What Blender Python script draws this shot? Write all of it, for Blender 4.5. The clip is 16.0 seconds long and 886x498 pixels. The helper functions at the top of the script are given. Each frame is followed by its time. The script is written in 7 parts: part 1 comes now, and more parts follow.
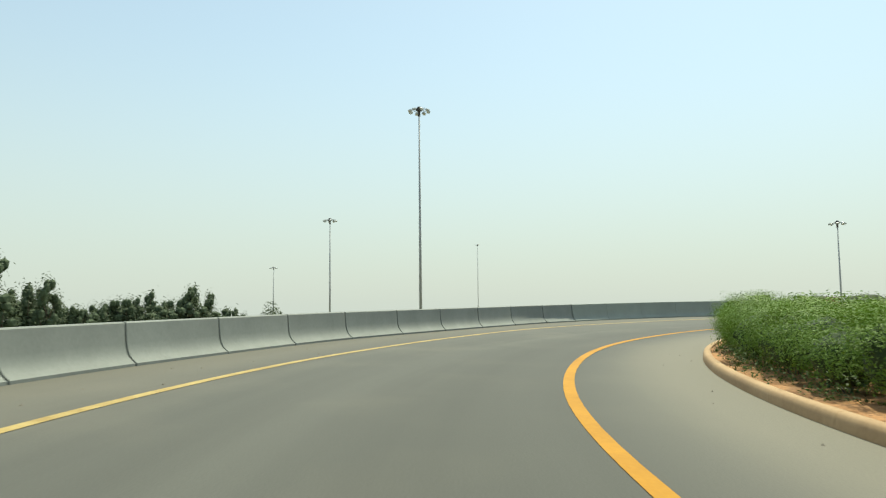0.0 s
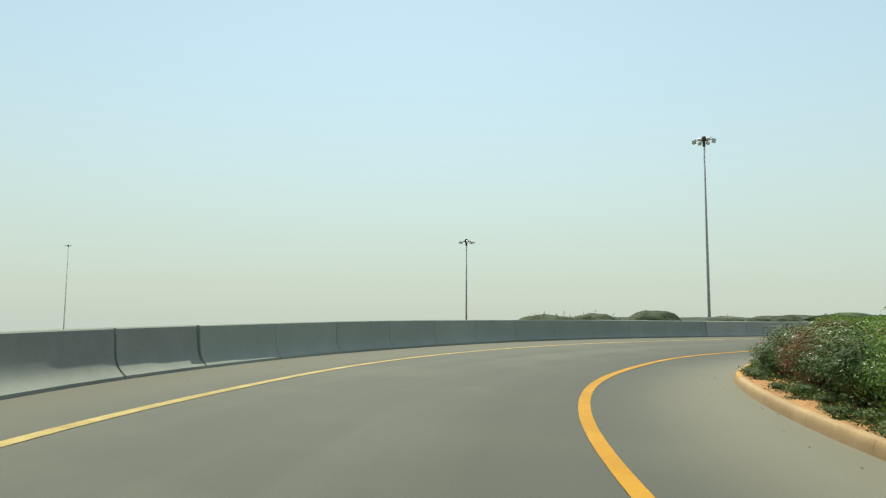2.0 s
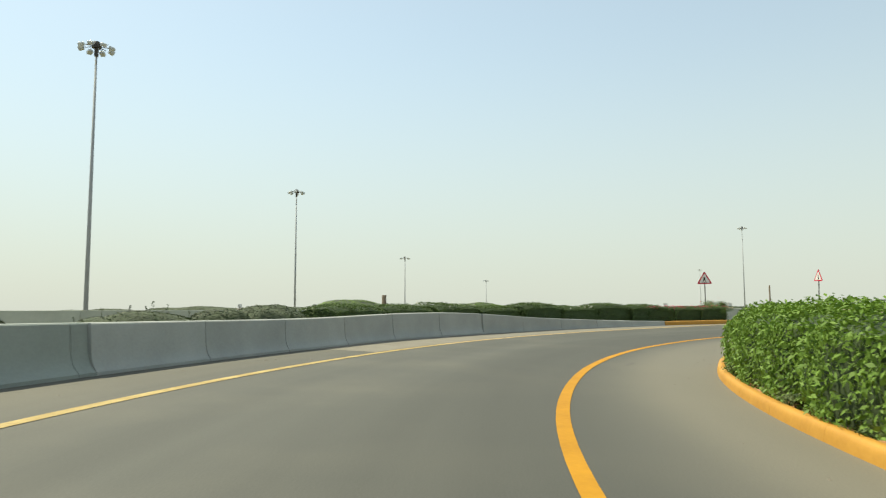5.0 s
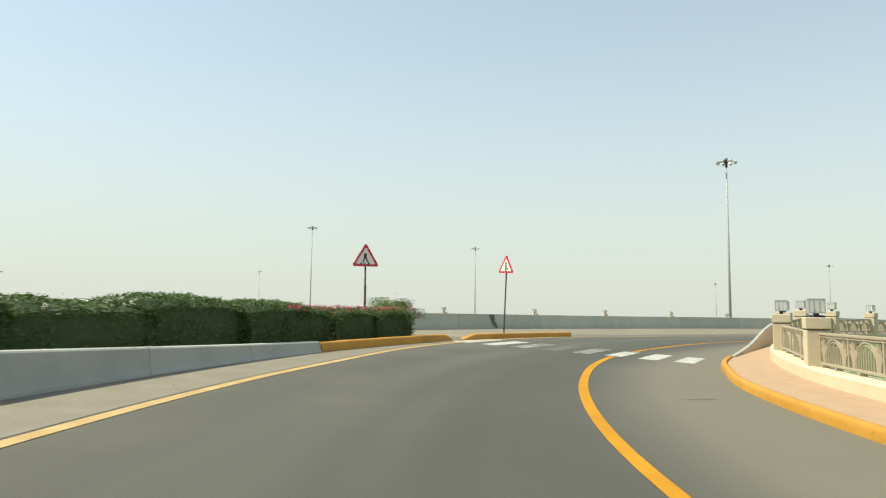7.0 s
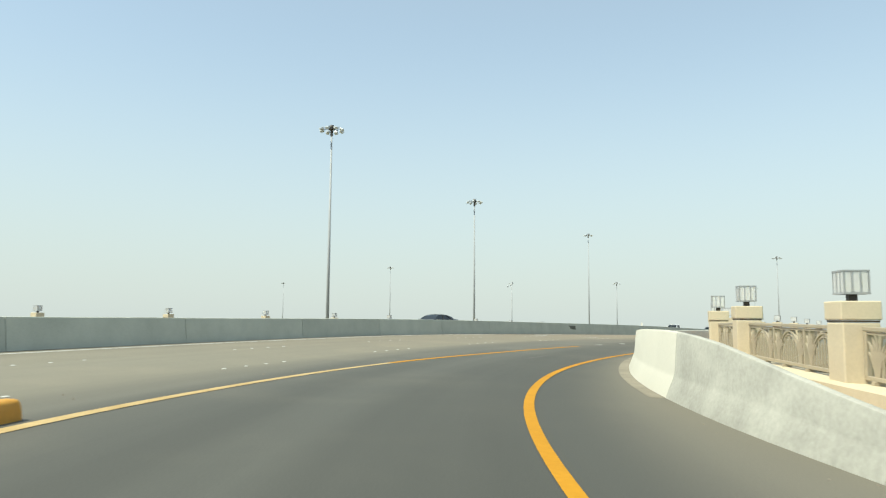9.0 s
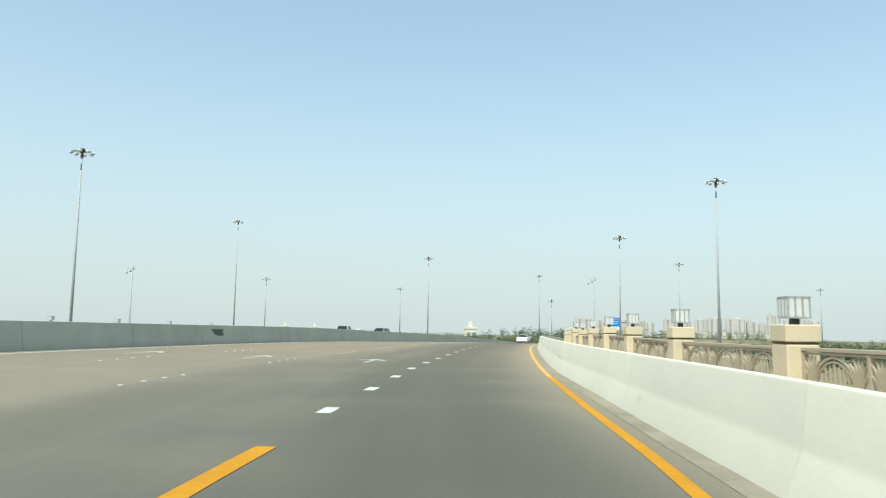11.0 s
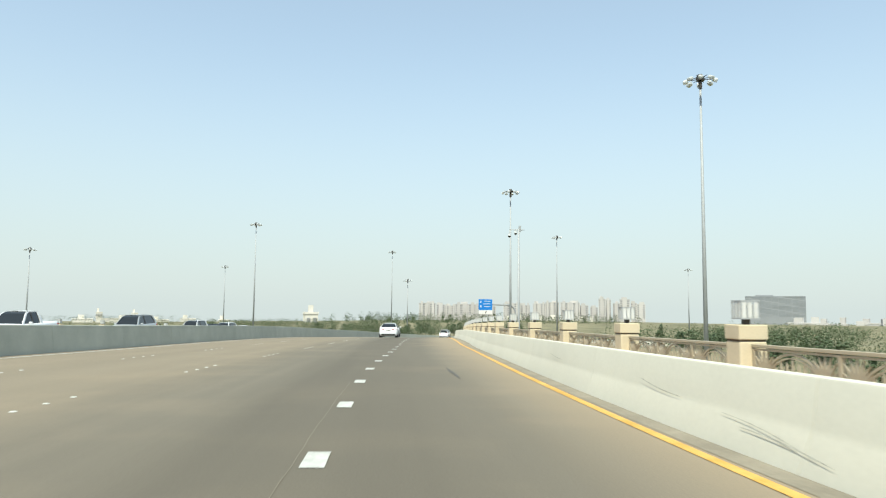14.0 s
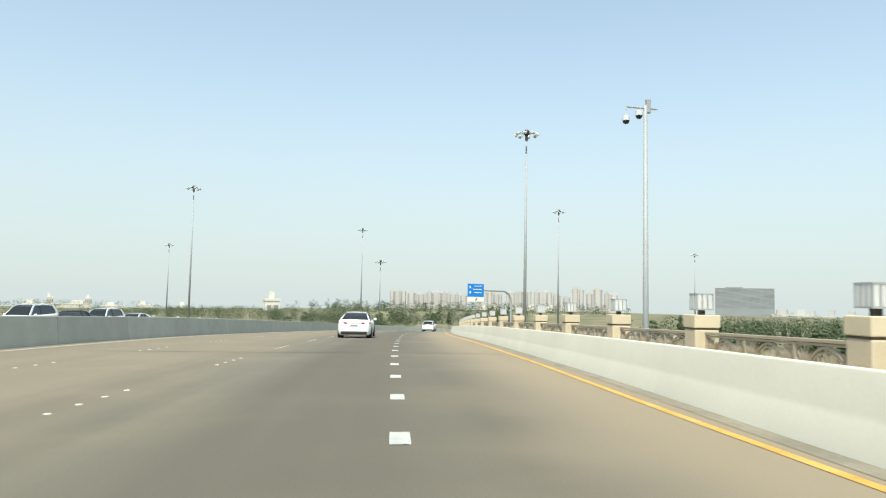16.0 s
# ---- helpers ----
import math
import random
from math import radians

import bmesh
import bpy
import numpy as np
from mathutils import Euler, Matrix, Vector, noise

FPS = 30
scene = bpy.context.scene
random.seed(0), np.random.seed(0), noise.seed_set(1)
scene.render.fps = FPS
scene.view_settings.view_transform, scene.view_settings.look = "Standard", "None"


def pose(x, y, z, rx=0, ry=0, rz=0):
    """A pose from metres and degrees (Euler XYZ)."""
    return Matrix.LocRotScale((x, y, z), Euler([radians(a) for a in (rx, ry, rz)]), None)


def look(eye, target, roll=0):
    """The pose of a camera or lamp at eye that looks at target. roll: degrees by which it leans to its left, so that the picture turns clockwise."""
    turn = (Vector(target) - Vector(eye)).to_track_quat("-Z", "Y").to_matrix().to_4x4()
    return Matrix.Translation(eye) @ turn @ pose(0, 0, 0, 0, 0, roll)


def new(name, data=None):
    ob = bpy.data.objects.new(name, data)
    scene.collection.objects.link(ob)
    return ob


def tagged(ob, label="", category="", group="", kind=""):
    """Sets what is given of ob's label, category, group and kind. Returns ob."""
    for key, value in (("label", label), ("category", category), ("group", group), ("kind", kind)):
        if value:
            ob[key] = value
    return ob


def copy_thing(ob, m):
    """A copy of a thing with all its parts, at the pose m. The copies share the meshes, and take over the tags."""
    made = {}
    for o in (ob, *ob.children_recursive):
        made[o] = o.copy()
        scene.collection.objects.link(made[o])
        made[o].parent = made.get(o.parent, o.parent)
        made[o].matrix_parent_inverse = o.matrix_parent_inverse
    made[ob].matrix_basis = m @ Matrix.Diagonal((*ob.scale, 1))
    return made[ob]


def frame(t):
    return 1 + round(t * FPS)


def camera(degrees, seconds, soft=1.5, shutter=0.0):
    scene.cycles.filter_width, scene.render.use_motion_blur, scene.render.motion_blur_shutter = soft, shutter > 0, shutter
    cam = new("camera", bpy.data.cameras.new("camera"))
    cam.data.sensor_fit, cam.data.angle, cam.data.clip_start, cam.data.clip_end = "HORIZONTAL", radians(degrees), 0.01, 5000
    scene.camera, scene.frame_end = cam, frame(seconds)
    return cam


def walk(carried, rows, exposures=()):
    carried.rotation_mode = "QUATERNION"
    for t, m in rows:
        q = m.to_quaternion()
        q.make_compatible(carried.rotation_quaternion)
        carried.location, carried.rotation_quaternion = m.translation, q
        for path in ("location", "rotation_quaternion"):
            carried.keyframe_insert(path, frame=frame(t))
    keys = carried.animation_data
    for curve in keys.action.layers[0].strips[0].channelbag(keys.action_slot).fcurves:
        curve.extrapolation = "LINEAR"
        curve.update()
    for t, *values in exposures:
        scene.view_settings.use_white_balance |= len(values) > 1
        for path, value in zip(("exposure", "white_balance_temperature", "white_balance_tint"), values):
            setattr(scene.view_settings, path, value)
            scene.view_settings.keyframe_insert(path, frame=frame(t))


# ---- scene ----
# ------------------------------------------------------------ camera and its way
cam = camera(65.0, 16.0, soft=1.2, shutter=0.12)
# seconds, eye x y z, yaw, pitch, roll
ROWS = [
    (0, -0.040, 0.000, 1.436, 0.96, 4.44, -0.61),
    (0.25, -0.250, 2.996, 1.438, -3.02, 4.17, -0.57),
    (0.5, -0.258, 5.770, 1.446, -7.01, 3.92, -0.51),
    (0.75, -0.096, 8.355, 1.458, -11.17, 3.75, -0.52),
    (1, 0.231, 10.787, 1.461, -15.25, 3.76, -0.45),
    (1.25, 0.700, 13.085, 1.464, -18.94, 4.16, 0.02),
    (1.5, 1.295, 15.266, 1.470, -22.58, 4.70, 0.57),
    (1.75, 2.012, 17.358, 1.479, -26.18, 5.21, 0.55),
    (2, 2.855, 19.385, 1.490, -29.96, 5.58, 0.34),
    (2.25, 3.844, 21.357, 1.506, -34.28, 5.57, -0.08),
    (2.5, 4.999, 23.274, 1.518, -38.79, 5.43, -0.53),
    (2.75, 6.316, 25.115, 1.525, -43.29, 5.40, -0.89),
    (3, 7.784, 26.861, 1.524, -47.70, 5.34, -1.12),
    (3.25, 9.380, 28.494, 1.517, -51.89, 5.17, -1.12),
    (3.5, 11.081, 30.001, 1.524, -55.93, 4.96, -1.04),
    (3.75, 12.879, 31.384, 1.526, -59.81, 4.77, -0.98),
    (4, 14.766, 32.646, 1.526, -63.59, 4.65, -0.89),
    (4.25, 16.757, 33.795, 1.524, -67.27, 4.71, -0.72),
    (4.5, 18.866, 34.841, 1.523, -70.92, 4.83, -0.53),
    (4.75, 21.115, 35.781, 1.522, -74.57, 4.94, -0.35),
    (5, 23.525, 36.613, 1.521, -78.28, 5.06, -0.18),
    (5.25, 26.115, 37.319, 1.522, -82.11, 5.17, 0.00),
    (5.5, 28.898, 37.878, 1.524, -86.11, 5.27, 0.25),
    (5.75, 31.866, 38.255, 1.527, -90.32, 5.35, 0.77),
    (6, 35.000, 38.415, 1.531, -94.75, 5.38, 1.18),
    (6.25, 38.238, 38.322, 1.537, -99.51, 5.26, 1.04),
    (6.5, 41.508, 37.950, 1.544, -104.35, 5.15, 0.77),
    (6.75, 44.748, 37.306, 1.555, -109.05, 5.24, 0.69),
    (7, 47.898, 36.407, 1.568, -113.74, 5.35, 0.67),
    (7.25, 50.911, 35.273, 1.583, -118.45, 5.33, 0.70),
    (7.5, 53.750, 33.929, 1.599, -123.17, 5.27, 0.74),
    (7.75, 56.413, 32.385, 1.615, -127.96, 5.21, 0.73),
    (8, 58.907, 30.649, 1.629, -132.59, 5.18, 0.72),
    (8.25, 61.246, 28.739, 1.639, -136.73, 5.23, 0.76),
    (8.5, 63.448, 26.669, 1.644, -140.68, 5.34, 0.77),
    (8.75, 65.510, 24.443, 1.644, -144.61, 5.52, 0.61),
    (9, 67.426, 22.066, 1.640, -148.53, 5.67, 0.43),
    (9.25, 69.188, 19.545, 1.635, -152.51, 5.65, 0.34),
    (9.5, 70.782, 16.887, 1.632, -156.49, 5.62, 0.32),
    (9.75, 72.198, 14.107, 1.629, -160.45, 5.73, 0.36),
    (10, 73.425, 11.224, 1.628, -164.31, 5.92, 0.45),
    (10.25, 74.463, 8.261, 1.627, -167.99, 6.24, 0.61),
    (10.5, 75.313, 5.241, 1.627, -171.42, 6.46, 0.76),
    (10.75, 75.990, 2.186, 1.625, -174.48, 6.27, 0.80),
    (11, 76.508, -0.883, 1.622, -177.22, 5.93, 0.84),
    (11.25, 76.885, -3.961, 1.615, -179.69, 5.57, 1.01),
    (11.5, 77.138, -7.047, 1.603, -181.77, 5.25, 1.15),
    (11.75, 77.295, -10.146, 1.583, -183.24, 5.11, 1.15),
    (12, 77.385, -13.271, 1.556, -184.40, 5.08, 1.08),
    (12.25, 77.412, -16.449, 1.522, -185.55, 5.14, 0.98),
    (12.5, 77.377, -19.713, 1.488, -186.54, 5.22, 0.88),
    (12.75, 77.290, -23.118, 1.455, -187.27, 5.25, 0.79),
    (13, 77.157, -26.715, 1.424, -187.88, 5.23, 0.72),
    (13.25, 76.976, -30.500, 1.393, -188.50, 5.20, 0.71),
    (13.5, 76.745, -34.457, 1.360, -189.08, 5.13, 0.69),
    (13.75, 76.468, -38.526, 1.321, -189.63, 4.99, 0.59),
    (14, 76.150, -42.637, 1.276, -190.13, 4.83, 0.49),
    (14.25, 75.800, -46.722, 1.220, -190.59, 4.66, 0.44),
    (14.5, 75.426, -50.719, 1.153, -191.00, 4.49, 0.45),
    (14.75, 75.036, -54.618, 1.075, -191.35, 4.28, 0.55),
    (15, 74.633, -58.418, 0.990, -191.65, 4.09, 0.69),
    (15.25, 74.220, -62.142, 0.900, -191.92, 4.01, 0.82),
    (15.5, 73.797, -65.814, 0.808, -192.16, 3.97, 0.94),
    (15.75, 73.361, -69.462, 0.716, -192.37, 3.96, 1.02),
    (16, 72.912, -73.109, 0.628, -192.57, 3.96, 1.07),
]


def aim(x, y, z, yaw, pitch, roll):
    a, b = radians(yaw), radians(pitch)
    d = Vector((-math.sin(a) * math.cos(b), math.cos(a) * math.cos(b), math.sin(b)))
    return look((x, y, z), Vector((x, y, z)) + d, roll)


walk(cam, [(r[0], aim(*r[1:])) for r in ROWS],
     exposures=[(0, 0.6, 7150, -7), (0.5, 0.42, 7100, -9), (1, 0.42, 7100, -9), (3.5, 0.49, 7300, -7), (6, 0.68, 7500, -1), (7.2, 0.69, 7350, -1), (8.7, 0.68, 6850, -3), (11, 0.67, 6350, -5), (13, 0.71, 6550, -3), (16, 0.74, 6550, -1)])

# ------------------------------------------------------------ sky and sun
SUN_DIR = Vector((0.24, 0.47, 0.85)).normalized()
world = bpy.data.worlds.new("hazy_sky")
scene.world = world
world.use_nodes = True
wn = world.node_tree.nodes
sky = wn.new("ShaderNodeTexSky")
sky.sky_type = 'NISHITA'
sky.sun_disc = False
sky.sun_elevation = math.asin(SUN_DIR.z)
sky.sun_rotation = math.atan2(SUN_DIR.x, SUN_DIR.y)
sky.air_density, sky.dust_density, sky.ozone_density = 1.0, 0.6, 0.4
# desert haze: a pale veil, thick at the horizon and thin overhead
veil = wn.new("ShaderNodeMix")
veil.data_type = 'RGBA'
veil.inputs[7].default_value = (2.74, 2.94, 3.12, 1)
aloft = wn.new("ShaderNodeTexCoord")
split = wn.new("ShaderNodeSeparateXYZ")
thick = wn.new("ShaderNodeMapRange")
thick.interpolation_type = 'SMOOTHSTEP'
thick.inputs[1].default_value, thick.inputs[2].default_value, thick.inputs[3].default_value, thick.inputs[4].default_value = -0.02, 0.42, 0.95, 0.40
world.node_tree.links.new(aloft.outputs["Generated"], split.inputs[0])
world.node_tree.links.new(split.outputs[2], thick.inputs[0])
world.node_tree.links.new(thick.outputs[0], veil.inputs[0])
world.node_tree.links.new(sky.outputs[0], veil.inputs[6])
world.node_tree.links.new(veil.outputs[2], wn["Background"].inputs[0])
wn["Background"].inputs[1].default_value = 0.15
sun_data = bpy.data.lights.new("sun", 'SUN')
sun_data.energy, sun_data.angle, sun_data.color = 3.8, radians(0.8), (1.0, 0.95, 0.86)
sun = new("sun", sun_data)
sun.matrix_world = look(SUN_DIR * 100, (0, 0, 0))
# ------------------------------------------------------------ materials
def material(name, base, rough=0.8, metal=0.0, vary=0.12, scale=3.0, fine=40.0, bump=0.15, tint=None, spec=0.5, coords="Object", stretch=(1, 1, 1)):
    """A surface with broad stains (scale) and fine grain (fine, cycles a metre), and a matching bump."""
    m = bpy.data.materials.new(name)
    m.use_nodes = True
    nt = m.node_tree
    bsdf = nt.nodes["Principled BSDF"]
    bsdf.inputs["Roughness"].default_value = rough
    bsdf.inputs["Metallic"].default_value = metal
    bsdf.inputs["Specular IOR Level"].default_value = spec
    tc = nt.nodes.new("ShaderNodeTexCoord")
    mp = nt.nodes.new("ShaderNodeMapping")
    mp.inputs["Scale"].default_value = stretch
    nt.links.new(tc.outputs[coords], mp.inputs[0])
    n1 = nt.nodes.new("ShaderNodeTexNoise")
    n1.inputs["Scale"].default_value, n1.inputs["Detail"].default_value, n1.inputs["Roughness"].default_value = scale, 5, 0.6
    n2 = nt.nodes.new("ShaderNodeTexNoise")
    n2.inputs["Scale"].default_value, n2.inputs["Detail"].default_value = fine, 3
    for n in (n1, n2):
        nt.links.new(mp.outputs[0], n.inputs["Vector"])
    add = nt.nodes.new("ShaderNodeMath")
    add.operation = 'MULTIPLY_ADD'
    nt.links.new(n2.outputs[0], add.inputs[0])
    add.inputs[1].default_value = 0.45
    nt.links.new(n1.outputs[0], add.inputs[2])
    ramp = nt.nodes.new("ShaderNodeValToRGB")
    b = Vector(base)
    t = Vector(tint) if tint else b
    e = ramp.color_ramp.elements
    e[0].position, e[1].position = 0.42, 1.02
    e[0].color = (*(b * (1 - vary)), 1)
    e[1].color = (*(t * (1 + vary)), 1)
    nt.links.new(add.outputs[0], ramp.inputs[0])
    nt.links.new(ramp.outputs[0], bsdf.inputs["Base Color"])
    bp = nt.nodes.new("ShaderNodeBump")
    bp.inputs["Strength"].default_value, bp.inputs["Distance"].default_value = bump, 0.01
    nt.links.new(n2.outputs[0], bp.inputs["Height"])
    nt.links.new(bp.outputs[0], bsdf.inputs["Normal"])
    return m


def vary_each(m, amount=0.12):
    """Each object that shares the material is a little lighter or darker."""
    nt = m.node_tree
    info = nt.nodes.new("ShaderNodeObjectInfo")
    hsv = nt.nodes.new("ShaderNodeHueSaturation")
    mr = nt.nodes.new("ShaderNodeMapRange")
    mr.inputs["To Min"].default_value, mr.inputs["To Max"].default_value = 1 - amount, 1 + amount
    nt.links.new(info.outputs["Random"], mr.inputs["Value"])
    nt.links.new(mr.outputs[0], hsv.inputs["Value"])
    bsdf = nt.nodes["Principled BSDF"]
    src = bsdf.inputs["Base Color"].links[0].from_socket
    nt.links.new(src, hsv.inputs["Color"])
    nt.links.new(hsv.outputs[0], bsdf.inputs["Base Color"])
    return m


def leafy(name, dark, light, rough=0.6):
    """Leaves: each leaf has its own green, with a little light coming through."""
    m = bpy.data.materials.new(name)
    m.use_nodes = True
    nt = m.node_tree
    bsdf = nt.nodes["Principled BSDF"]
    bsdf.inputs["Roughness"].default_value = rough
    bsdf.inputs["Specular IOR Level"].default_value = 0.25
    geo = nt.nodes.new("ShaderNodeNewGeometry")
    ramp = nt.nodes.new("ShaderNodeValToRGB")
    ramp.color_ramp.elements[0].color = (*dark, 1)
    ramp.color_ramp.elements[1].color = (*light, 1)
    nt.links.new(geo.outputs["Random Per Island"], ramp.inputs[0])
    nt.links.new(ramp.outputs[0], bsdf.inputs["Base Color"])
    trans = nt.nodes.new("ShaderNodeBsdfTranslucent")
    nt.links.new(ramp.outputs[0], trans.inputs[0])
    mix = nt.nodes.new("ShaderNodeMixShader")
    mix.inputs[0].default_value = 0.2
    nt.links.new(bsdf.outputs[0], mix.inputs[1])
    nt.links.new(trans.outputs[0], mix.inputs[2])
    nt.links.new(mix.outputs[0], nt.nodes["Material Output"].inputs[0])
    return m


def road_material(name, base, dusty):
    """Asphalt: grain, broad patches and streaks that run along the carriageway (the UV map holds offset and distance in metres)."""
    m = bpy.data.materials.new(name)
    m.use_nodes = True
    nt = m.node_tree
    L = nt.links.new
    bsdf = nt.nodes["Principled BSDF"]
    bsdf.inputs["Roughness"].default_value = 0.82
    bsdf.inputs["Specular IOR Level"].default_value = 0.35
    uv = nt.nodes.new("ShaderNodeTexCoord")
    mp = nt.nodes.new("ShaderNodeMapping")
    mp.inputs["Scale"].default_value = (1.1, 0.035, 1)
    L(uv.outputs["UV"], mp.inputs[0])
    streak = nt.nodes.new("ShaderNodeTexNoise")
    streak.inputs["Scale"].default_value, streak.inputs["Detail"].default_value = 1.0, 5
    L(mp.outputs[0], streak.inputs["Vector"])
    patch = nt.nodes.new("ShaderNodeTexNoise")
    patch.inputs["Scale"].default_value, patch.inputs["Detail"].default_value = 0.35, 4
    L(uv.outputs["UV"], patch.inputs["Vector"])
    grain = nt.nodes.new("ShaderNodeTexNoise")
    grain.inputs["Scale"].default_value, grain.inputs["Detail"].default_value = 55, 3
    L(uv.outputs["UV"], grain.inputs["Vector"])
    r1 = nt.nodes.new("ShaderNodeMapRange")
    r1.inputs[1].default_value, r1.inputs[2].default_value = 0.32, 0.72
    L(streak.outputs[0], r1.inputs[0])
    mix1 = nt.nodes.new("ShaderNodeMix")
    mix1.data_type = 'RGBA'
    mix1.inputs[6].default_value = (*[c * 0.86 for c in base], 1)
    mix1.inputs[7].default_value = (*[c * 1.14 for c in base], 1)
    L(r1.outputs[0], mix1.inputs[0])
    r2 = nt.nodes.new("ShaderNodeMapRange")
    r2.inputs[1].default_value, r2.inputs[2].default_value, r2.inputs[4].default_value = 0.48, 0.75, 0.28
    L(patch.outputs[0], r2.inputs[0])
    mix2 = nt.nodes.new("ShaderNodeMix")
    mix2.data_type = 'RGBA'
    L(r2.outputs[0], mix2.inputs[0])
    L(mix1.outputs[2], mix2.inputs[6])
    mix2.inputs[7].default_value = (*dusty, 1)
    # blown sand lies outside the wheel tracks
    sep = nt.nodes.new("ShaderNodeSeparateXYZ")
    L(uv.outputs["UV"], sep.inputs[0])
    wob = nt.nodes.new("ShaderNodeMath")
    wob.operation = 'MULTIPLY_ADD'
    L(streak.outputs[0], wob.inputs[0])
    wob.inputs[1].default_value = 0.9
    side = nt.nodes.new("ShaderNodeMath")
    L(sep.outputs[0], side.inputs[0])
    side.inputs[1].default_value = 0.35
    L(side.outputs[0], wob.inputs[2])
    r3 = nt.nodes.new("ShaderNodeMapRange")
    r3.interpolation_type = 'SMOOTHSTEP'
    a, b = (-0.4, -2.4)
    r3.inputs[1].default_value, r3.inputs[2].default_value, r3.inputs[4].default_value = a, b, 0.75
    L(wob.outputs[0], r3.inputs[0])
    r4 = nt.nodes.new("ShaderNodeMapRange")
    r4.interpolation_type = 'SMOOTHSTEP'
    r4.inputs[1].default_value, r4.inputs[2].default_value, r4.inputs[4].default_value = 3.2, 6.5, 0.4
    L(wob.outputs[0], r4.inputs[0])
    mx = nt.nodes.new("ShaderNodeMath")
    mx.operation = 'MAXIMUM'
    L(r3.outputs[0], mx.inputs[0])
    L(r4.outputs[0], mx.inputs[1])
    mix3 = nt.nodes.new("ShaderNodeMix")
    mix3.data_type = 'RGBA'
    L(mx.outputs[0], mix3.inputs[0])
    L(mix2.outputs[2], mix3.inputs[6])
    mix3.inputs[7].default_value = (*dusty, 1)
    # tyre-polished, oily middle of the running lane
    mid = nt.nodes.new("ShaderNodeMath")
    mid.operation = 'ABSOLUTE'
    L(wob.outputs[0], mid.inputs[0])
    r5 = nt.nodes.new("ShaderNodeMapRange")
    r5.interpolation_type = 'SMOOTHSTEP'
    r5.inputs[1].default_value, r5.inputs[2].default_value, r5.inputs[3].default_value, r5.inputs[4].default_value = 0.3, 2.4, 0.55, 0.0
    L(mid.outputs[0], r5.inputs[0])
    mix4 = nt.nodes.new("ShaderNodeMix")
    mix4.data_type = 'RGBA'
    L(r5.outputs[0], mix4.inputs[0])
    L(mix3.outputs[2], mix4.inputs[6])
    mix4.inputs[7].default_value = (*[c * 0.62 for c in base], 1)
    g = nt.nodes.new("ShaderNodeMix")
    g.data_type, g.blend_type = 'RGBA', 'MULTIPLY'
    g.inputs[0].default_value = 0.5
    rg = nt.nodes.new("ShaderNodeMapRange")
    rg.inputs[1].default_value, rg.inputs[2].default_value, rg.inputs[3].default_value, rg.inputs[4].default_value = 0.3, 0.7, 0.75, 1.25
    L(grain.outputs[0], rg.inputs[0])
    L(mix4.outputs[2], g.inputs[6])
    L(rg.outputs[0], g.inputs[7])
    # the bridge has a paler, browner surfacing than the ramp
    r6 = nt.nodes.new("ShaderNodeMapRange")
    r6.inputs[1].default_value, r6.inputs[2].default_value, r6.inputs[3].default_value, r6.inputs[4].default_value = 45, 75, 1.0, 0.90
    L(sep.outputs[1], r6.inputs[0])
    r7 = nt.nodes.new("ShaderNodeMapRange")
    r7.inputs[1].default_value, r7.inputs[2].default_value = 112, 150
    L(sep.outputs[1], r7.inputs[0])
    tone = nt.nodes.new("ShaderNodeMix")
    tone.data_type = 'RGBA'
    tone.inputs[6].default_value = (1, 1, 1, 1)
    tone.inputs[7].default_value = (1.80, 1.58, 1.39, 1)
    # on the bridge the polished band lies nearer the lane dashes
    drift = nt.nodes.new("ShaderNodeMath")
    drift.operation = 'MULTIPLY_ADD'
    L(r7.outputs[0], drift.inputs[0])
    drift.inputs[1].default_value = -1.3
    L(wob.outputs[0], drift.inputs[2])
    L(drift.outputs[0], mid.inputs[0])
    # and so has the main carriageway beside the merge
    r8 = nt.nodes.new("ShaderNodeMapRange")
    r8.interpolation_type = 'SMOOTHSTEP'
    r8.inputs[1].default_value, r8.inputs[2].default_value, r8.inputs[4].default_value = 4.2, 6.6, 0.9
    L(wob.outputs[0], r8.inputs[0])
    r9 = nt.nodes.new("ShaderNodeMapRange")
    r9.inputs[1].default_value, r9.inputs[2].default_value = 82, 90
    L(sep.outputs[1], r9.inputs[0])
    both = nt.nodes.new("ShaderNodeMath")
    both.operation = 'MULTIPLY'
    L(r8.outputs[0], both.inputs[0])
    L(r9.outputs[0], both.inputs[1])
    most = nt.nodes.new("ShaderNodeMath")
    most.operation = 'MAXIMUM'
    L(r7.outputs[0], most.inputs[0])
    L(both.outputs[0], most.inputs[1])
    L(most.outputs[0], tone.inputs[0])
    brown = nt.nodes.new("ShaderNodeMix")
    brown.data_type = 'RGBA'
    brown.inputs[6].default_value = (1.72, 1.66, 1.56, 1)
    brown.inputs[7].default_value = (1.80, 1.58, 1.39, 1)
    L(r7.outputs[0], brown.inputs[0])
    L(brown.outputs[2], tone.inputs[7])
    g2 = nt.nodes.new("ShaderNodeMix")
    g2.data_type, g2.blend_type = 'RGBA', 'MULTIPLY'
    g2.inputs[0].default_value = 1.0
    L(g.outputs[2], g2.inputs[6])
    L(tone.outputs[2], g2.inputs[7])
    g3 = nt.nodes.new("ShaderNodeMix")
    g3.data_type, g3.blend_type = 'RGBA', 'MULTIPLY'
    g3.inputs[0].default_value = 1.0
    L(g2.outputs[2], g3.inputs[6])
    L(r6.outputs[0], g3.inputs[7])
    L(g3.outputs[2], bsdf.inputs["Base Color"])
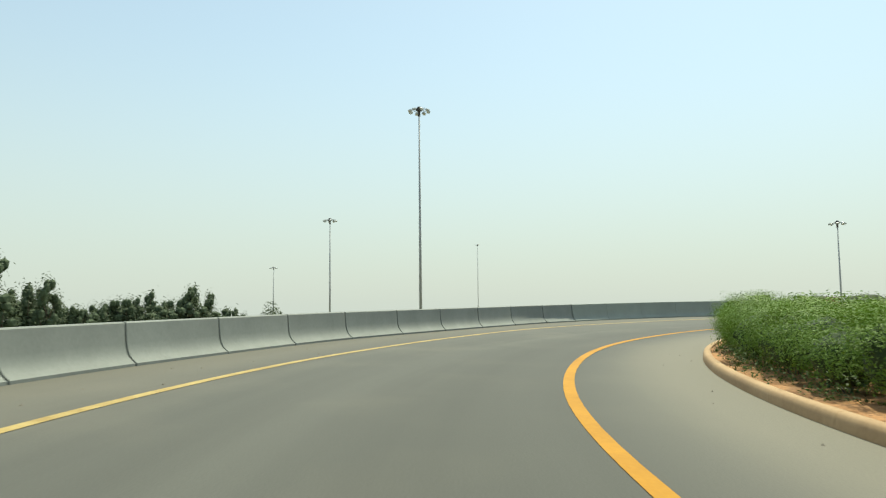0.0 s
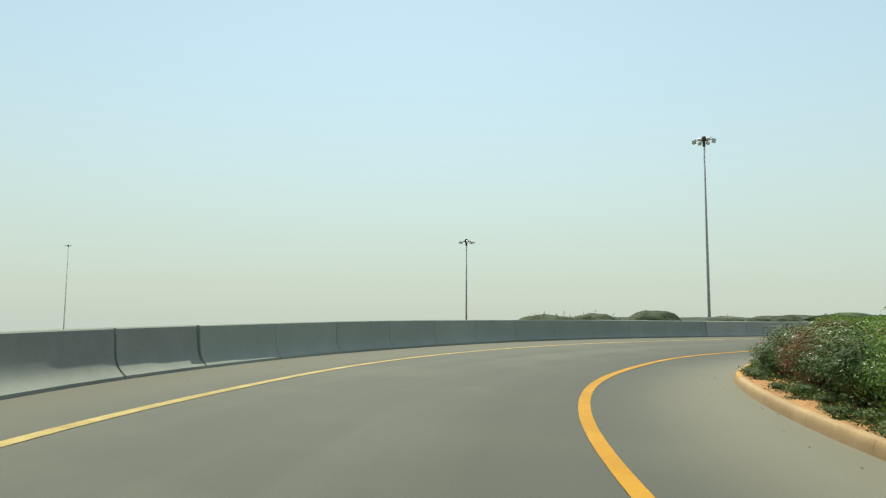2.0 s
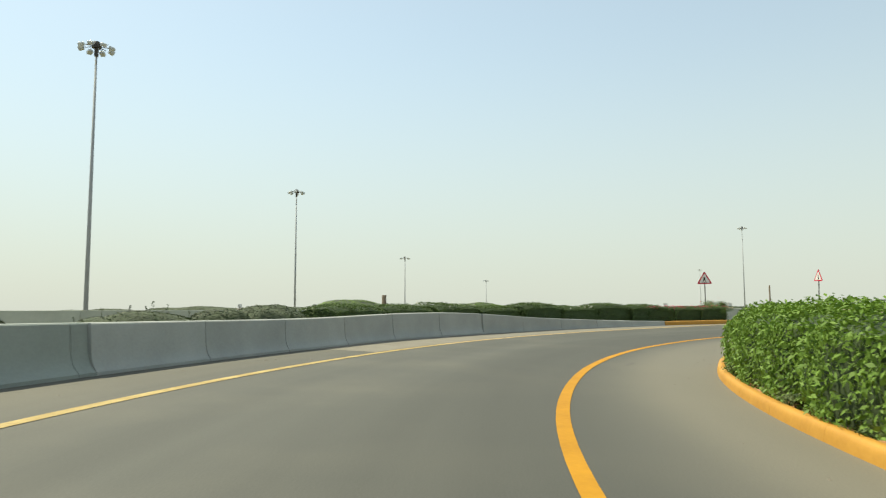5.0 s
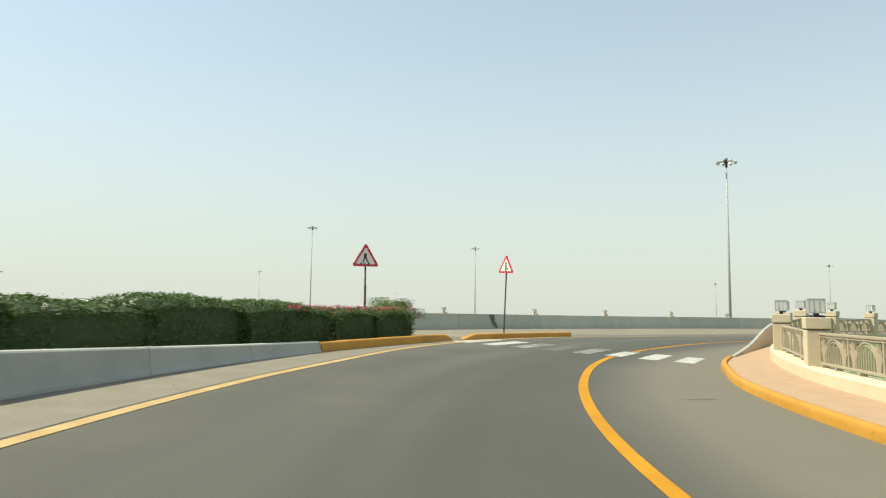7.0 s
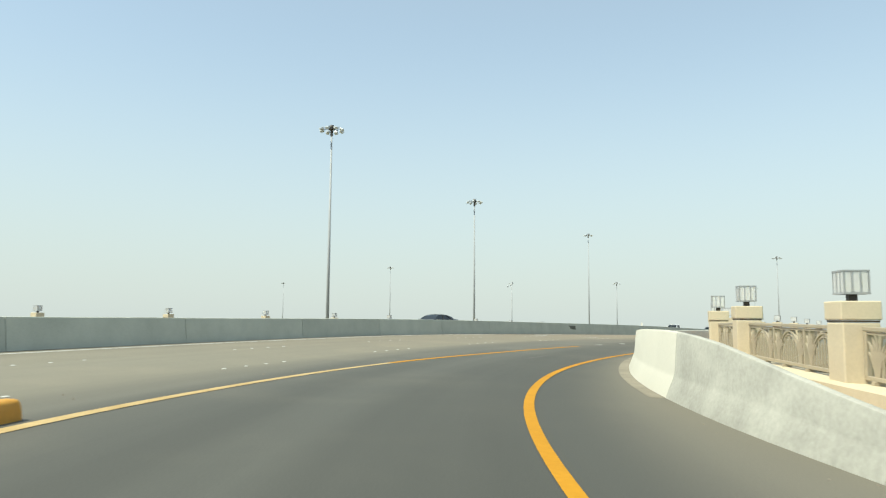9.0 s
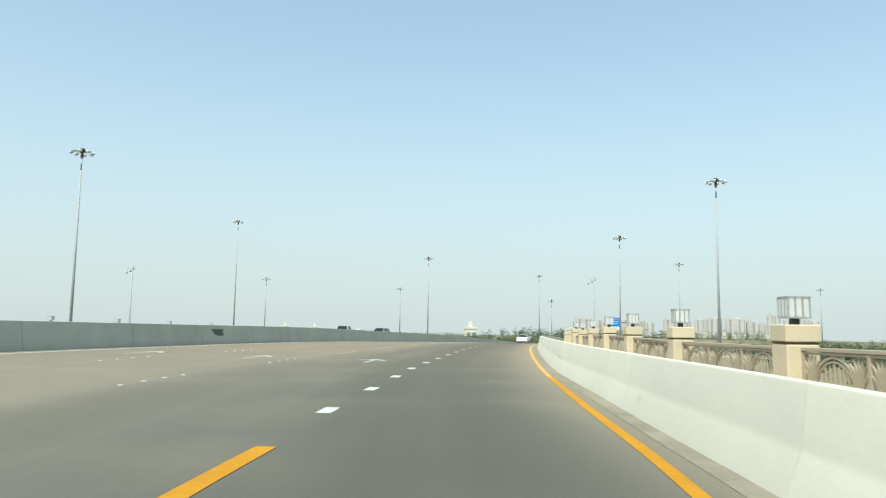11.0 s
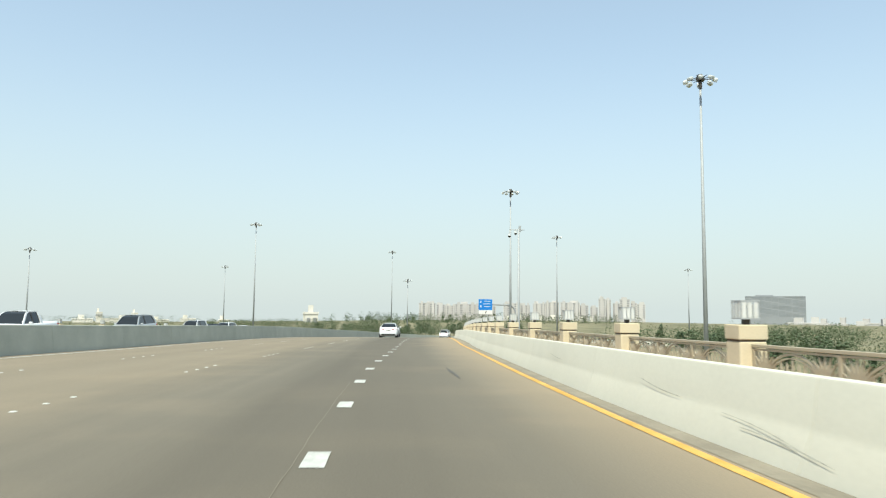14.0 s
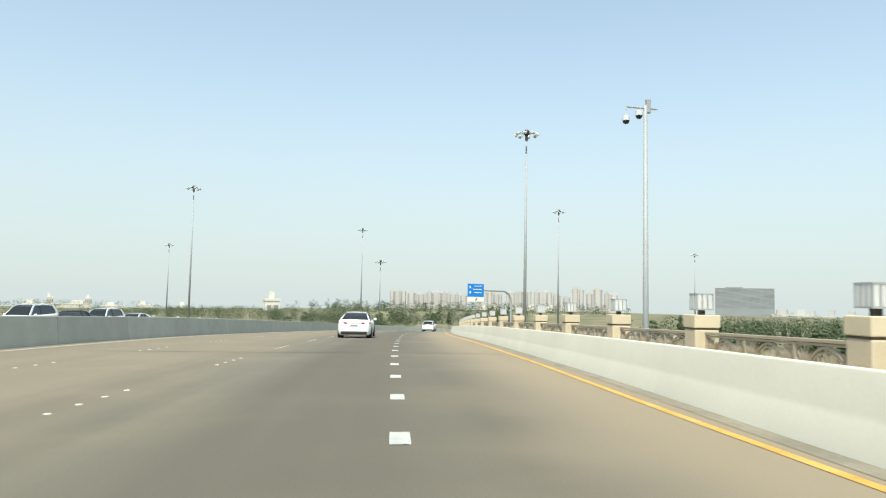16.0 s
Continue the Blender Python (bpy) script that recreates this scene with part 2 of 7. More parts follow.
    bp = nt.nodes.new("ShaderNodeBump")
    bp.inputs["Strength"].default_value, bp.inputs["Distance"].default_value = 0.25, 0.004
    L(grain.outputs[0], bp.inputs["Height"])
    L(bp.outputs[0], bsdf.inputs["Normal"])
    return m


M_ASPHALT = road_material("asphalt", (0.088, 0.087, 0.074), (0.184, 0.166, 0.126))
M_YELLOW = material("yellow_road_paint", (0.41, 0.185, 0.003), 0.75, vary=0.14, scale=1.2, fine=18, tint=(0.44, 0.21, 0.008), spec=0.25)
M_YELLOW_OLD = material("faded_yellow_road_paint", (0.33, 0.195, 0.035), 0.75, vary=0.25, scale=2.0, fine=30, tint=(0.40, 0.30, 0.11))
M_WHITE = material("white_road_paint", (0.46, 0.455, 0.42), 0.7, vary=0.25, scale=4, fine=30)
M_KERB_Y = material("yellow_kerb_paint", (0.43, 0.195, 0.014), 0.7, vary=0.14, scale=0.9, fine=18, tint=(0.46, 0.23, 0.03), bump=0.08)
M_KERB_P = material("faded_kerb_concrete", (0.36, 0.22, 0.105), 0.85, vary=0.14, scale=0.9, fine=18, tint=(0.42, 0.28, 0.15), bump=0.08)
M_CONC = vary_each(material("barrier_concrete", (0.22, 0.232, 0.212), 0.85, vary=0.16, scale=1.1, fine=22, bump=0.2, stretch=(1, 1, 0.6)), 0.06)
M_CONC_S = vary_each(material("smooth_barrier_concrete", (0.262, 0.288, 0.258), 0.85, vary=0.14, scale=0.7, fine=22, bump=0.15), 0.04)
M_CONC_L = vary_each(material("pale_barrier_concrete", (0.555, 0.53, 0.448), 0.85, vary=0.07, scale=0.5, fine=16, bump=0.08, stretch=(1, 1, 1.4)), 0.03)
# a lighter grey for the outer barrier from 57 m on
M_CONC_N = vary_each(material("lighter_barrier_concrete", (0.34, 0.35, 0.325), 0.85, vary=0.14, scale=1.0, fine=22, bump=0.2), 0.05)
M_CONC_M = vary_each(material("median_concrete", (0.40, 0.415, 0.355), 0.85, vary=0.14, scale=0.9, fine=22, bump=0.2), 0.05)
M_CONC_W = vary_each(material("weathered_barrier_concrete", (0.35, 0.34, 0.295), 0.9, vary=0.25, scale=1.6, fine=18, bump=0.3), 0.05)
M_STUCCO = vary_each(material("cream_stucco", (0.56, 0.475, 0.335), 0.85, vary=0.1, scale=1.6, fine=30, bump=0.2), 0.05)
M_BEIGE = material("beige_painted_steel", (0.365, 0.31, 0.225), 0.55, vary=0.1, scale=3, fine=40, bump=0.05)
M_PAVER = vary_each(material("pinkish_paving", (0.36, 0.24, 0.15), 0.85, vary=0.12, scale=2.5, fine=35), 0.12)
M_STEEL = material("galvanised_steel", (0.34, 0.35, 0.355), 0.65, 0.15, vary=0.1, scale=1.5, fine=25, bump=0.03)
M_LAMPW = material("pale_lamp_housing", (0.55, 0.57, 0.57), 0.45, 0.1, vary=0.06, bump=0.02)
M_DARK = material("dark_metal", (0.05, 0.045, 0.04), 0.5, 0.3, vary=0.1, bump=0.03)
M_OPAL = material("white_lamp_pane", (0.72, 0.72, 0.70), 0.35, vary=0.05, bump=0.0)
_nt = M_OPAL.node_tree
_tr, _mx = _nt.nodes.new("ShaderNodeBsdfTransparent"), _nt.nodes.new("ShaderNodeMixShader")
_mx.inputs[0].default_value = 0.4
_nt.links.new(_nt.nodes["Principled BSDF"].outputs[0], _mx.inputs[1])
_nt.links.new(_tr.outputs[0], _mx.inputs[2])
_nt.links.new(_mx.outputs[0], _nt.nodes["Material Output"].inputs[0])


def worn_paint(name, paint, under, lo, hi):
    """Road paint rubbed through to the asphalt in patches."""
    m = material(name, paint, 0.75, vary=0.15, scale=4, fine=30)
    nt = m.node_tree
    info, tc, add = nt.nodes.new("ShaderNodeObjectInfo"), nt.nodes.new("ShaderNodeTexCoord"), nt.nodes.new("ShaderNodeVectorMath")
    nt.links.new(tc.outputs["Object"], add.inputs[0])
    nt.links.new(info.outputs["Random"], add.inputs[1])
    n = nt.nodes.new("ShaderNodeTexNoise")
    n.inputs["Scale"].default_value, n.inputs["Detail"].default_value, n.inputs["Roughness"].default_value = 2.2, 8, 0.75
    nt.links.new(add.outputs[0], n.inputs["Vector"])
    r = nt.nodes.new("ShaderNodeMapRange")
    r.inputs[1].default_value, r.inputs[2].default_value = lo, hi
    nt.links.new(n.outputs[0], r.inputs[0])
    mix = nt.nodes.new("ShaderNodeMix")
    mix.data_type = 'RGBA'
    mix.inputs[6].default_value = (*under, 1)
    bsdf = nt.nodes["Principled BSDF"]
    nt.links.new(bsdf.inputs["Base Color"].links[0].from_socket, mix.inputs[7])
    nt.links.new(r.outputs[0], mix.inputs[0])
    nt.links.new(mix.outputs[2], bsdf.inputs["Base Color"])
    return m


M_WORN = worn_paint("worn_white_road_paint", (0.42, 0.42, 0.39), (0.11, 0.105, 0.095), 0.30, 0.50)
M_HALF_WORN = worn_paint("half_worn_white_road_paint", (0.40, 0.40, 0.37), (0.11, 0.105, 0.095), 0.40, 0.64)
M_VERY_WORN = worn_paint("rubbed_white_road_paint", (0.42, 0.42, 0.39), (0.11, 0.105, 0.095), 0.45, 0.72)
M_FAINT = worn_paint("faint_patchy_road_paint", (0.30, 0.30, 0.275), (0.086, 0.082, 0.073), 0.50, 0.85)
M_BLACK = material("black_rubber", (0.02, 0.02, 0.02), 0.7, vary=0.2, bump=0.1)
M_RED = material("red_reflective_sheet", (0.55, 0.03, 0.06), 0.4, vary=0.05, bump=0.0)
M_SIGNW = material("white_reflective_sheet", (0.75, 0.73, 0.70), 0.4, vary=0.04, bump=0.0)
M_INK = material("black_print", (0.02, 0.02, 0.02), 0.5, vary=0.05, bump=0.0)
M_BLUE = material("blue_sign_sheet", (0.01, 0.20, 0.62), 0.4, vary=0.04, bump=0.0)
M_SOIL = material("dry_reddish_soil", (0.20, 0.105, 0.045), 0.95, vary=0.4, scale=1.5, fine=12, bump=0.9, tint=(0.40, 0.20, 0.08))
M_SAND = material("sandy_ground_with_grass", (0.085, 0.09, 0.045), 0.95, vary=0.25, scale=0.08, fine=1.5, bump=0.3, tint=(0.20, 0.175, 0.10))
M_LAWN = material("green_turf", (0.06, 0.13, 0.02), 0.9, vary=0.3, scale=0.8, fine=30, bump=0.5, tint=(0.11, 0.19, 0.035))
M_GRAVEL = material("grey_brown_gravel", (0.22, 0.19, 0.15), 0.95, vary=0.25, scale=2, fine=60, bump=0.6)
M_BARK = material("grey_bark", (0.12, 0.09, 0.06), 0.9, vary=0.25, scale=6, fine=40, bump=0.5)
M_LEAF = leafy("bright_shrub_leaves", (0.11, 0.195, 0.026), (0.168, 0.272, 0.04))
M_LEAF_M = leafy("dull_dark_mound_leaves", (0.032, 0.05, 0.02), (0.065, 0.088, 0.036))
M_LEAF_D = leafy("dark_shrub_leaves", (0.055, 0.095, 0.026), (0.10, 0.155, 0.04))
M_LEAF_E = leafy("mid_green_bush_leaves", (0.07, 0.12, 0.028), (0.125, 0.20, 0.045))
M_LEAF_G = leafy("grey_green_leaves", (0.075, 0.105, 0.03), (0.17, 0.21, 0.07))
M_LEAF_R = leafy("reddish_leaves", (0.12, 0.05, 0.02), (0.32, 0.11, 0.06))
# greyed green takes some distance haze into the leaf colour
M_TREE = leafy("haze_dulled_tree_leaves", (0.06, 0.085, 0.042), (0.10, 0.13, 0.065))
M_PETAL_R = leafy("red_petals", (0.5, 0.02, 0.03), (0.75, 0.06, 0.10))
M_PETAL_P = leafy("pink_petals", (0.5, 0.03, 0.10), (0.7, 0.09, 0.20))
M_PETAL_W = leafy("white_petals", (0.6, 0.6, 0.5), (0.8, 0.8, 0.72))
# solid lumps in the crowns, their inner shade put into the colour
M_BOUGH = material("shaded_boughs_and_leaves", (0.06, 0.085, 0.042), 0.9, vary=0.4, scale=2, fine=9, bump=0.5)
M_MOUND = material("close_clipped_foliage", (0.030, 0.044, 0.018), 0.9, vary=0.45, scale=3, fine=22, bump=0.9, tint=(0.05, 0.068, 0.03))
# dark green painted in for the shade inside shrubs and hedges
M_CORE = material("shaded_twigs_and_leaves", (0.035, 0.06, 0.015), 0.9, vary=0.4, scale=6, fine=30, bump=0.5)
M_CARW = material("white_car_paint", (0.74, 0.75, 0.76), 0.25, vary=0.015, scale=0.8, bump=0.0)
M_CARD = material("dark_grey_car_paint", (0.035, 0.04, 0.045), 0.25, vary=0.05, scale=0.8, bump=0.0)
M_CARS = material("silver_car_paint", (0.45, 0.47, 0.48), 0.3, 0.4, vary=0.02, scale=0.8, bump=0.0)
M_GLASS = material("tinted_car_glass", (0.015, 0.018, 0.02), 0.06, vary=0.05, bump=0.0)
M_TAIL = material("red_tail_lamp", (0.35, 0.02, 0.03), 0.2, vary=0.05, bump=0.0)
M_RIM = material("alloy_wheel", (0.40, 0.40, 0.41), 0.35, 0.7, vary=0.05, bump=0.0)
M_CONE = material("orange_red_cone_plastic", (0.27, 0.045, 0.03), 0.5, vary=0.1, bump=0.05)
# distance haze put into colour: beige walls greyed, M_WIN panes paled
M_BLDG = vary_each(material("haze_greyed_beige_render", (0.47, 0.445, 0.425), 0.9, vary=0.08, scale=0.05, fine=1.0, bump=0.0), 0.08)
M_BLDG_D = material("grey_cladding", (0.25, 0.26, 0.27), 0.6, vary=0.1, scale=0.05, fine=1.0, bump=0.0)
M_WIN = material("window_glass", (0.27, 0.27, 0.275), 0.2, vary=0.1, bump=0.0)
M_WIN_D = material("dull_dark_glazing", (0.21, 0.225, 0.235), 0.6, vary=0.1, bump=0.0)
M_WALLW = material("whitewashed_wall", (0.66, 0.62, 0.55), 0.85, vary=0.06, scale=0.2, fine=3, bump=0.0)
# ------------------------------------------------------------ helpers for shapes
def mesh_from(name, verts, faces, mat, parent=None, smooth=False):
    me = bpy.data.meshes.new(name)
    me.from_pydata([tuple(v) for v in verts], [], faces)
    me.materials.append(mat)
    if smooth:
        me.polygons.foreach_set("use_smooth", [True] * len(me.polygons))
    me.update()
    ob = new(name, me)
    ob.parent = parent
    return ob


def part(name, bm, mat, parent=None, label="", smooth=False):
    """Links a bmesh as one mesh object under a thing or a part."""
    me = bpy.data.meshes.new(name)
    bm.to_mesh(me)
    bm.free()
    me.materials.append(mat)
    if smooth:
        me.polygons.foreach_set("use_smooth", [True] * len(me.polygons))
    ob = new(name, me)
    ob.parent = parent
    if label:
        ob["label"] = label
    return ob


def share(name, me, parent, m=None):
    """One more object on the same mesh data."""
    ob = new(name, me)
    ob.parent = parent
    if m is not None:
        ob.matrix_local = m
    return ob


def empty(name, m=None):
    ob = new(name)
    if m is not None:
        ob.matrix_world = m
    return ob


def box(bm, c, size, bevel=0.0, m=None):
    mat = Matrix.Translation(c) @ Matrix.Diagonal((*size, 1))
    r = bmesh.ops.create_cube(bm, size=1.0, matrix=(m @ mat) if m is not None else mat)
    if bevel:
        edges = list({e for v in r["verts"] for e in v.link_edges})
        bmesh.ops.bevel(bm, geom=edges, offset=bevel, segments=2, affect='EDGES', profile=0.5)
    return r


def tube(bm, p, q, r0, r1, sides=10):
    p, q = Vector(p), Vector(q)
    d = q - p
    m = Matrix.Translation((p + q) / 2) @ d.to_track_quat('Z', 'Y').to_matrix().to_4x4()
    bmesh.ops.create_cone(bm, cap_ends=True, segments=sides, radius1=r0, radius2=r1, depth=d.length, matrix=m)


def curve(*pairs):
    """A smooth curve through (x, y) pairs, as a function."""
    xs, ys = np.array([p[0] for p in pairs], float), np.array([p[1] for p in pairs], float)
    d = np.gradient(ys, xs) if len(xs) > 2 else np.full(len(xs), (ys[-1] - ys[0]) / (xs[-1] - xs[0]))

    def at_x(x):
        x = np.clip(x, xs[0], xs[-1])
        i = np.clip(np.searchsorted(xs, x, side="right") - 1, 0, len(xs) - 2)
        h = xs[i + 1] - xs[i]
        u = (x - xs[i]) / h
        return ((2 * u**3 - 3 * u**2 + 1) * ys[i] + (u**3 - 2 * u**2 + u) * h * d[i]
                + (-2 * u**3 + 3 * u**2) * ys[i + 1] + (u**3 - u**2) * h * d[i + 1])
    return at_x


# ------------------------------------------------------------ alignment: a loop ramp that joins a bridge
# distance along, x, y
LINE = [
    (-34.6, 17.08, -28.90), (-23.7, 9.11, -21.48), (-12.7, 3.36, -12.24), (-1.8, 0.25, -1.80), (9.1, -0.02, 9.05), (20.0, 2.93, 19.55),
    (31.0, 9.31, 28.43), (41.8, 18.18, 34.52), (52.9, 28.67, 37.84), (63.6, 39.41, 38.22), (74.7, 50.08, 35.61), (85.5, 59.48, 30.21),
    (96.5, 67.13, 22.46), (107.4, 72.66, 13.08), (118.4, 75.92, 2.55), (129.3, 77.21, -8.28), (140.2, 77.39, -19.18), (151.1, 77.00, -30.04),
    (162.1, 76.28, -40.99), (172.8, 75.33, -51.66), (183.8, 74.17, -62.58), (194.8, 72.86, -73.56), (205.8, 71.43, -84.39),
    (227.6, 68.14, -105.98), (254.9, 63.23, -132.83), (276.0, 58.68, -153.4), (285.0, 56.7, -162.2), (297.0, 53.93, -173.88), (309.0, 50.3, -185.31),
    (321.0, 45.54, -196.32), (333.0, 39.71, -206.8), (345.0, 32.85, -216.64), (357.0, 25.03, -225.74), (369.0, 16.34, -234.01), (381.0, 6.87, -241.37),
    (393.0, -3.29, -247.74), (405.0, -14.0, -253.14), (425.0, -32.02, -261.83), (445.0, -50.03, -270.53), (464.2, -67.32, -278.87)]
LINE_X, LINE_Y = curve(*[(p[0], p[1]) for p in LINE]), curve(*[(p[0], p[2]) for p in LINE])
LINE_Z = curve((-35, 0.2), (-2, 0.26), (9, 0.28), (20, 0.31), (31, 0.33), (53, 0.34), (75, 0.40), (96, 0.46), (118, 0.44), (129, 0.41),
               (140, 0.31), (151, 0.21), (162, 0.11), (173, -0.05), (184, -0.29), (195, -0.57), (206, -0.84), (228, -1.5), (255, -2.6),
               (291, -4.15), (310, -5.1), (328, -6.1), (364, -8.1), (400, -9.6), (464, -10.8))
BANK = curve((-35, 0.002), (9, 0.0045), (20, 0.007), (31, 0.006), (42, 0.002), (64, 0.001), (75, 0.006), (86, 0.014), (97, 0.021), (118, 0.02),
             (140, 0.022), (151, 0.015), (162, 0.008), (173, 0.0025), (195, -0.004), (228, -0.005), (464, -0.005))
# the bend is superelevated: extra fall towards the inner side, on the ramp's own width
TILT = curve((-35, 0.0), (0, 0.008), (9, 0.014), (20, 0.018), (31, 0.02), (42, 0.028), (53, 0.034), (64, 0.036), (86, 0.036), (97, 0.034), (104, 0.018), (108, 0.006), (112, 0.0), (118, 0.0), (130, 0.0), (464, 0.0))
# offsets to the left of the alignment: painted lines, kerbs, barriers, railing
RIGHT_LINE = curve((-35, -1.5), (4.3, -1.5), (10, -1.43), (15, -1.43), (20, -1.42), (25, -1.36), (29, -1.22), (34, -1.07), (38, -1.03), (43, -0.92),
                   (48, -1), (55, -1.27), (61, -1.57), (66, -1.74), (71, -1.82), (75, -1.84), (79, -1.74), (83.5, -1.65), (87, -1.55), (90, -1.4),
                   (94, -1.22), (100, -1.16), (108, -1.05), (114, -1.2), (120, -1.6), (125, -1.97), (128.5, -2.35), (135, -2.68), (142, -2.81),
                   (156, -2.89), (164, -2.87), (171, -2.87), (178, -3), (187, -3.27), (193, -3.45), (202, -3.6), (211, -3.85), (240, -4), (464, -4))
RIGHT_KERB = curve((-35, -3.7), (0, -3.75), (12, -3.76), (17, -3.82), (21, -3.88), (25, -3.82), (29, -3.76), (32, -3.66), (36, -3.4), (40, -3.38),
                   (47, -3.42), (55, -3.8), (63, -4.2), (69, -4.5), (73, -4.7), (77, -4.82), (80, -4.78), (84, -4.62), (88, -4.42), (91, -4.35),
                   (94, -4.15), (97.2, -4.05))
RIGHT_WALL = curve((97, -4.05), (99, -4.04), (102, -3.92), (107, -3.45), (115, -2.85), (124.7, -2.7), (128, -2.95), (134, -3.25), (142, -3.27),
                   (157, -3.38), (164, -3.36), (172, -3.32), (178, -3.45), (187, -3.74), (200, -4.1), (207, -4.4), (215, -4.55), (240, -4.7),
                   (464, -4.7))
LEFT_LINE = curve((-35, 3.95), (0, 3.92), (6.3, 3.85), (12, 3.66), (17, 3.42), (21, 3.42), (25.5, 3.72), (30, 3.85), (34.5, 4.1), (40, 4.27),
                  (47, 4.25), (55, 3.9), (63, 3.5), (70, 3.3), (76, 3.2), (82, 3.22), (86, 3.3), (90, 3.6), (92, 3.68), (95, 3.72), (104, 3.7),
                  (114, 3), (121, 2), (128.5, 1.28))
LEFT_WALL = curve((-35, 6.6), (0, 6.317), (10.5, 5.969), (13.6, 5.718), (17.3, 5.559), (21, 5.323), (25.5, 5.436), (29, 5.835), (33, 6.102),
                  (36.5, 6.289), (40, 6.343), (45, 6.443), (50, 6.209), (57, 5.657), (65, 5.211), (68, 5.205), (72, 4.951), (76, 4.734), (80, 4.553),
                  (85, 4.411), (88, 4.38), (91.5, 4.22), (94.5, 4.2), (97, 4.2))
LEFT_WALL_H = curve((-35, 0.84), (0, 0.774), (10, 0.754), (20, 0.771), (29, 0.796), (40, 0.857), (50, 0.842), (57, 0.8), (63, 0.765), (73.5, 0.79),
                    (74.5, 0.74), (77, 0.60), (80.5, 0.45), (85.5, 0.28), (88.5, 0.22), (97, 0.192))
MEDIAN = curve((80, 12.5), (100, 12.5), (160, 12.6), (200, 12.0), (225, 11.4), (260, 11.2), (464, 11.2))
RAILING = curve((78, -6.4), (83, -6.3), (88.7, -6.03), (94.8, -5.68), (100.8, -5.34), (106, -5.0), (113, -4.9), (122, -4.97), (132, -5.15), (137, -5.27), (143, -5.44), (149, -5.6), (160, -5.65), (175, -5.72), (190, -5.62), (200, -5.64), (208, -5.75), (230, -5.95), (464, -6.0))
# level of footway, plinth and railing against the carriageway's plane
FOOT_RISE = curve((78, -0.05), (88.7, -0.05), (94.8, 0.04), (100.8, 0.12), (106, 0.24), (115, 0.24), (123, 0.15), (133, 0.07), (149, 0.07), (160, -0.09), (174, -0.15), (191, -0.1), (215, -0.05), (464, -0.05))


def FOOT_UP(s):
    return FOOT_RISE(s) + TILT(s) * min(6.0, -RAILING(s))


LANE_1 = curve((125, 1.3), (131.4, 1.14), (134.6, 0.97), (141, 0.88), (148, 0.73), (165, 0.55), (174, 0.48), (181, 0.38), (191, 0.02), (201, -0.24), (215, -0.35), (464, -0.4))


def heading(s):
    s = min(max(s, -34.3), 463.7)
    dx, dy = LINE_X(s + 0.2) - LINE_X(s - 0.2), LINE_Y(s + 0.2) - LINE_Y(s - 0.2)
    n = math.hypot(dx, dy)
    return dx / n, dy / n


def ramp_width(lat):
    return max(-6.0, lat) if lat < 6.5 else 6.5 * max(0.0, 1 - (lat - 6.5) / 5)


def place(s, lat, up=0.0):
    """The point at a distance along and an offset to the left, on the road's surface or above it."""
    dx, dy = heading(s)
    return Vector((LINE_X(s) - dy * lat, LINE_Y(s) + dx * lat, LINE_Z(s) + BANK(s) * max(-14.0, min(14.0, lat)) + TILT(s) * ramp_width(lat) + up))


def frame_at(s, lat, up=0.0, turn=0.0):
    """A pose there: x along the road, y to the left."""
    dx, dy = heading(s)
    return Matrix.Translation(place(s, lat, up)) @ Matrix.Rotation(math.atan2(dy, dx) + turn, 4, 'Z')


def loft(name, ss, section, mat, parent=None, ring=False, caps=False, smooth=False):
    """A strip along the road; section(s) gives (offset, height) points."""
    verts, faces, n = [], [], 0
    for s in ss:
        pts = section(s)
        n = len(pts)
        verts += [place(s, a, u) for a, u in pts]
    for i in range(len(ss) - 1):
        for j in range(n if ring else n - 1):
            k = (j + 1) % n
            faces.append((i * n + j, i * n + k, (i + 1) * n + k, (i + 1) * n + j))
    if caps:
        faces.append(tuple(range(n)))
        e = (len(ss) - 1) * n
        faces.append(tuple(e + j for j in reversed(range(n))))
    ob = mesh_from(name, verts, faces, mat, parent, smooth)
    bm = bmesh.new()
    bm.from_mesh(ob.data)
    bmesh.ops.recalc_face_normals(bm, faces=bm.faces)
    bm.to_mesh(ob.data)
    bm.free()
    return ob


# the median's line runs straight back before the merge
MED_A = place(104, MEDIAN(104))
_mx, _my = heading(112)
MED_DIR = Vector((_mx, _my, 0))


def median_point(s, beyond=0.0, up=0.0):
    if s >= 104:
        return place(s, MEDIAN(s) + beyond, up)
    p = MED_A + MED_DIR * (s - 104) + Vector((-_my, _mx, 0)) * beyond
    return Vector((p.x, p.y, MED_A.z + up))


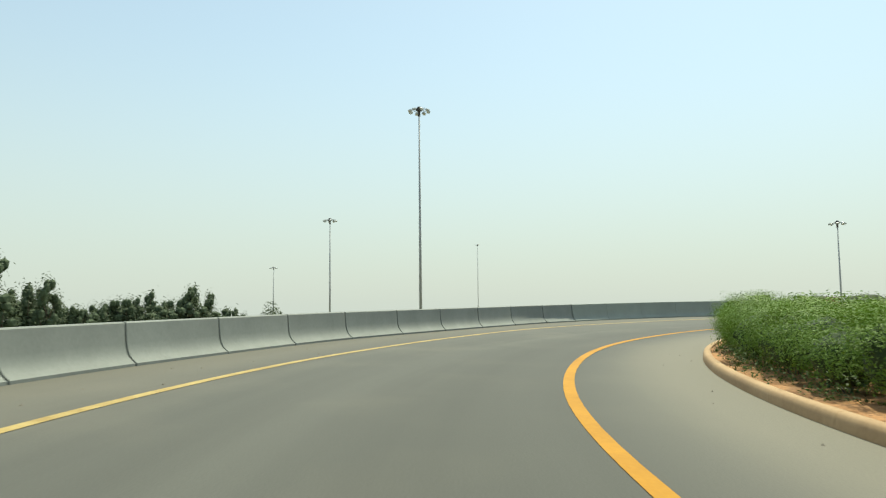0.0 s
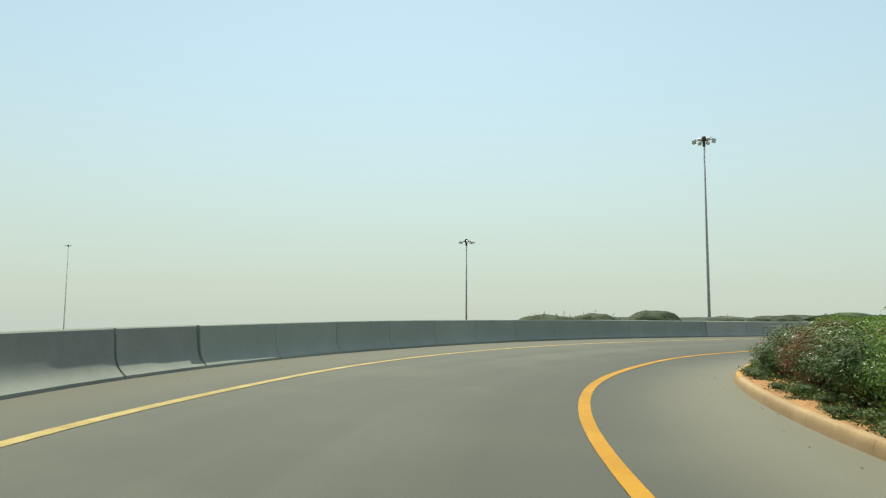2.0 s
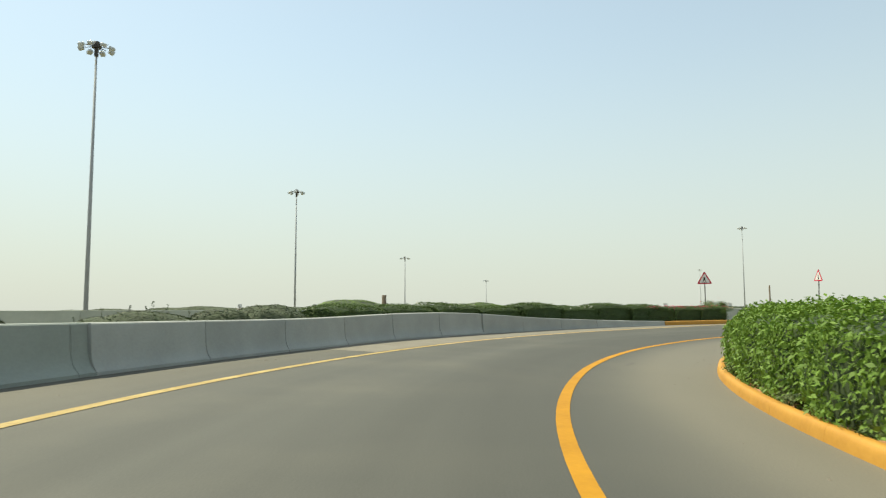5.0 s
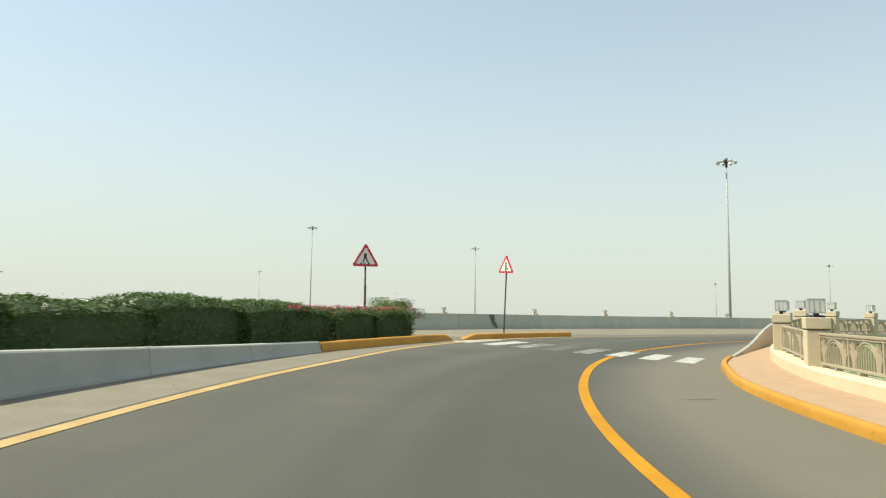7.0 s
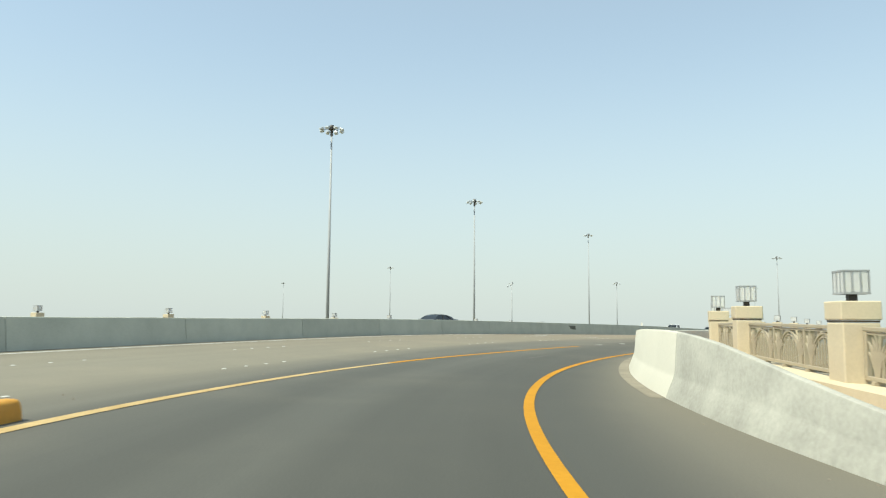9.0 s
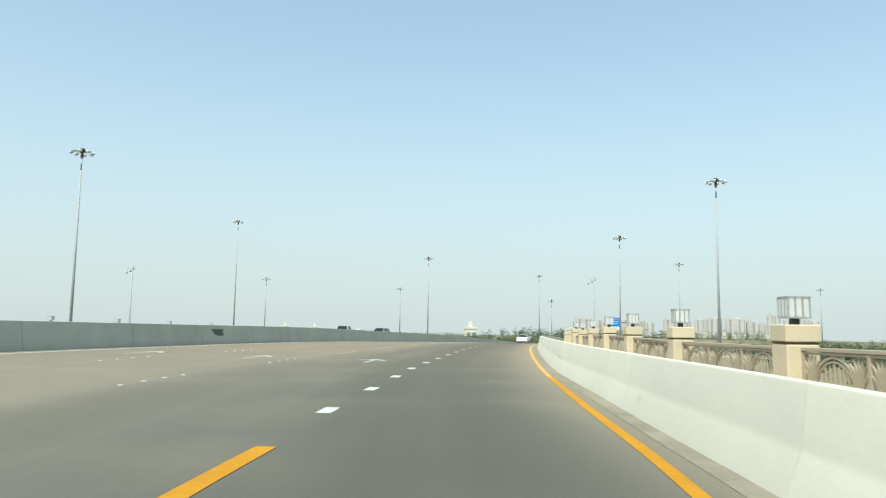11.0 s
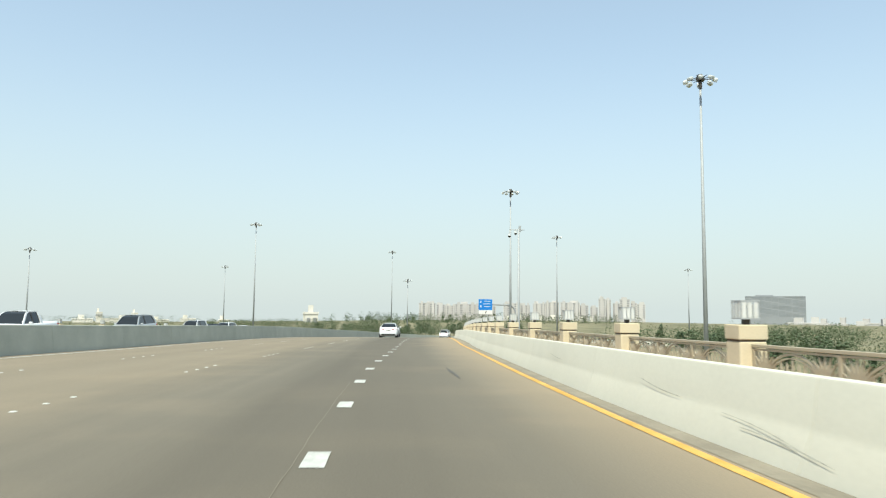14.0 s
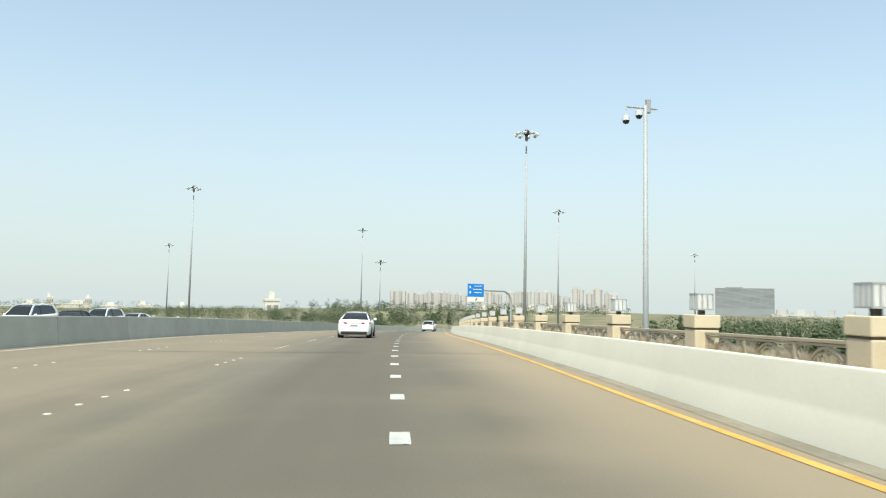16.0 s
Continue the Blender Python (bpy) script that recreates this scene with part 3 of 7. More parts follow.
# ------------------------------------------------------------ ground: one sheet to the horizon
def build_ground():
    def steps(lo, hi, fine_lo, fine_hi, fine):
        inner = np.arange(fine_lo, fine_hi + 0.1, fine)
        out_lo = fine_lo - np.cumsum(np.geomspace(fine * 2, (fine_lo - lo) / 2.2, 9))
        out_hi = fine_hi + np.cumsum(np.geomspace(fine * 2, (hi - fine_hi) / 2.2, 9))
        return np.concatenate([out_lo[::-1], inner, out_hi])
    xs, ys = steps(-4200, 4200, -60, 200, 3.0), steps(-4500, 4200, -180, 150, 3.0)
    gx, gy = np.meshgrid(xs, ys)
    ref_s = np.arange(-34, 464, 2.0)
    rx, ry = LINE_X(ref_s), LINE_Y(ref_s)
    rz = LINE_Z(ref_s)
    px, py = gx.ravel(), gy.ravel()
    near = np.empty(len(px), int)
    for i in range(0, len(px), 4000):
        d = (px[i:i + 4000, None] - rx)**2 + (py[i:i + 4000, None] - ry)**2
        near[i:i + 4000] = d.argmin(1)
    hx, hy = np.gradient(rx), np.gradient(ry)
    hn = np.hypot(hx, hy)
    lat = (-hy[near] * (px - rx[near]) + hx[near] * (py - ry[near])) / hn[near]
    dist = np.hypot(px - rx[near], py - ry[near])
    s, z0 = ref_s[near], rz[near]

    def smooth(a, b, v):
        u = np.clip((v - a) / (b - a), 0, 1)
        return u * u * (3 - 2 * u)
    low = -6.8 + np.minimum(0, z0 - 0.5 + 6.8) * (1 - smooth(34, 80, dist))
    left = lat > 0
    fall = np.where(left, smooth(11, 45, dist), smooth(26, 60, dist))
    bridge = smooth(112, 140, s)
    fall_b = np.where(left, smooth(24, 34, dist), smooth(6.5, 16, dist))
    f = fall * (1 - bridge) + np.maximum(fall_b, bridge) * bridge
    level = z0 - np.where(left, 0.45, 0.45 * (1 - smooth(7.0, 10.0, dist)) + 0.12 * smooth(7, 10, dist))
    level = np.where((s > 84) & ~left, z0 - 0.9, level)
    z = level * (1 - f) + low * f
    z = np.where(dist < 9, np.minimum(z, z0 - 0.45), z)
    # far plain sloped down out of view, in place of the haze over it
    z = z - 0.03 * np.clip(dist - 260, 0, 2600)
    bump = np.array([noise.noise(Vector((x * 0.012, y * 0.012, 0))) for x, y in zip(px, py)])
    z = z + bump * np.clip((dist - 30) / 60, 0, 1) * 0.8
    nx, ny = len(xs), len(ys)
    faces = [(j * nx + i, j * nx + i + 1, (j + 1) * nx + i + 1, (j + 1) * nx + i) for j in range(ny - 1) for i in range(nx - 1)]
    ob = mesh_from("ground", np.stack([px, py, z], 1).tolist(), faces, M_SAND, smooth=True)
    return tagged(ob, "sandy ground with patches of dry grass", "ground", kind="structure")


build_ground()


# ------------------------------------------------------------ carriageways
def build_road():
    ss = np.concatenate([np.arange(-34, 240, 0.75), np.arange(240, 464, 4.0)])
    verts, faces, uvs = [], [], []
    inner, outer = np.linspace(0, 1, 15), np.linspace(0, 1, 15)[1:]
    for s in ss:
        a = RIGHT_KERB(s) - 0.1 if s < 98 else RIGHT_WALL(s) - 0.15
        if s < 86:
            b = LEFT_WALL(s) + 0.2
        elif s < 104:
            b = LEFT_WALL(86) + 0.2 + (MEDIAN(104) + 30 - LEFT_WALL(86)) * min(1, (s - 86) / 3.0)
            d = place(s, 0)
            # offset at which this row meets the median's line
            hx, hy = heading(s)
            nrm = Vector((-hy, hx, 0))
            mn = Vector((-_my, _mx, 0))
            b = min(b, max(12.5, (MED_A - d).dot(mn) / max(0.15, nrm.dot(mn)) + 0.1))
        else:
            b = MEDIAN(s) + 0.15
        c = LEFT_WALL(s) + 0.2
        for l in [a + (c - a) * u for u in inner] + [c + max(0.02, b - c) * u for u in outer]:
            verts.append(place(s, l))
            uvs.append((l, s))
    n = len(inner) + len(outer)
    for i in range(len(ss) - 1):
        for j in range(n - 1):
            faces.append((i * n + j, (i + 1) * n + j, (i + 1) * n + j + 1, i * n + j + 1))
    ob = mesh_from("road", verts, faces, M_ASPHALT, smooth=True)
    layer = ob.data.uv_layers.new(name="along")
    idx = np.empty(len(ob.data.loops), int)
    ob.data.loops.foreach_get("vertex_index", idx)
    layer.data.foreach_set("uv", np.array(uvs)[idx].ravel())
    if ob.data.polygons[0].normal.z < 0:
        ob.data.flip_normals()
    tagged(ob, "worn grey asphalt of a loop ramp joining a bridge", "road", kind="structure")
    # the carriageway on the far side of the median
    verts, faces, uvs = [], [], []
    ss = np.concatenate([np.arange(40, 240, 3.0), np.arange(240, 464, 6.0)])
    for s in ss:
        for l in (0.3, 4, 8, 12, 16.2):
            verts.append(median_point(s, l, 0.0))
            uvs.append((l + 2, s))
    for i in range(len(ss) - 1):
        for j in range(4):
            faces.append((i * 5 + j, (i + 1) * 5 + j, (i + 1) * 5 + j + 1, i * 5 + j + 1))
    ob = mesh_from("road", verts, faces, M_ASPHALT, smooth=True)
    layer = ob.data.uv_layers.new(name="along")
    idx = np.empty(len(ob.data.loops), int)
    ob.data.loops.foreach_get("vertex_index", idx)
    layer.data.foreach_set("uv", np.array(uvs)[idx].ravel())
    if ob.data.polygons[0].normal.z < 0:
        ob.data.flip_normals()
    tagged(ob, "grey asphalt of the opposite carriageway behind the median", "road", kind="structure")


build_road()

# sides of the bridge deck
deck = loft("bridge_deck", np.arange(112, 464, 4.0), lambda s: [(RAILING(s) - 0.42, 0.16), (RAILING(s) - 0.42, -1.5), (RAILING(s) + 1.5, -2.2), (12, -2.2), (28.5, -1.5), (28.5, -0.02)], M_CONC_L)
tagged(deck, "pale concrete edge of the bridge deck", "bridge deck", kind="structure")


# ------------------------------------------------------------ painted lines
def stripe(s0, s1, lat, width, mat, name, label, up=0.006, step=0.75):
    n = max(2, int((s1 - s0) / step) + 1)
    ob = loft(name, np.linspace(s0, s1, n), lambda s: [(lat(s) - width / 2, up), (lat(s) + width / 2, up)], mat)
    if ob.data.polygons[0].normal.z < 0:
        ob.data.flip_normals()
    return tagged(ob, label, "road line", kind="structure")


stripe(-34, 94.0, RIGHT_LINE, 0.165, M_YELLOW, "yellow_edge_line", "worn yellow edge line along the inner side of the bend")
stripe(97.1, 99.0, RIGHT_LINE, 0.165, M_YELLOW, "yellow_edge_line", "worn yellow edge line along the inner side of the bend")
stripe(99.2, 140, RIGHT_LINE, 0.15, M_YELLOW, "yellow_edge_line", "yellow edge line along the bridge wall")
# a paler yellow for the edge line from 140 m on
M_YELLOW_B = material("paler_yellow_road_paint", (0.52, 0.265, 0.03), 0.75, vary=0.2, scale=2.0, fine=30, tint=(0.55, 0.33, 0.09))
stripe(140, 464, RIGHT_LINE, 0.125, M_YELLOW_B, "yellow_edge_line", "yellow edge line along the bridge wall")
M_YELLOW_PALE = material("bleached_yellow_road_paint", (0.40, 0.25, 0.075), 0.8, vary=0.2, scale=2.0, fine=30, tint=(0.42, 0.31, 0.15))
stripe(68, 114, LEFT_LINE, 0.17, M_YELLOW_PALE, "yellow_edge_line", "bleached cream yellow edge line before the crossing")
stripe(-34, 68, LEFT_LINE, 0.17, M_YELLOW_OLD, "yellow_edge_line", "pale yellow edge line along the outer side of the bend")
stripe(114, 128.5, LEFT_LINE, 0.19, M_YELLOW, "yellow_edge_line", "yellow line that ends where the ramp joins the bridge")
stripe(104, 440, lambda s: MEDIAN(s) - 0.75, 0.18, M_WHITE, "white_edge_line", "white edge line along the median wall")

lane_line = tagged(empty("lane_line"), "row of short white dashes between two lanes", "road line", kind="structure")
DASH_AT = curve((0, 131.3), (1, 134.6), (5, 147.9), (6, 151.4), (10, 166.0), (15, 184.5), (20, 201.1), (53, 309.0))
for k in range(55):
    s = float(DASH_AT(k))
    d = loft("dash", [s - 0.33, s + 0.33], lambda q: [(LANE_1(q) - 0.1, 0.006), (LANE_1(q) + 0.1, 0.006)], M_WHITE, lane_line)
    if d.data.polygons[0].normal.z < 0:
        d.data.flip_normals()


def buttons(offset, s0, gap, kind_label):
    """Groups of four round white road studs."""
    line = tagged(empty("stud_line"), kind_label, "road line", kind="structure")
    bm = bmesh.new()
    bmesh.ops.create_uvsphere(bm, u_segments=8, v_segments=4, radius=0.05)
    for v in bm.verts:
        v.co.z = max(0.0, v.co.z) * 0.28
    me = bpy.data.meshes.new("road_stud")
    bm.to_mesh(me)
    bm.free()
    me.materials.append(M_WHITE)
    s = s0
    while s < 330:
        for k in range(4):
            share("road_stud", me, line, Matrix.Translation(place(s + k * 0.82, LANE_1(s) + offset, 0.004)))
        s += gap


buttons(3.95, 102.6, 7.7, "groups of small white studs between lanes")
buttons(7.65, 100.6, 7.7, "groups of small white studs between lanes")


ARROW = [(0, -0.075), (2.3, -0.075), (1.75, -0.55), (1.95, -0.6), (3.2, 0), (1.95, 0.6), (1.75, 0.55), (2.3, 0.075), (0, 0.075)]
for s0, off in ((143.1, 2.55), (142.7, 6.2), (142.7, 9.9)):
    ob = mesh_from("lane_arrow", [place(s0 + x * 0.75, off + y * 0.8, 0.007) for x, y in ARROW], [(0, 1, 7, 8), (1, 2, 3, 4), (1, 4, 7), (4, 5, 6, 7)], M_WORN)
    if ob.data.polygons[0].normal.z < 0:
        ob.data.flip_normals()
    tagged(ob, "worn white arrow painted on the lane", "road marking", kind="structure")

for s0 in (215.9, 276.0):
    ob = loft("expansion_joint", [s0, s0 + 0.09], lambda q: [(RIGHT_WALL(s0) + 0.02 + k * 1.5, 0.004) for k in range(int((MEDIAN(s0) - RIGHT_WALL(s0)) / 1.5))], M_DARK)
    if ob.data.polygons[0].normal.z < 0:
        ob.data.flip_normals()
    tagged(ob, "dark expansion joint across the bridge deck", "expansion joint", kind="structure")

# the crossing: bars in the direction of travel
crossing = tagged(empty("zebra_crossing"), "worn white bars of a crossing over the ramp", "crossing", kind="structure")
def lay_bar(s0, s1, l0, l1, mat, up):
    b = loft("crossing_bar", np.linspace(s0, s1, 4), lambda q: [(l0, up), (l1, up)], mat, crossing)
    if b.data.polygons[0].normal.z < 0:
        b.data.flip_normals()


for i in range(8):
    lat = 3.72 - i * 0.985
    if i == 3:
        lay_bar(94.16, 96.94, lat - 0.25, lat + 0.25, M_FAINT, 0.0055)
    elif 2 <= i <= 5:
        lay_bar(94.16, 96.94, lat - 0.24, lat + 0.24, M_VERY_WORN if i < 5 else M_WORN, 0.0055)
        # the overpainted rim has kept its white
        for e0, e1, f0, f1 in ((94.1, 97.0, -0.27, -0.225), (94.1, 97.0, 0.225, 0.27), (94.1, 94.22, -0.22, 0.22), (96.88, 97.0, -0.22, 0.22)):
            lay_bar(e0, e1, lat + f0, lat + f1, M_HALF_WORN, 0.0095)
    else:
        lay_bar(94.1, 97.0, lat - 0.27, lat + 0.27, M_WORN, 0.0055)


# ------------------------------------------------------------ concrete walls
def wall_section(base, h, side, foot=0.22, scale=1.0):
    """A safety-shape wall: a short upright toe, a sloping foot and a steep upper face. side: +1 to the left, -1 to the right."""
    g = h / 0.82 if h < 0.82 else 1.0
    if side < 0:
        p = [(-0.08 * g, -0.05), (-0.075 * g, 0.03 * g), (0.045, 0.33 * g), (0.065, 0.40 * g), (0.115, h - 0.03), (0.125, h - 0.01), (0.145, h), (0.215, h), (0.235, h - 0.01), (0.245, h - 0.03), (0.26, -0.05)]
        return [(base + side * a * scale, min(u, h)) for a, u in p]
    e = foot / 0.22
    p = [(0.0, -0.05), (0.0, 0.055 * g), (0.04 * e, 0.085 * g), (0.09 * e, 0.13 * g), (0.132 * e, 0.18 * g), (0.165 * e, 0.245 * g), (0.188 * e, 0.32 * g), (0.205 * e, 0.42 * g), (foot + 0.01, h - 0.02), (foot + 0.03, h), (foot + 0.21, h), (foot + 0.24, h - 0.02), (foot + 0.3, -0.05)]
    return [(base + side * a * scale, u) for a, u in p]


def wall_units(name, thing_label, s0, s1, unit, base, height, side, mat, gap=0.02, foot=0.22):
    wall = tagged(empty(name), thing_label, "barrier", kind="structure")
    s = s0
    while s < s1 - 0.2:
        e = min(s + unit, s1)
        n = max(2, int((e - s) / 0.9) + 1)
        loft("barrier_unit", np.linspace(s + gap / 2, e - gap / 2, n), lambda q: wall_section(base(q), height(q), side, foot), mat, wall, ring=True, caps=True, smooth=True).data.set_sharp_from_angle(angle=radians(32))
        s = e
    return wall


wall_units("ramp_barrier", "grey precast concrete barrier units along the outer side of the bend", -33, 31.64, 2.32, LEFT_WALL, LEFT_WALL_H, 1, M_CONC, gap=0.045)
wall_units("ramp_barrier_middle", "grey precast concrete barrier units with tight joints", 31.64, 57.48, 2.32, LEFT_WALL, LEFT_WALL_H, 1, M_CONC_S, gap=0.012, foot=0.17)
wall_units("ramp_barrier_second", "pale grey concrete barrier units along the outer side", 57.48, 73.5, 2.67, LEFT_WALL, LEFT_WALL_H, 1, M_CONC_N, gap=0.02, foot=0.12)
wall_units("ramp_barrier_end", "pale grey concrete barrier that tapers down to kerb height", 73.5, 87.3, 2.76, LEFT_WALL, LEFT_WALL_H, 1, M_CONC_N, foot=0.05)
RW_H = curve((97, 0.17), (99, 0.24), (101, 0.34), (103, 0.53), (105, 0.76), (107, 0.98), (109, 1.07), (112, 1.06), (116, 0.98), (121, 0.89), (130, 0.86), (148, 0.85), (158, 0.79), (170, 0.76), (200, 0.75), (300, 0.75), (464, 0.75))
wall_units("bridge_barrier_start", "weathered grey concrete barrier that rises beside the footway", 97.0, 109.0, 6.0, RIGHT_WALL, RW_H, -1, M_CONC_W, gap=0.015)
wall_units("bridge_barrier", "pale concrete safety barrier between carriageway and footway", 109.0, 460, 6.0, RIGHT_WALL, RW_H, -1, M_CONC_L, gap=0.01)

# added cream coat; its tan also stands for bounce light off the footway
coat = loft("footway_face", np.arange(99.0, 112.01, 0.5), lambda q: [(RIGHT_WALL(q) - 0.262, 0.02), (RIGHT_WALL(q) - 0.272, 0.02), (RIGHT_WALL(q) - 0.258, RW_H(q) - 0.05), (RIGHT_WALL(q) - 0.248, RW_H(q) - 0.04)], M_STUCCO, ring=True, caps=True)
tagged(coat, "cream face of the barrier beside the footway", "wall face", kind="structure")
M_DUST = material("drifted_sand", (0.21, 0.185, 0.14), 0.95, vary=0.3, scale=1.2, fine=20, bump=0.3)
stripe(109, 300, lambda s: RIGHT_WALL(s) + 0.20, 0.26, M_DUST, "sand_drift", "thin drift of brown sand along the barrier's foot", up=0.004)
M_GUTTER = material("sandy_gutter", (0.235, 0.205, 0.155), 0.95, vary=0.3, scale=1.5, fine=20, bump=0.3, tint=(0.17, 0.155, 0.125))
gut = loft("gutter", np.arange(64, 95.6, 0.5), lambda s: [(LEFT_LINE(s) + 0.14, 0.003), (LEFT_WALL(s) + 0.02, 0.003)], M_GUTTER)
if gut.data.polygons[0].normal.z < 0:
    gut.data.flip_normals()
tagged(gut, "sandy gutter between the edge line and the kerb", "gutter", kind="structure")
M_SCUFF = material("tyre_scuff_rubber", (0.36, 0.35, 0.30), 0.8, vary=0.4, scale=8, fine=50, bump=0.05)


def scuff(s0, u0, s1, u1, width, sag=0.0):
    """A dark rubbed mark on the sloping face of the bridge barrier."""
    rows = []
    for k in range(9):
        f = k / 8
        s, u = s0 + (s1 - s0) * f, u0 + (u1 - u0) * f - sag * math.sin(math.pi * f)
        w = 0.6 * width * (0.25 + 0.75 * math.sin(math.pi * min(1, f * 0.8 + 0.12)))
        rows.append((s, u, w))
    verts = []
    for s, u, w in rows:
        h = RW_H(s)
        for uu in (u - w / 2, u + w / 2):
            verts.append(place(s, RIGHT_WALL(s) - (-0.075 + 0.12 * max(0, uu - 0.03) / 0.30 if uu < 0.33 else 0.045 + 0.07 * (uu - 0.33) / (h - 0.36)) + 0.012, uu))
    ob = mesh_from("tyre_scuff", verts, [(2 * k, 2 * k + 1, 2 * k + 3, 2 * k + 2) for k in range(8)], M_SCUFF)
    return tagged(ob, "dark rubber scuff rubbed along the barrier face", "scuff mark", kind="structure")


for q in ((134.6, 0.34, 134.4, 0.28, 0.012, 0.03), (134.5, 0.36, 134.35, 0.27, 0.01, -0.03), (132.2, 0.30, 132.05, 0.20, 0.012, 0.0), (132.1, 0.31, 131.95, 0.21, 0.012, 0.0), (132.0, 0.31, 131.85, 0.20, 0.01, 0.0), (172.7, 0.44, 171.4, 0.34, 0.022, 0.02), (170.4, 0.30, 168.8, 0.14, 0.014, -0.03), (170.0, 0.22, 168.6, 0.13, 0.02, -0.02), (144.5, 0.55, 143.6, 0.44, 0.03, -0.02), (143.4, 0.46, 142.6, 0.38, 0.045, 0.0), (143.4, 0.38, 143.1, 0.20, 0.014, 0.05),
          (164.3, 0.22, 163.4, 0.13, 0.018, 0.0), (164.1, 0.26, 163.3, 0.15, 0.01, 0.0), (178.6, 0.5, 177.4, 0.42, 0.02, 0.01), (151.2, 0.34, 150.4, 0.30, 0.016, 0.0)):
    scuff(*q)
stripe(163, 177, lambda s: LANE_1(s) + 0.17 + 0.006 * math.sin(s * 2.1) + 0.003 * math.sin(s * 7.0), 0.007, M_DUST, "seam", "pale open seam in the asphalt beside the lane dashes", up=0.004, step=0.12)

M_SKID = material("rubbed_dark_asphalt", (0.08, 0.074, 0.063), 0.75, vary=0.35, scale=1.5, fine=30, bump=0.1)


def road_mark(name, label, s0, lat0, s1, lat1, width, seed):
    """A thin dark streak or stain on the carriageway, with ragged edges and pointed ends."""
    r = random.Random(seed)
    n = max(5, int(abs(s1 - s0) / 0.25))
    left, right = [], []
    for k in range(n + 1):
        f = k / n
        w = width * math.sin(math.pi * (0.06 + 0.88 * f)) * r.uniform(0.55, 1.1) / 2
        s, lat = s0 + (s1 - s0) * f, lat0 + (lat1 - lat0) * f + r.uniform(-0.12, 0.12) * width
        left.append(place(s, lat + w, 0.004))
        right.append(place(s, lat - w, 0.004))
    ob = mesh_from(name, left + right, [(k, k + 1, n + 2 + k, n + 1 + k) for k in range(n)], M_SKID)
    if ob.data.polygons[0].normal.z < 0:
        ob.data.flip_normals()
    return tagged(ob, label, "road stain", kind="structure")


# tyre marks, with a thin crack at 14.9 and a stain at 194.7
for k, q in enumerate(((177.9, -1.53, 181.4, -1.52, 0.12), (72.4, -3.8, 72.9, -3.8, 0.06), (71.3, -3.35, 71.8, -3.45, 0.05), (100.6, 3.45, 101.5, 2.95, 0.12),
                       (64.3, -2.35, 65.3, -2.5, 0.12), (84.0, -3.1, 84.6, -3.8, 0.10), (34.7, -1.8, 35.3, -1.95, 0.10), (14.9, -0.12, 17.2, 0.02, 0.016), (118.0, 0.4, 121.0, 0.2, 0.10), (194.7, -2.62, 195.5, -2.85, 0.2), (195.3, -2.85, 195.7, -3.1, 0.14))):
    road_mark("asphalt_mark", "dark mark on the asphalt", *q, 300 + k)
pebbles, pf = [], []
_r = random.Random(5)
for k in range(260):
    s = _r.uniform(4, 210)
    lat = (RIGHT_LINE(s) - _r.uniform(0.05, 0.5)) if s > 112 else _r.choice((RIGHT_KERB(s) + _r.uniform(0.05, 0.9), LEFT_LINE(s) + _r.uniform(0.2, 1.6)))
    c, w = place(s, lat, 0.0), _r.uniform(0.008, 0.026)
    i = len(pebbles)
    pebbles += [c + Vector((dx * w, dy * w, dz * w)) for dx, dy, dz in ((1, 0.2, 0), (-0.2, 1, 0), (-1, -0.3, 0), (0.3, -1, 0), (0.1, 0.1, 0.9))]
    pf += [(i, i + 1, i + 4), (i + 1, i + 2, i + 4), (i + 2, i + 3, i + 4), (i + 3, i, i + 4)]
grit = mesh_from("grit", pebbles, pf, M_GRAVEL)
tagged(grit, "loose grit and small stones along the road edges", "grit", kind="stuff")

med = tagged(empty("median_barrier"), "grey concrete median barrier of the bridge", "barrier", kind="structure")
s = 40.0
while s < 456:
    e = s + 6.0
    pts = []
    for q in np.linspace(s + 0.01, e - 0.01, 5):
        r = 0.12 * min(1, max(0, (q - 135) / 40))
        sec = [(0, -0.06), (0.015, 0.06), (0.11, 0.87 + r), (0.13, 0.88 + r), (0.29, 0.88 + r), (0.31, 0.87 + r), (0.405, 0.06), (0.42, -0.06)]
        pts.append([median_point(q, a, u) for a, u in sec])
    n = len(pts[0])
    verts = [p for r in pts for p in r]
    faces = [(i * n + j, i * n + (j + 1) % n, (i + 1) * n + (j + 1) % n, (i + 1) * n + j) for i in range(4) for j in range(n)]
    faces += [tuple(range(n)), tuple(4 * n + j for j in reversed(range(n)))]
    mesh_from("barrier_unit", verts, faces, M_CONC_M, med)
    s = e
M_STAIN = material("damp_dark_stain", (0.10, 0.105, 0.085), 0.85, vary=0.4, scale=5, fine=30, bump=0.05)


def wall_stain(s0, width, low, high, lean):
    """A dark streak run down the face of the median wall."""
    verts = []
    for k in range(9):
        f = k / 8
        u = high + (low - high) * f
        mid = s0 + lean * f * f + 0.02 * math.sin(7 * f)
        w = width * (1 - 0.35 * f + 0.1 * math.sin(11 * f))
        a = 0.015 + 0.095 * (u - 0.06) / 0.81 - 0.02
        verts += [median_point(mid - w / 2, a, u), median_point(mid + w / 2, a, u)]
    ob = mesh_from("wall_stain", verts, [(2 * k, 2 * k + 1, 2 * k + 3, 2 * k + 2) for k in range(8)], M_STAIN)
    return tagged(ob, "dark stain run down the median wall's face", "stain", kind="structure")


wall_stain(108.35, 0.36, 0.08, 0.86, 0.3)
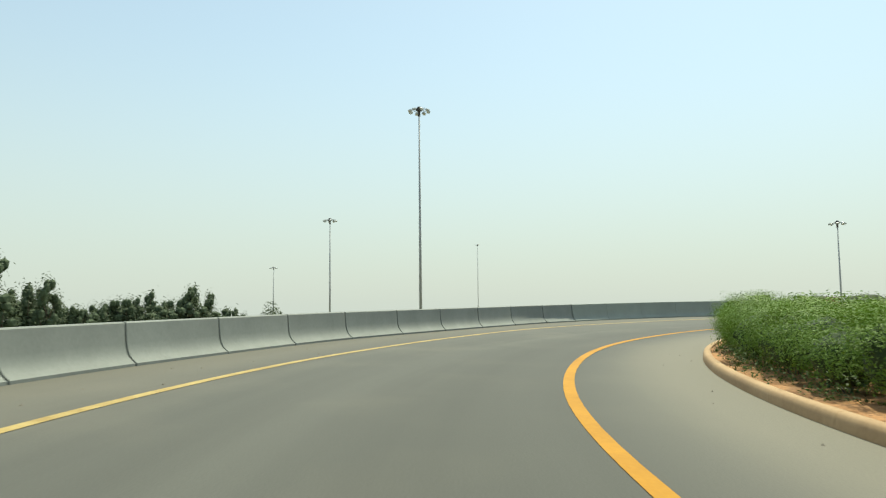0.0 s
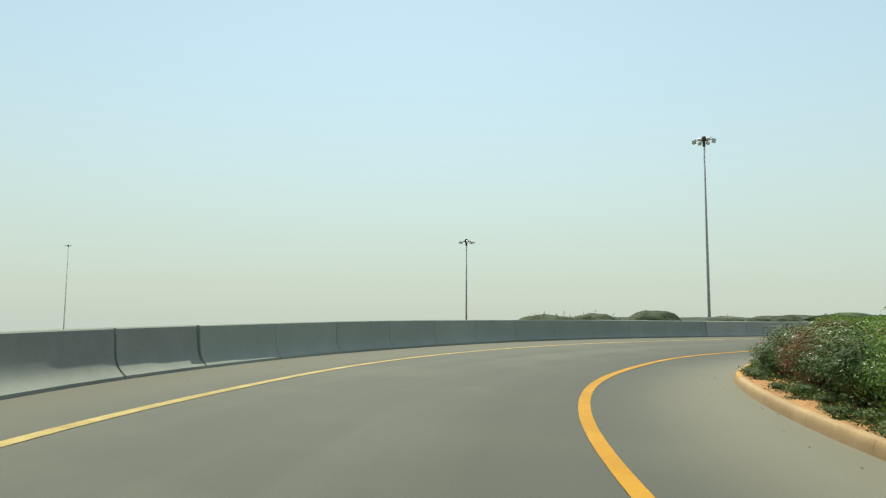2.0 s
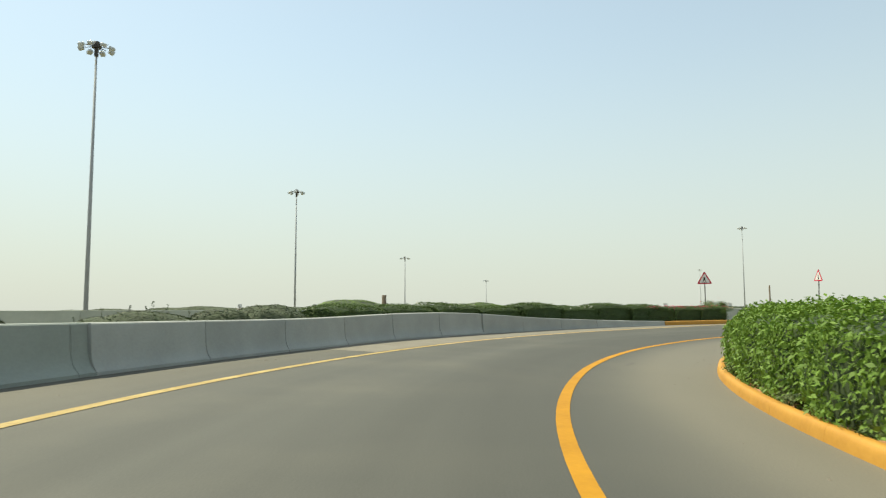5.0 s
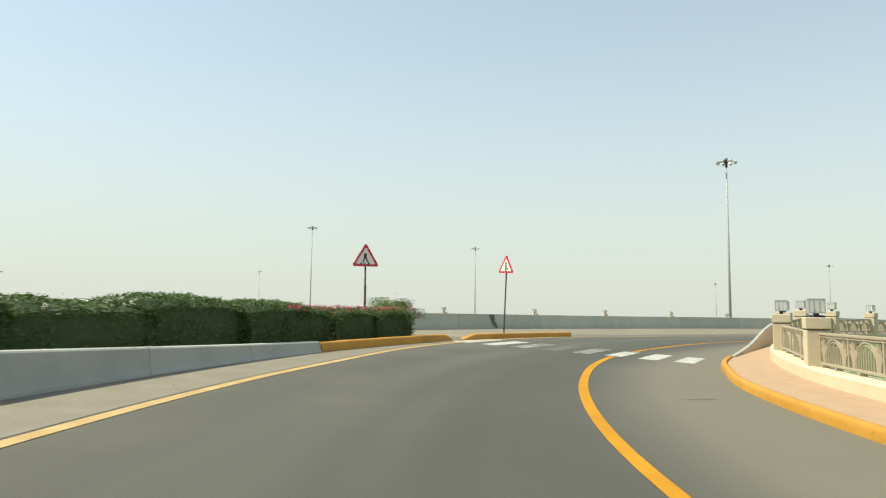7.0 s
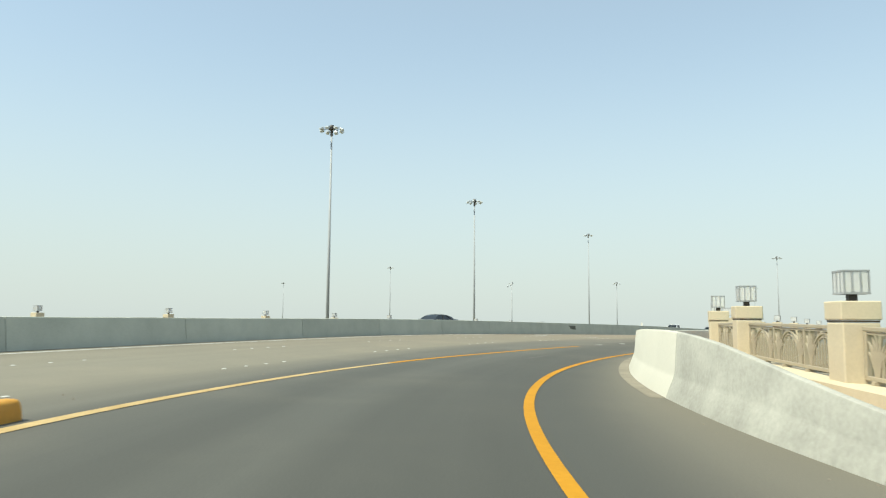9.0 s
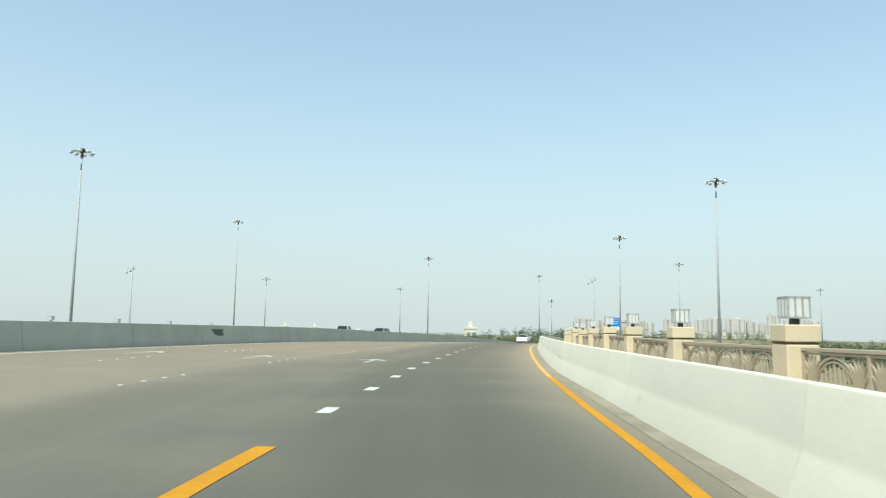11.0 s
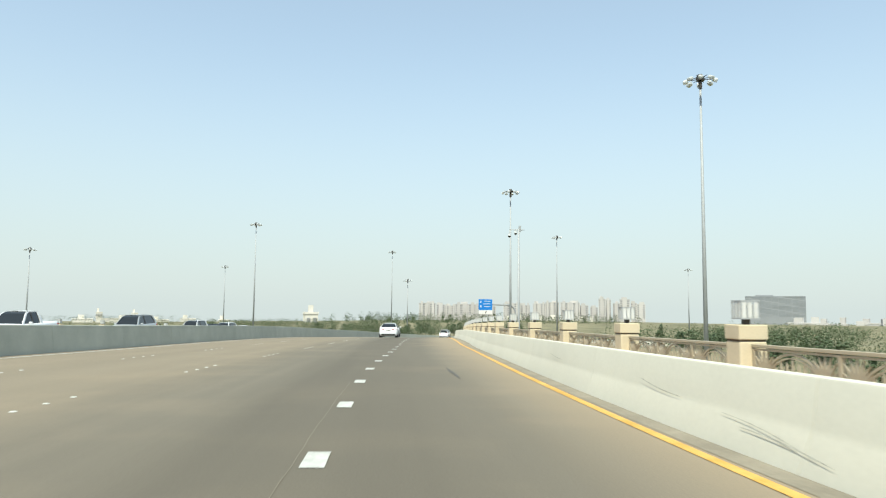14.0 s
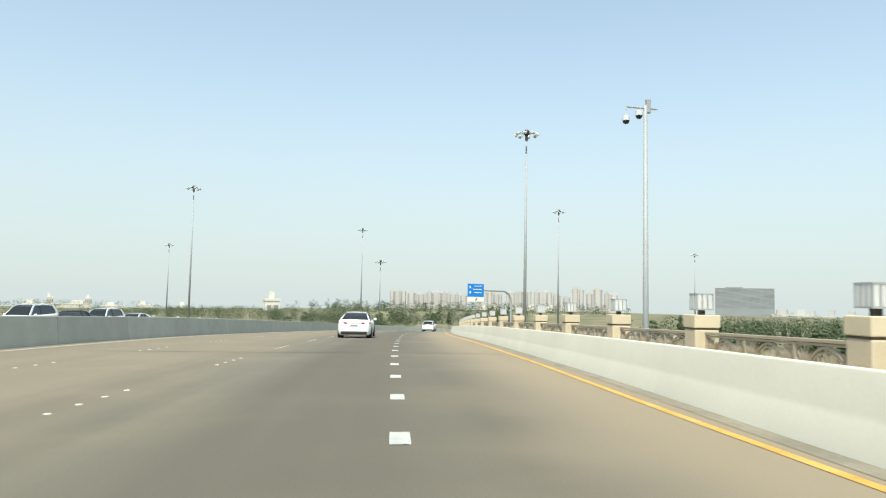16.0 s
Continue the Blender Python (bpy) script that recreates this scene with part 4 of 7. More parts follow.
wall_stain(155.6, 1.3, 0.42, 0.74, 0.3)


# ------------------------------------------------------------ kerbs, beds, footway
def kerb(name, label, s0, s1, unit, lat, side, mat, height=0.15, w=0.16, ramp_in=0.0, ramp_out=0.0):
    k = tagged(empty(name), label, "kerb", kind="structure")
    s = s0
    while s < s1 - 0.1:
        e = min(s + unit, s1)

        def section(q):
            f = min(1.0, (q - s0 + 0.12) / ramp_in if ramp_in else 1.0, (s1 - q + 0.12) / ramp_out if ramp_out else 1.0)
            h = height * f
            c = h * 0.34
            return [(lat(q) + side * a, u) for a, u in ((0, -0.03), (0.008, h * 0.45), (0.018, h - c), (0.03, h - c * 0.45), (0.052, h - c * 0.12), (0.085, h), (w - 0.02, h), (w, h - 0.015), (w, -0.03))]
        loft("kerb_stone", np.linspace(s + 0.003, e - 0.003, 4), section, mat, k, ring=True, caps=True, smooth=True).data.set_sharp_from_angle(angle=radians(42))
        s = e
    return k


kerb("faded_kerb", "kerb of bare concrete with faded orange paint beside the planted bed", -33, 35, 2.0, RIGHT_KERB, -1, M_KERB_P, 0.165)
kerb("yellow_kerb", "yellow painted kerb beside the planted bed", 35, 97.0, 2.0, RIGHT_KERB, -1, M_KERB_Y, 0.17)
kerb("yellow_kerb", "yellow painted kerb after the tapered barrier", 87.3, 94.55, 1.04, LEFT_WALL, 1, M_KERB_Y, 0.22, 0.2, ramp_out=0.5)
ISLAND = curve((95.2, 4.15), (96, 4.06), (98, 3.95), (100.5, 3.92), (103.7, 3.95))
kerb("island_kerb", "yellow painted kerb of the traffic island", 95.25, 103.65, 1.05, ISLAND, 1, M_KERB_Y, 0.2, 0.2, ramp_in=0.9)
isl = loft("traffic_island", np.arange(96.2, 103.6, 0.5), lambda s: [(ISLAND(s) + 0.19, -0.05), (ISLAND(s) + 0.19, 0.02), (ISLAND(s) + 0.3 + (103.9 - s) * 0.3, 0.004), (ISLAND(s) + 0.34 + (103.9 - s) * 0.3, -0.05)], M_GRAVEL, caps=True)
tagged(isl, "gravel top of a narrow traffic island", "island", kind="structure")
gore = loft("verge", np.arange(66, 94.3, 0.75), lambda s: [(LEFT_WALL(s) + 0.18, 0.14), (LEFT_WALL(s) + 2.0, 0.12), (LEFT_WALL(s) + 4.2 - max(0, s - 88) * 0.25, 0.05), (LEFT_WALL(s) + 4.25 - max(0, s - 88) * 0.25, -0.1)], M_SOIL)
tagged(gore, "soil strip under the clipped hedge", "planting bed", kind="structure")
bed = loft("planting_bed", np.arange(-33, 79.6, 0.75), lambda s: [(RIGHT_KERB(s) - 0.15, 0.12), (RIGHT_KERB(s) - 0.8, 0.13), (RIGHT_KERB(s) - 2.5, 0.2), (RIGHT_KERB(s) - 5.5, 0.22), (RIGHT_KERB(s) - 8.0, -0.2)], M_SOIL, smooth=True)
bm = bmesh.new()
bm.from_mesh(bed.data)
bmesh.ops.subdivide_edges(bm, edges=bm.edges[:], cuts=5, use_grid_fill=True)
for v in bm.verts:
    q = noise.noise(v.co * 2.3) + 0.6 * noise.noise(v.co * 6.0)
    v.co.z += 0.045 * q
bm.to_mesh(bed.data)
bm.free()
bed.data.polygons.foreach_set("use_smooth", [True] * len(bed.data.polygons))
tagged(bed, "reddish brown soil of the planted bed behind the kerb", "planting bed", kind="structure")

foot = loft("footway_base", np.arange(79.5, 464, 1.0), lambda s: [((RIGHT_KERB(s) if s < 97.2 else RIGHT_WALL(s)) - 0.14, 0.11), (RAILING(s) + 0.2, 0.11 + FOOT_UP(s) * 0.7)], M_PAVER)
tagged(foot, "bedding of the pinkish paved footway", "footway", kind="structure")
plinth = loft("railing_plinth", np.arange(79.5, 464, 1.0), lambda s: [(RAILING(s) + 0.30, -0.3), (RAILING(s) + 0.28, 0.27 + FOOT_UP(s)), (RAILING(s) + 0.25, 0.31 + FOOT_UP(s)), (RAILING(s) - 0.24, 0.31 + FOOT_UP(s)), (RAILING(s) - 0.24, -0.9)], M_STUCCO, caps=True)
lawn = loft("lawn", np.arange(79.5, 122, 1.5), lambda s: [(RAILING(s) - 0.2, 0.1), (RAILING(s) - 1.0 - max(0.0, min(14.0, (121 - s) * 0.6)) * 0.3, -0.05), (RAILING(s) - 1.5 - max(0.0, min(14.0, (121 - s) * 0.6)), -0.15), (RAILING(s) - 3.5 - max(0.0, min(14.0, (121 - s) * 0.6)), -1.6)], M_LAWN, smooth=True)
if lawn.data.polygons[0].normal.z < 0:
    lawn.data.flip_normals()
tagged(lawn, "green turf inside the loop behind the railing", "lawn", kind="structure")
tagged(plinth, "low cream rendered plinth under the railing", "plinth", kind="structure")
# ------------------------------------------------------------ railing of the bridge
def lantern_on(post, m):
    """A square lantern of pale panes in a steel frame, a part of its post."""
    bm = bmesh.new()
    box(bm, (0, 0, 0.05), (0.13, 0.13, 0.10), 0.008)
    lamp = part("lantern", bm, M_DARK, post, "square lantern with white panes")
    lamp.matrix_local = m
    bm = bmesh.new()
    for z in (0.11, 0.43):
        for a in range(4):
            r = Matrix.Rotation(a * math.pi / 2, 4, 'Z')
            box(bm, (0, 0.19, z), (0.41, 0.025, 0.025), 0, r)
    for a in range(4):
        r = Matrix.Rotation(a * math.pi / 2, 4, 'Z')
        for x in (-0.19, -0.065, 0.065):
            box(bm, (x, 0.19, 0.27), (0.022, 0.022, 0.33), 0, r)
    box(bm, (0, 0, 0.13), (0.38, 0.05, 0.02))
    box(bm, (0, 0, 0.13), (0.05, 0.38, 0.02))
    fr = part("lantern_frame", bm, M_STEEL, lamp)
    return lamp


_pane = bmesh.new()
box(_pane, (0, 0, 0), (0.085, 0.012, 0.29))
PANE = bpy.data.meshes.new("pane")
_pane.to_mesh(PANE)
_pane.free()
PANE.materials.append(M_OPAL)


def add_panes(lamp):
    for a in range(4):
        r = Matrix.Rotation(a * math.pi / 2, 4, 'Z')
        for x in (-0.127, 0.0, 0.127):
            share("pane", PANE, lamp, r @ Matrix.Translation((x, 0.19, 0.27)))


def railing_post(width=0.44, length=0.44, lamps=1):
    post = empty("railing_post")
    bm = bmesh.new()
    box(bm, (0, 0, 0.37), (length, width, 1.08), 0.02)
    part("shaft", bm, M_STUCCO, post)
    bm = bmesh.new()
    box(bm, (0, 0, 1.055), (length + 0.03, width + 0.03, 0.23), 0.015)
    part("cap", bm, M_STUCCO, post)
    bm = bmesh.new()
    box(bm, (0, 0, 0.925), (length - 0.012, width - 0.012, 0.022))
    part("shadow_joint", bm, M_BARK, post, "narrow dark joint under the cap")
    for k in range(lamps):
        x = 0 if lamps == 1 else (k - (lamps - 1) / 2) * 0.42
        add_panes(lantern_on(post, Matrix.Translation((x, 0, 1.17)) @ Matrix.Diagonal((0.76, 0.76, 0.86, 1))))
    return tagged(post, "cream rendered railing post with a square lantern on its cap", "railing post", "posts of the bridge railing")


PANEL = 4.85


def plate(bm, outline, y0=-0.012, y1=0.012):
    """An outline in x and z, as flat plate."""
    n = len(outline)
    vs = [bm.verts.new((x, y, z)) for y in (y0, y1) for x, z in outline]
    bm.faces.new(vs[:n])
    bm.faces.new(list(reversed(vs[n:])))
    for j in range(n):
        bm.faces.new((vs[j], vs[n + j], vs[n + (j + 1) % n], vs[(j + 1) % n]))


def half_ring(radius, rise, t, depth):
    bm = bmesh.new()
    rings = []
    for i in range(17):
        a = math.pi * i / 16
        rings.append([bm.verts.new((math.cos(a) * (radius + dr), dy, 0.31 + math.sin(a) * (rise + dr))) for dr, dy in ((-t, -depth), (t, -depth), (t, depth), (-t, depth))])
    for q, r in zip(rings, rings[1:]):
        for j in range(4):
            bm.faces.new((q[j], q[(j + 1) % 4], r[(j + 1) % 4], r[j]))
    bm.faces.new(rings[0])
    bm.faces.new(list(reversed(rings[-1])))
    bmesh.ops.recalc_face_normals(bm, faces=bm.faces)
    return bm


def railing_panel():
    """Three bays of upright bars under arches, with fans of curved blades beside them, between two rails."""
    p = empty("railing")
    bm = bmesh.new()
    box(bm, (0, 0, 0.865), (PANEL, 0.08, 0.05), 0.008)
    box(bm, (0, 0, 0.815), (PANEL, 0.045, 0.03))
    part("top_rail", bm, M_BEIGE, p)
    bm = bmesh.new()
    box(bm, (0, 0, 0.285), (PANEL, 0.06, 0.05), 0.006)
    part("bottom_rail", bm, M_BEIGE, p)
    foot = None
    for fx in (-2.2, -0.95, 0.2, 1.4, 2.2):
        if foot is None:
            bm = bmesh.new()
            box(bm, (0, 0, 0.235), (0.07, 0.13, 0.055), 0.006)
            foot = part("foot", bm, M_BEIGE, p)
            foot.location.x = fx
        else:
            share("foot", foot.data, p, Matrix.Translation((fx, 0, 0)))
    bay = PANEL / 3
    ups = None
    for k in range(4):
        if ups is None:
            bm = bmesh.new()
            box(bm, (0, 0, 0.565), (0.06, 0.065, 0.53), 0.006)
            ups = part("upright", bm, M_BEIGE, p)
            ups.location.x = -PANEL / 2 + 0.035
        else:
            share("upright", ups.data, p, Matrix.Translation((-PANEL / 2 + 0.035 + k * (PANEL - 0.07) / 3, 0, 0)))
    rise, half = 0.47, bay * 0.33
    for i in range(9):
        u = -0.84 + 1.68 * i / 8
        hgt = 0.02 + (rise - 0.04) * math.sqrt(1 - u * u) * (0.98 if i % 2 == 0 else 0.84)
        bm = bmesh.new()
        w, d = 0.015, 0.011
        vs = [bm.verts.new(q) for q in ((-w, -d, 0), (w, -d, 0), (w, d, 0), (-w, d, 0), (-w, -d, hgt - 0.07), (w, -d, hgt - 0.07), (w, d, hgt - 0.07), (-w, d, hgt - 0.07), (0, 0, hgt))]
        for f in ((0, 1, 5, 4), (1, 2, 6, 5), (2, 3, 7, 6), (3, 0, 4, 7), (4, 5, 8), (5, 6, 8), (6, 7, 8), (7, 4, 8)):
            bm.faces.new([vs[j] for j in f])
        first = None
        for b in range(3):
            m = Matrix.Translation((-PANEL / 2 + bay * (b + 0.5) + u * half, 0, 0.31))
            if first is None:
                first = part("baluster", bm, M_BEIGE, p)
                first.matrix_local = m
            else:
                share("baluster", first.data, p, m)
    # frond: a fan of curved, pointed blades cut from plate
    bm = bmesh.new()
    for i, (reach, top) in enumerate(((-0.25, 0.33), (-0.19, 0.42), (-0.10, 0.48), (0.0, 0.50), (0.10, 0.48), (0.19, 0.42), (0.25, 0.33))):
        left, right = [], []
        for k in range(5):
            t = k / 4
            x = reach * (0.12 + 0.1 * t + 0.78 * t * t)
            z = 0.31 + top * (t if abs(reach) < 0.15 else t * (1.25 - 0.25 * t))
            w = 0.022 * (1 - t) ** 0.6 + 0.012 * math.sin(math.pi * t)
            left.append((x - w, z))
            right.append((x + w, z))
        plate(bm, left + right[-2::-1], -0.012 + 0.001 * i, 0.012 + 0.001 * i)
    bmesh.ops.recalc_face_normals(bm, faces=bm.faces)
    fr = part("frond", bm, M_BEIGE, p, "fan of curved pointed steel blades")
    fr.location.x = -PANEL / 2 + 0.24
    for b in range(3):
        for e in (0.24, bay - 0.24):
            if b or e > 0.25:
                share("frond", fr.data, p, Matrix.Translation((-PANEL / 2 + b * bay + e, 0, 0)))
    for radius, up, t, depth in ((half, rise, 0.015, 0.016), (half - 0.055, rise - 0.055, 0.009, 0.012)):
        ar = part("arch", half_ring(radius, up, t, depth), M_BEIGE, p)
        ar.location.x = -PANEL / 2 + bay / 2
        for b in (1, 2):
            share("arch", ar.data, p, Matrix.Translation((-PANEL / 2 + bay * (b + 0.5), 0, 0)))
    return tagged(p, "beige steel railing panel with arches and palm-like fronds", "railing", "lengths of the bridge railing")


PIER = 167.0
POSTS = [82.8, 88.7, 94.8, 100.8, 106.1, 111.2, 116.2, 121.3, 126.4, 131.4, 137.1, 142.8, 148.6, 154.3, 160.2, PIER, 174.4, 180.0, 185.5, 190.9, 196.4, 201.9, 206.5, 211.2, 216.0] + [220.8 + 5.2 * k for k in range(20)]
post0 = railing_post()
pier0 = railing_post(0.5, 1.7, 4)
tagged(pier0, "wide cream rendered railing pier with four square lanterns", "railing post")
panel0 = railing_panel()
used_post = used_panel = False
for i, s in enumerate(POSTS):
    m = frame_at(s, RAILING(s), 0.12 + FOOT_UP(s))
    if abs(s - PIER) < 0.1:
        pier0.matrix_world = Matrix.Translation((0, 0, 0.12)) @ m
    elif not used_post:
        post0.matrix_world = m
        used_post = True
    else:
        copy_thing(post0, m)
    if i + 1 < len(POSTS):
        e = POSTS[i + 1]
        a = place(s, RAILING(s), 0.10 + FOOT_UP(s))
        b = place(e, RAILING(e), 0.10 + FOOT_UP(e))
        d = b - a
        ha = 0.85 if abs(s - PIER) < 0.1 else 0.22
        hb = 0.85 if abs(e - PIER) < 0.1 else 0.22
        u = d.normalized()
        mid = (a + u * ha + b - u * hb) / 2
        length = d.length - ha - hb
        m = Matrix.Translation(mid) @ u.to_track_quat('X', 'Z').to_matrix().to_4x4()
        ob = panel0 if not used_panel else copy_thing(panel0, m)
        ob.matrix_world = m
        ob.scale.x = length / PANEL
        used_panel = True

# the same posts, far off along the outer edge of the opposite carriageway
for k in range(34):
    s = 60 + k * 7.0
    p = median_point(s, 16.4, -0.12)
    hx, hy = heading(max(s, 112))
    copy_thing(post0, Matrix.Translation(p) @ Matrix.Rotation(math.atan2(hy, hx), 4, 'Z'))
verts, faces = [], []
for i, s in enumerate(np.arange(60, 300, 3.5)):
    for a, u in ((16.36, 0.82), (16.44, 0.82), (16.44, 0.74), (16.36, 0.74), (16.38, 0.74), (16.42, 0.74), (16.42, 0.0), (16.38, 0.0)):
        verts.append(median_point(s, a, u))
for i in range(len(np.arange(60, 300, 3.5)) - 1):
    for o in (0, 4):
        for j in range(4):
            faces.append((i * 8 + o + j, i * 8 + o + (j + 1) % 4, (i + 1) * 8 + o + (j + 1) % 4, (i + 1) * 8 + o + j))
fr = mesh_from("far_railing", verts, faces, M_BEIGE)
tagged(fr, "distant beige railing along the outer edge of the bridge", "railing", kind="structure")


# ------------------------------------------------------------ tall lamp masts
def flood_mesh():
    bm = bmesh.new()
    box(bm, (0.26, 0, -0.10), (0.44, 0.42, 0.24), 0.06)
    box(bm, (0.28, 0, -0.24), (0.36, 0.34, 0.06), 0.01)
    box(bm, (0.05, 0, 0.0), (0.12, 0.1, 0.12), 0.01)
    me = bpy.data.meshes.new("floodlight")
    bm.to_mesh(me)
    bm.free()
    me.materials.append(M_LAMPW)
    return me


FLOOD = flood_mesh()
bm = bmesh.new()
tube(bm, (0, 0, -0.2), (0, 0, 0.12), 0.36, 0.36, 16)
tube(bm, (0, 0, 0.12), (0, 0, 0.34), 0.34, 0.22, 16)
tube(bm, (0, 0, -0.9), (0, 0, -0.25), 0.17, 0.17, 10)
for k in range(8):
    a = k * math.pi / 4
    tube(bm, (math.cos(a) * 0.3, math.sin(a) * 0.3, -0.05), (math.cos(a) * 1.1, math.sin(a) * 1.1, -0.02), 0.035, 0.035, 6)
CROWN = bpy.data.meshes.new("crown")
bm.to_mesh(CROWN)
bm.free()
CROWN.materials.append(M_DARK)


def lamp_mast(x, y, top, base):
    m = empty("lamp_mast", Matrix.Translation((x, y, base)))
    h = top - base
    bm = bmesh.new()
    tube(bm, (0, 0, 0), (0, 0, h - 0.3), 0.22, 0.085, 14)
    tube(bm, (0, 0, 0), (0, 0, 0.9), 0.31, 0.29, 14)
    part("shaft", bm, M_STEEL, m, smooth=True)
    c = share("crown", CROWN, m, Matrix.Translation((0, 0, h)))
    for k in range(8):
        share("floodlight", FLOOD, c, Matrix.Rotation(k * math.pi / 4 + 0.3, 4, 'Z') @ Matrix.Translation((1.02, 0, -0.02)) @ Matrix.Rotation(0.35, 4, 'Y'))
    return tagged(m, "tall galvanised lamp mast with a ring of floodlights", "lamp mast", "lamp masts round the interchange")


K = 0.91
MASTS = [(-4.8, 95.8, 28.7), (14.1, 430.1, 37.5), (74.6, 136.1, 16.4), (79.2, 83.2, 25.6), (146.1, 93.1, 23.9), (236.4, 96.1, 18.2), (390.2, 92.6, 17.4),
         (573.8, -42.3, 31.5), (269.1, -10, 28.6), (278.5, -72.2, 25.8), (130.9, -41.5, 25.5), (138.5, -92.5, 24.4), (153.8, -199.5, 30), (260.5, -234.3, 24.7),
         (427.1, -336.7, 25.6), (-27.7, 153.4, 20.3), (159.9, -249, 16.2), (100.3, -236.6, 23.2), (56.5, -307.4, 22.3), (50.8, -163.9, 21.9), (14.9, -241.6, 22.5),
         (47.8, -107.1, 23.7), (121.1, -340.3, 17.4), (54.4, -276.9, 10.5), (-60.9, -301.6, 17.4), (-70.6, 269.3, 16)]
for x, y, z in MASTS:
    lamp_mast(x * K, y * K, z * K, -6.9)


def camera_pole(x, y, top, base):
    m = empty("camera_pole", Matrix.Translation((x, y, base)) @ Matrix.Rotation(math.pi, 4, 'Z'))
    h = top - base
    bm = bmesh.new()
    tube(bm, (0, 0, 0), (0, 0, h), 0.125, 0.07, 12)
    part("shaft", bm, M_STEEL, m, smooth=True)
    bm = bmesh.new()
    tube(bm, (-0.75, 0, h - 0.1), (0.45, 0, h - 0.1), 0.035, 0.035, 8)
    box(bm, (0.1, 0, h - 0.02), (0.16, 0.16, 0.5), 0.02)
    part("bracket", bm, M_STEEL, m)
    for dx, dz in ((-0.75, -0.42), (-0.25, -0.2)):
        bm = bmesh.new()
        tube(bm, (dx, 0, h - 0.1), (dx, 0, h + dz), 0.025, 0.025, 6)
        tube(bm, (dx, 0, h + dz - 0.18), (dx, 0, h + dz), 0.14, 0.12, 12)
        part("camera_housing", bm, M_LAMPW, m)
        bm = bmesh.new()
        bmesh.ops.create_uvsphere(bm, u_segments=12, v_segments=6, radius=0.12, matrix=Matrix.Translation((dx, 0, h + dz - 0.19)))
        part("dome", bm, M_GLASS, m, smooth=True)
    return tagged(m, "slender grey pole with two domed traffic cameras", "camera pole")


camera_pole(66.7 * K, -104.7 * K, 8.3 * K, -6.9)
camera_pole(133.4 * K, -98.4 * K, 8.7 * K, -6.9)


# ------------------------------------------------------------ road signs
def warning_sign(x, y, ground, centre, face, side, label, symbol):
    m = empty("warning_sign", Matrix.Translation((x, y, ground)) @ Matrix.Rotation(math.atan2(face[1], face[0]) + math.pi / 2, 4, 'Z'))
    h = centre - ground
    r = side / math.sqrt(3)
    bm = bmesh.new()
    tube(bm, (0, 0.04, -0.3), (0, 0.04, h + r * 0.9), 0.032, 0.032, 10)
    part("post", bm, M_DARK, m, "dark painted post")

    def tri(rr, y0, y1):
        b = bmesh.new()
        pts = [(math.sin(a) * rr, math.cos(a) * rr) for a in (0, 2 * math.pi / 3, 4 * math.pi / 3)]
        vs = [b.verts.new((px, yy, h + pz)) for yy in (y0, y1) for px, pz in pts]
        b.faces.new(vs[:3])
        b.faces.new(list(reversed(vs[3:])))
        for j in range(3):
            b.faces.new((vs[j], vs[(j + 1) % 3], vs[3 + (j + 1) % 3], vs[3 + j]))
        bmesh.ops.recalc_face_normals(b, faces=b.faces)
        bmesh.ops.bevel(b, geom=[e for e in b.edges if abs(e.verts[0].co.y - e.verts[1].co.y) > 0.001], offset=rr * 0.09, segments=3, affect='EDGES')
        return b
    part("plate", tri(r, -0.008, 0.008), M_RED, m, "red-bordered triangular plate")
    part("white_field", tri(r * 0.72, -0.013, -0.008), M_SIGNW, m)
    for cx, cz, w, hh, tilt in symbol:
        bm = bmesh.new()
        box(bm, (0, 0, 0), (w * r, 0.006, hh * r), 0, Matrix.Translation((cx * r, -0.017, h + cz * r)) @ Matrix.Rotation(tilt, 4, 'Y'))
        part("symbol_bar", bm, M_INK, m)
    return tagged(m, label, "road sign")


warning_sign(77.9 * K, 32.1 * K, 0.55, 3.45, (-0.96, 0.30), 0.95, "red and white triangular warning sign on a dark post",
             [(-0.02, 0.14, 0.17, 0.34, 0.12), (-0.12, -0.12, 0.08, 0.30, 0.42), (0.10, -0.12, 0.08, 0.30, -0.42), (-0.28, -0.34, 0.10, 0.10, 0.5), (-0.04, -0.34, 0.10, 0.10, 0.5), (0.20, -0.34, 0.10, 0.10, 0.5)])
merge_sign = warning_sign(83.2 * K, 23.1 * K, 0.55, 3.75, (-0.30, 0.95), 0.98, "red and white triangular warning sign for merging traffic on the island",
             [(0.0, 0.0, 0.1, 0.72, 0.0), (0.1, -0.1, 0.09, 0.3, -0.6)])

# its post leans a little
_top = Vector((83.2 * K, 23.1 * K, 3.75))
merge_sign.matrix_world = Matrix.Translation(_top) @ Matrix.Rotation(radians(2.4), 4, Vector((0.686, -0.728, 0))) @ Matrix.Translation(-_top) @ merge_sign.matrix_world

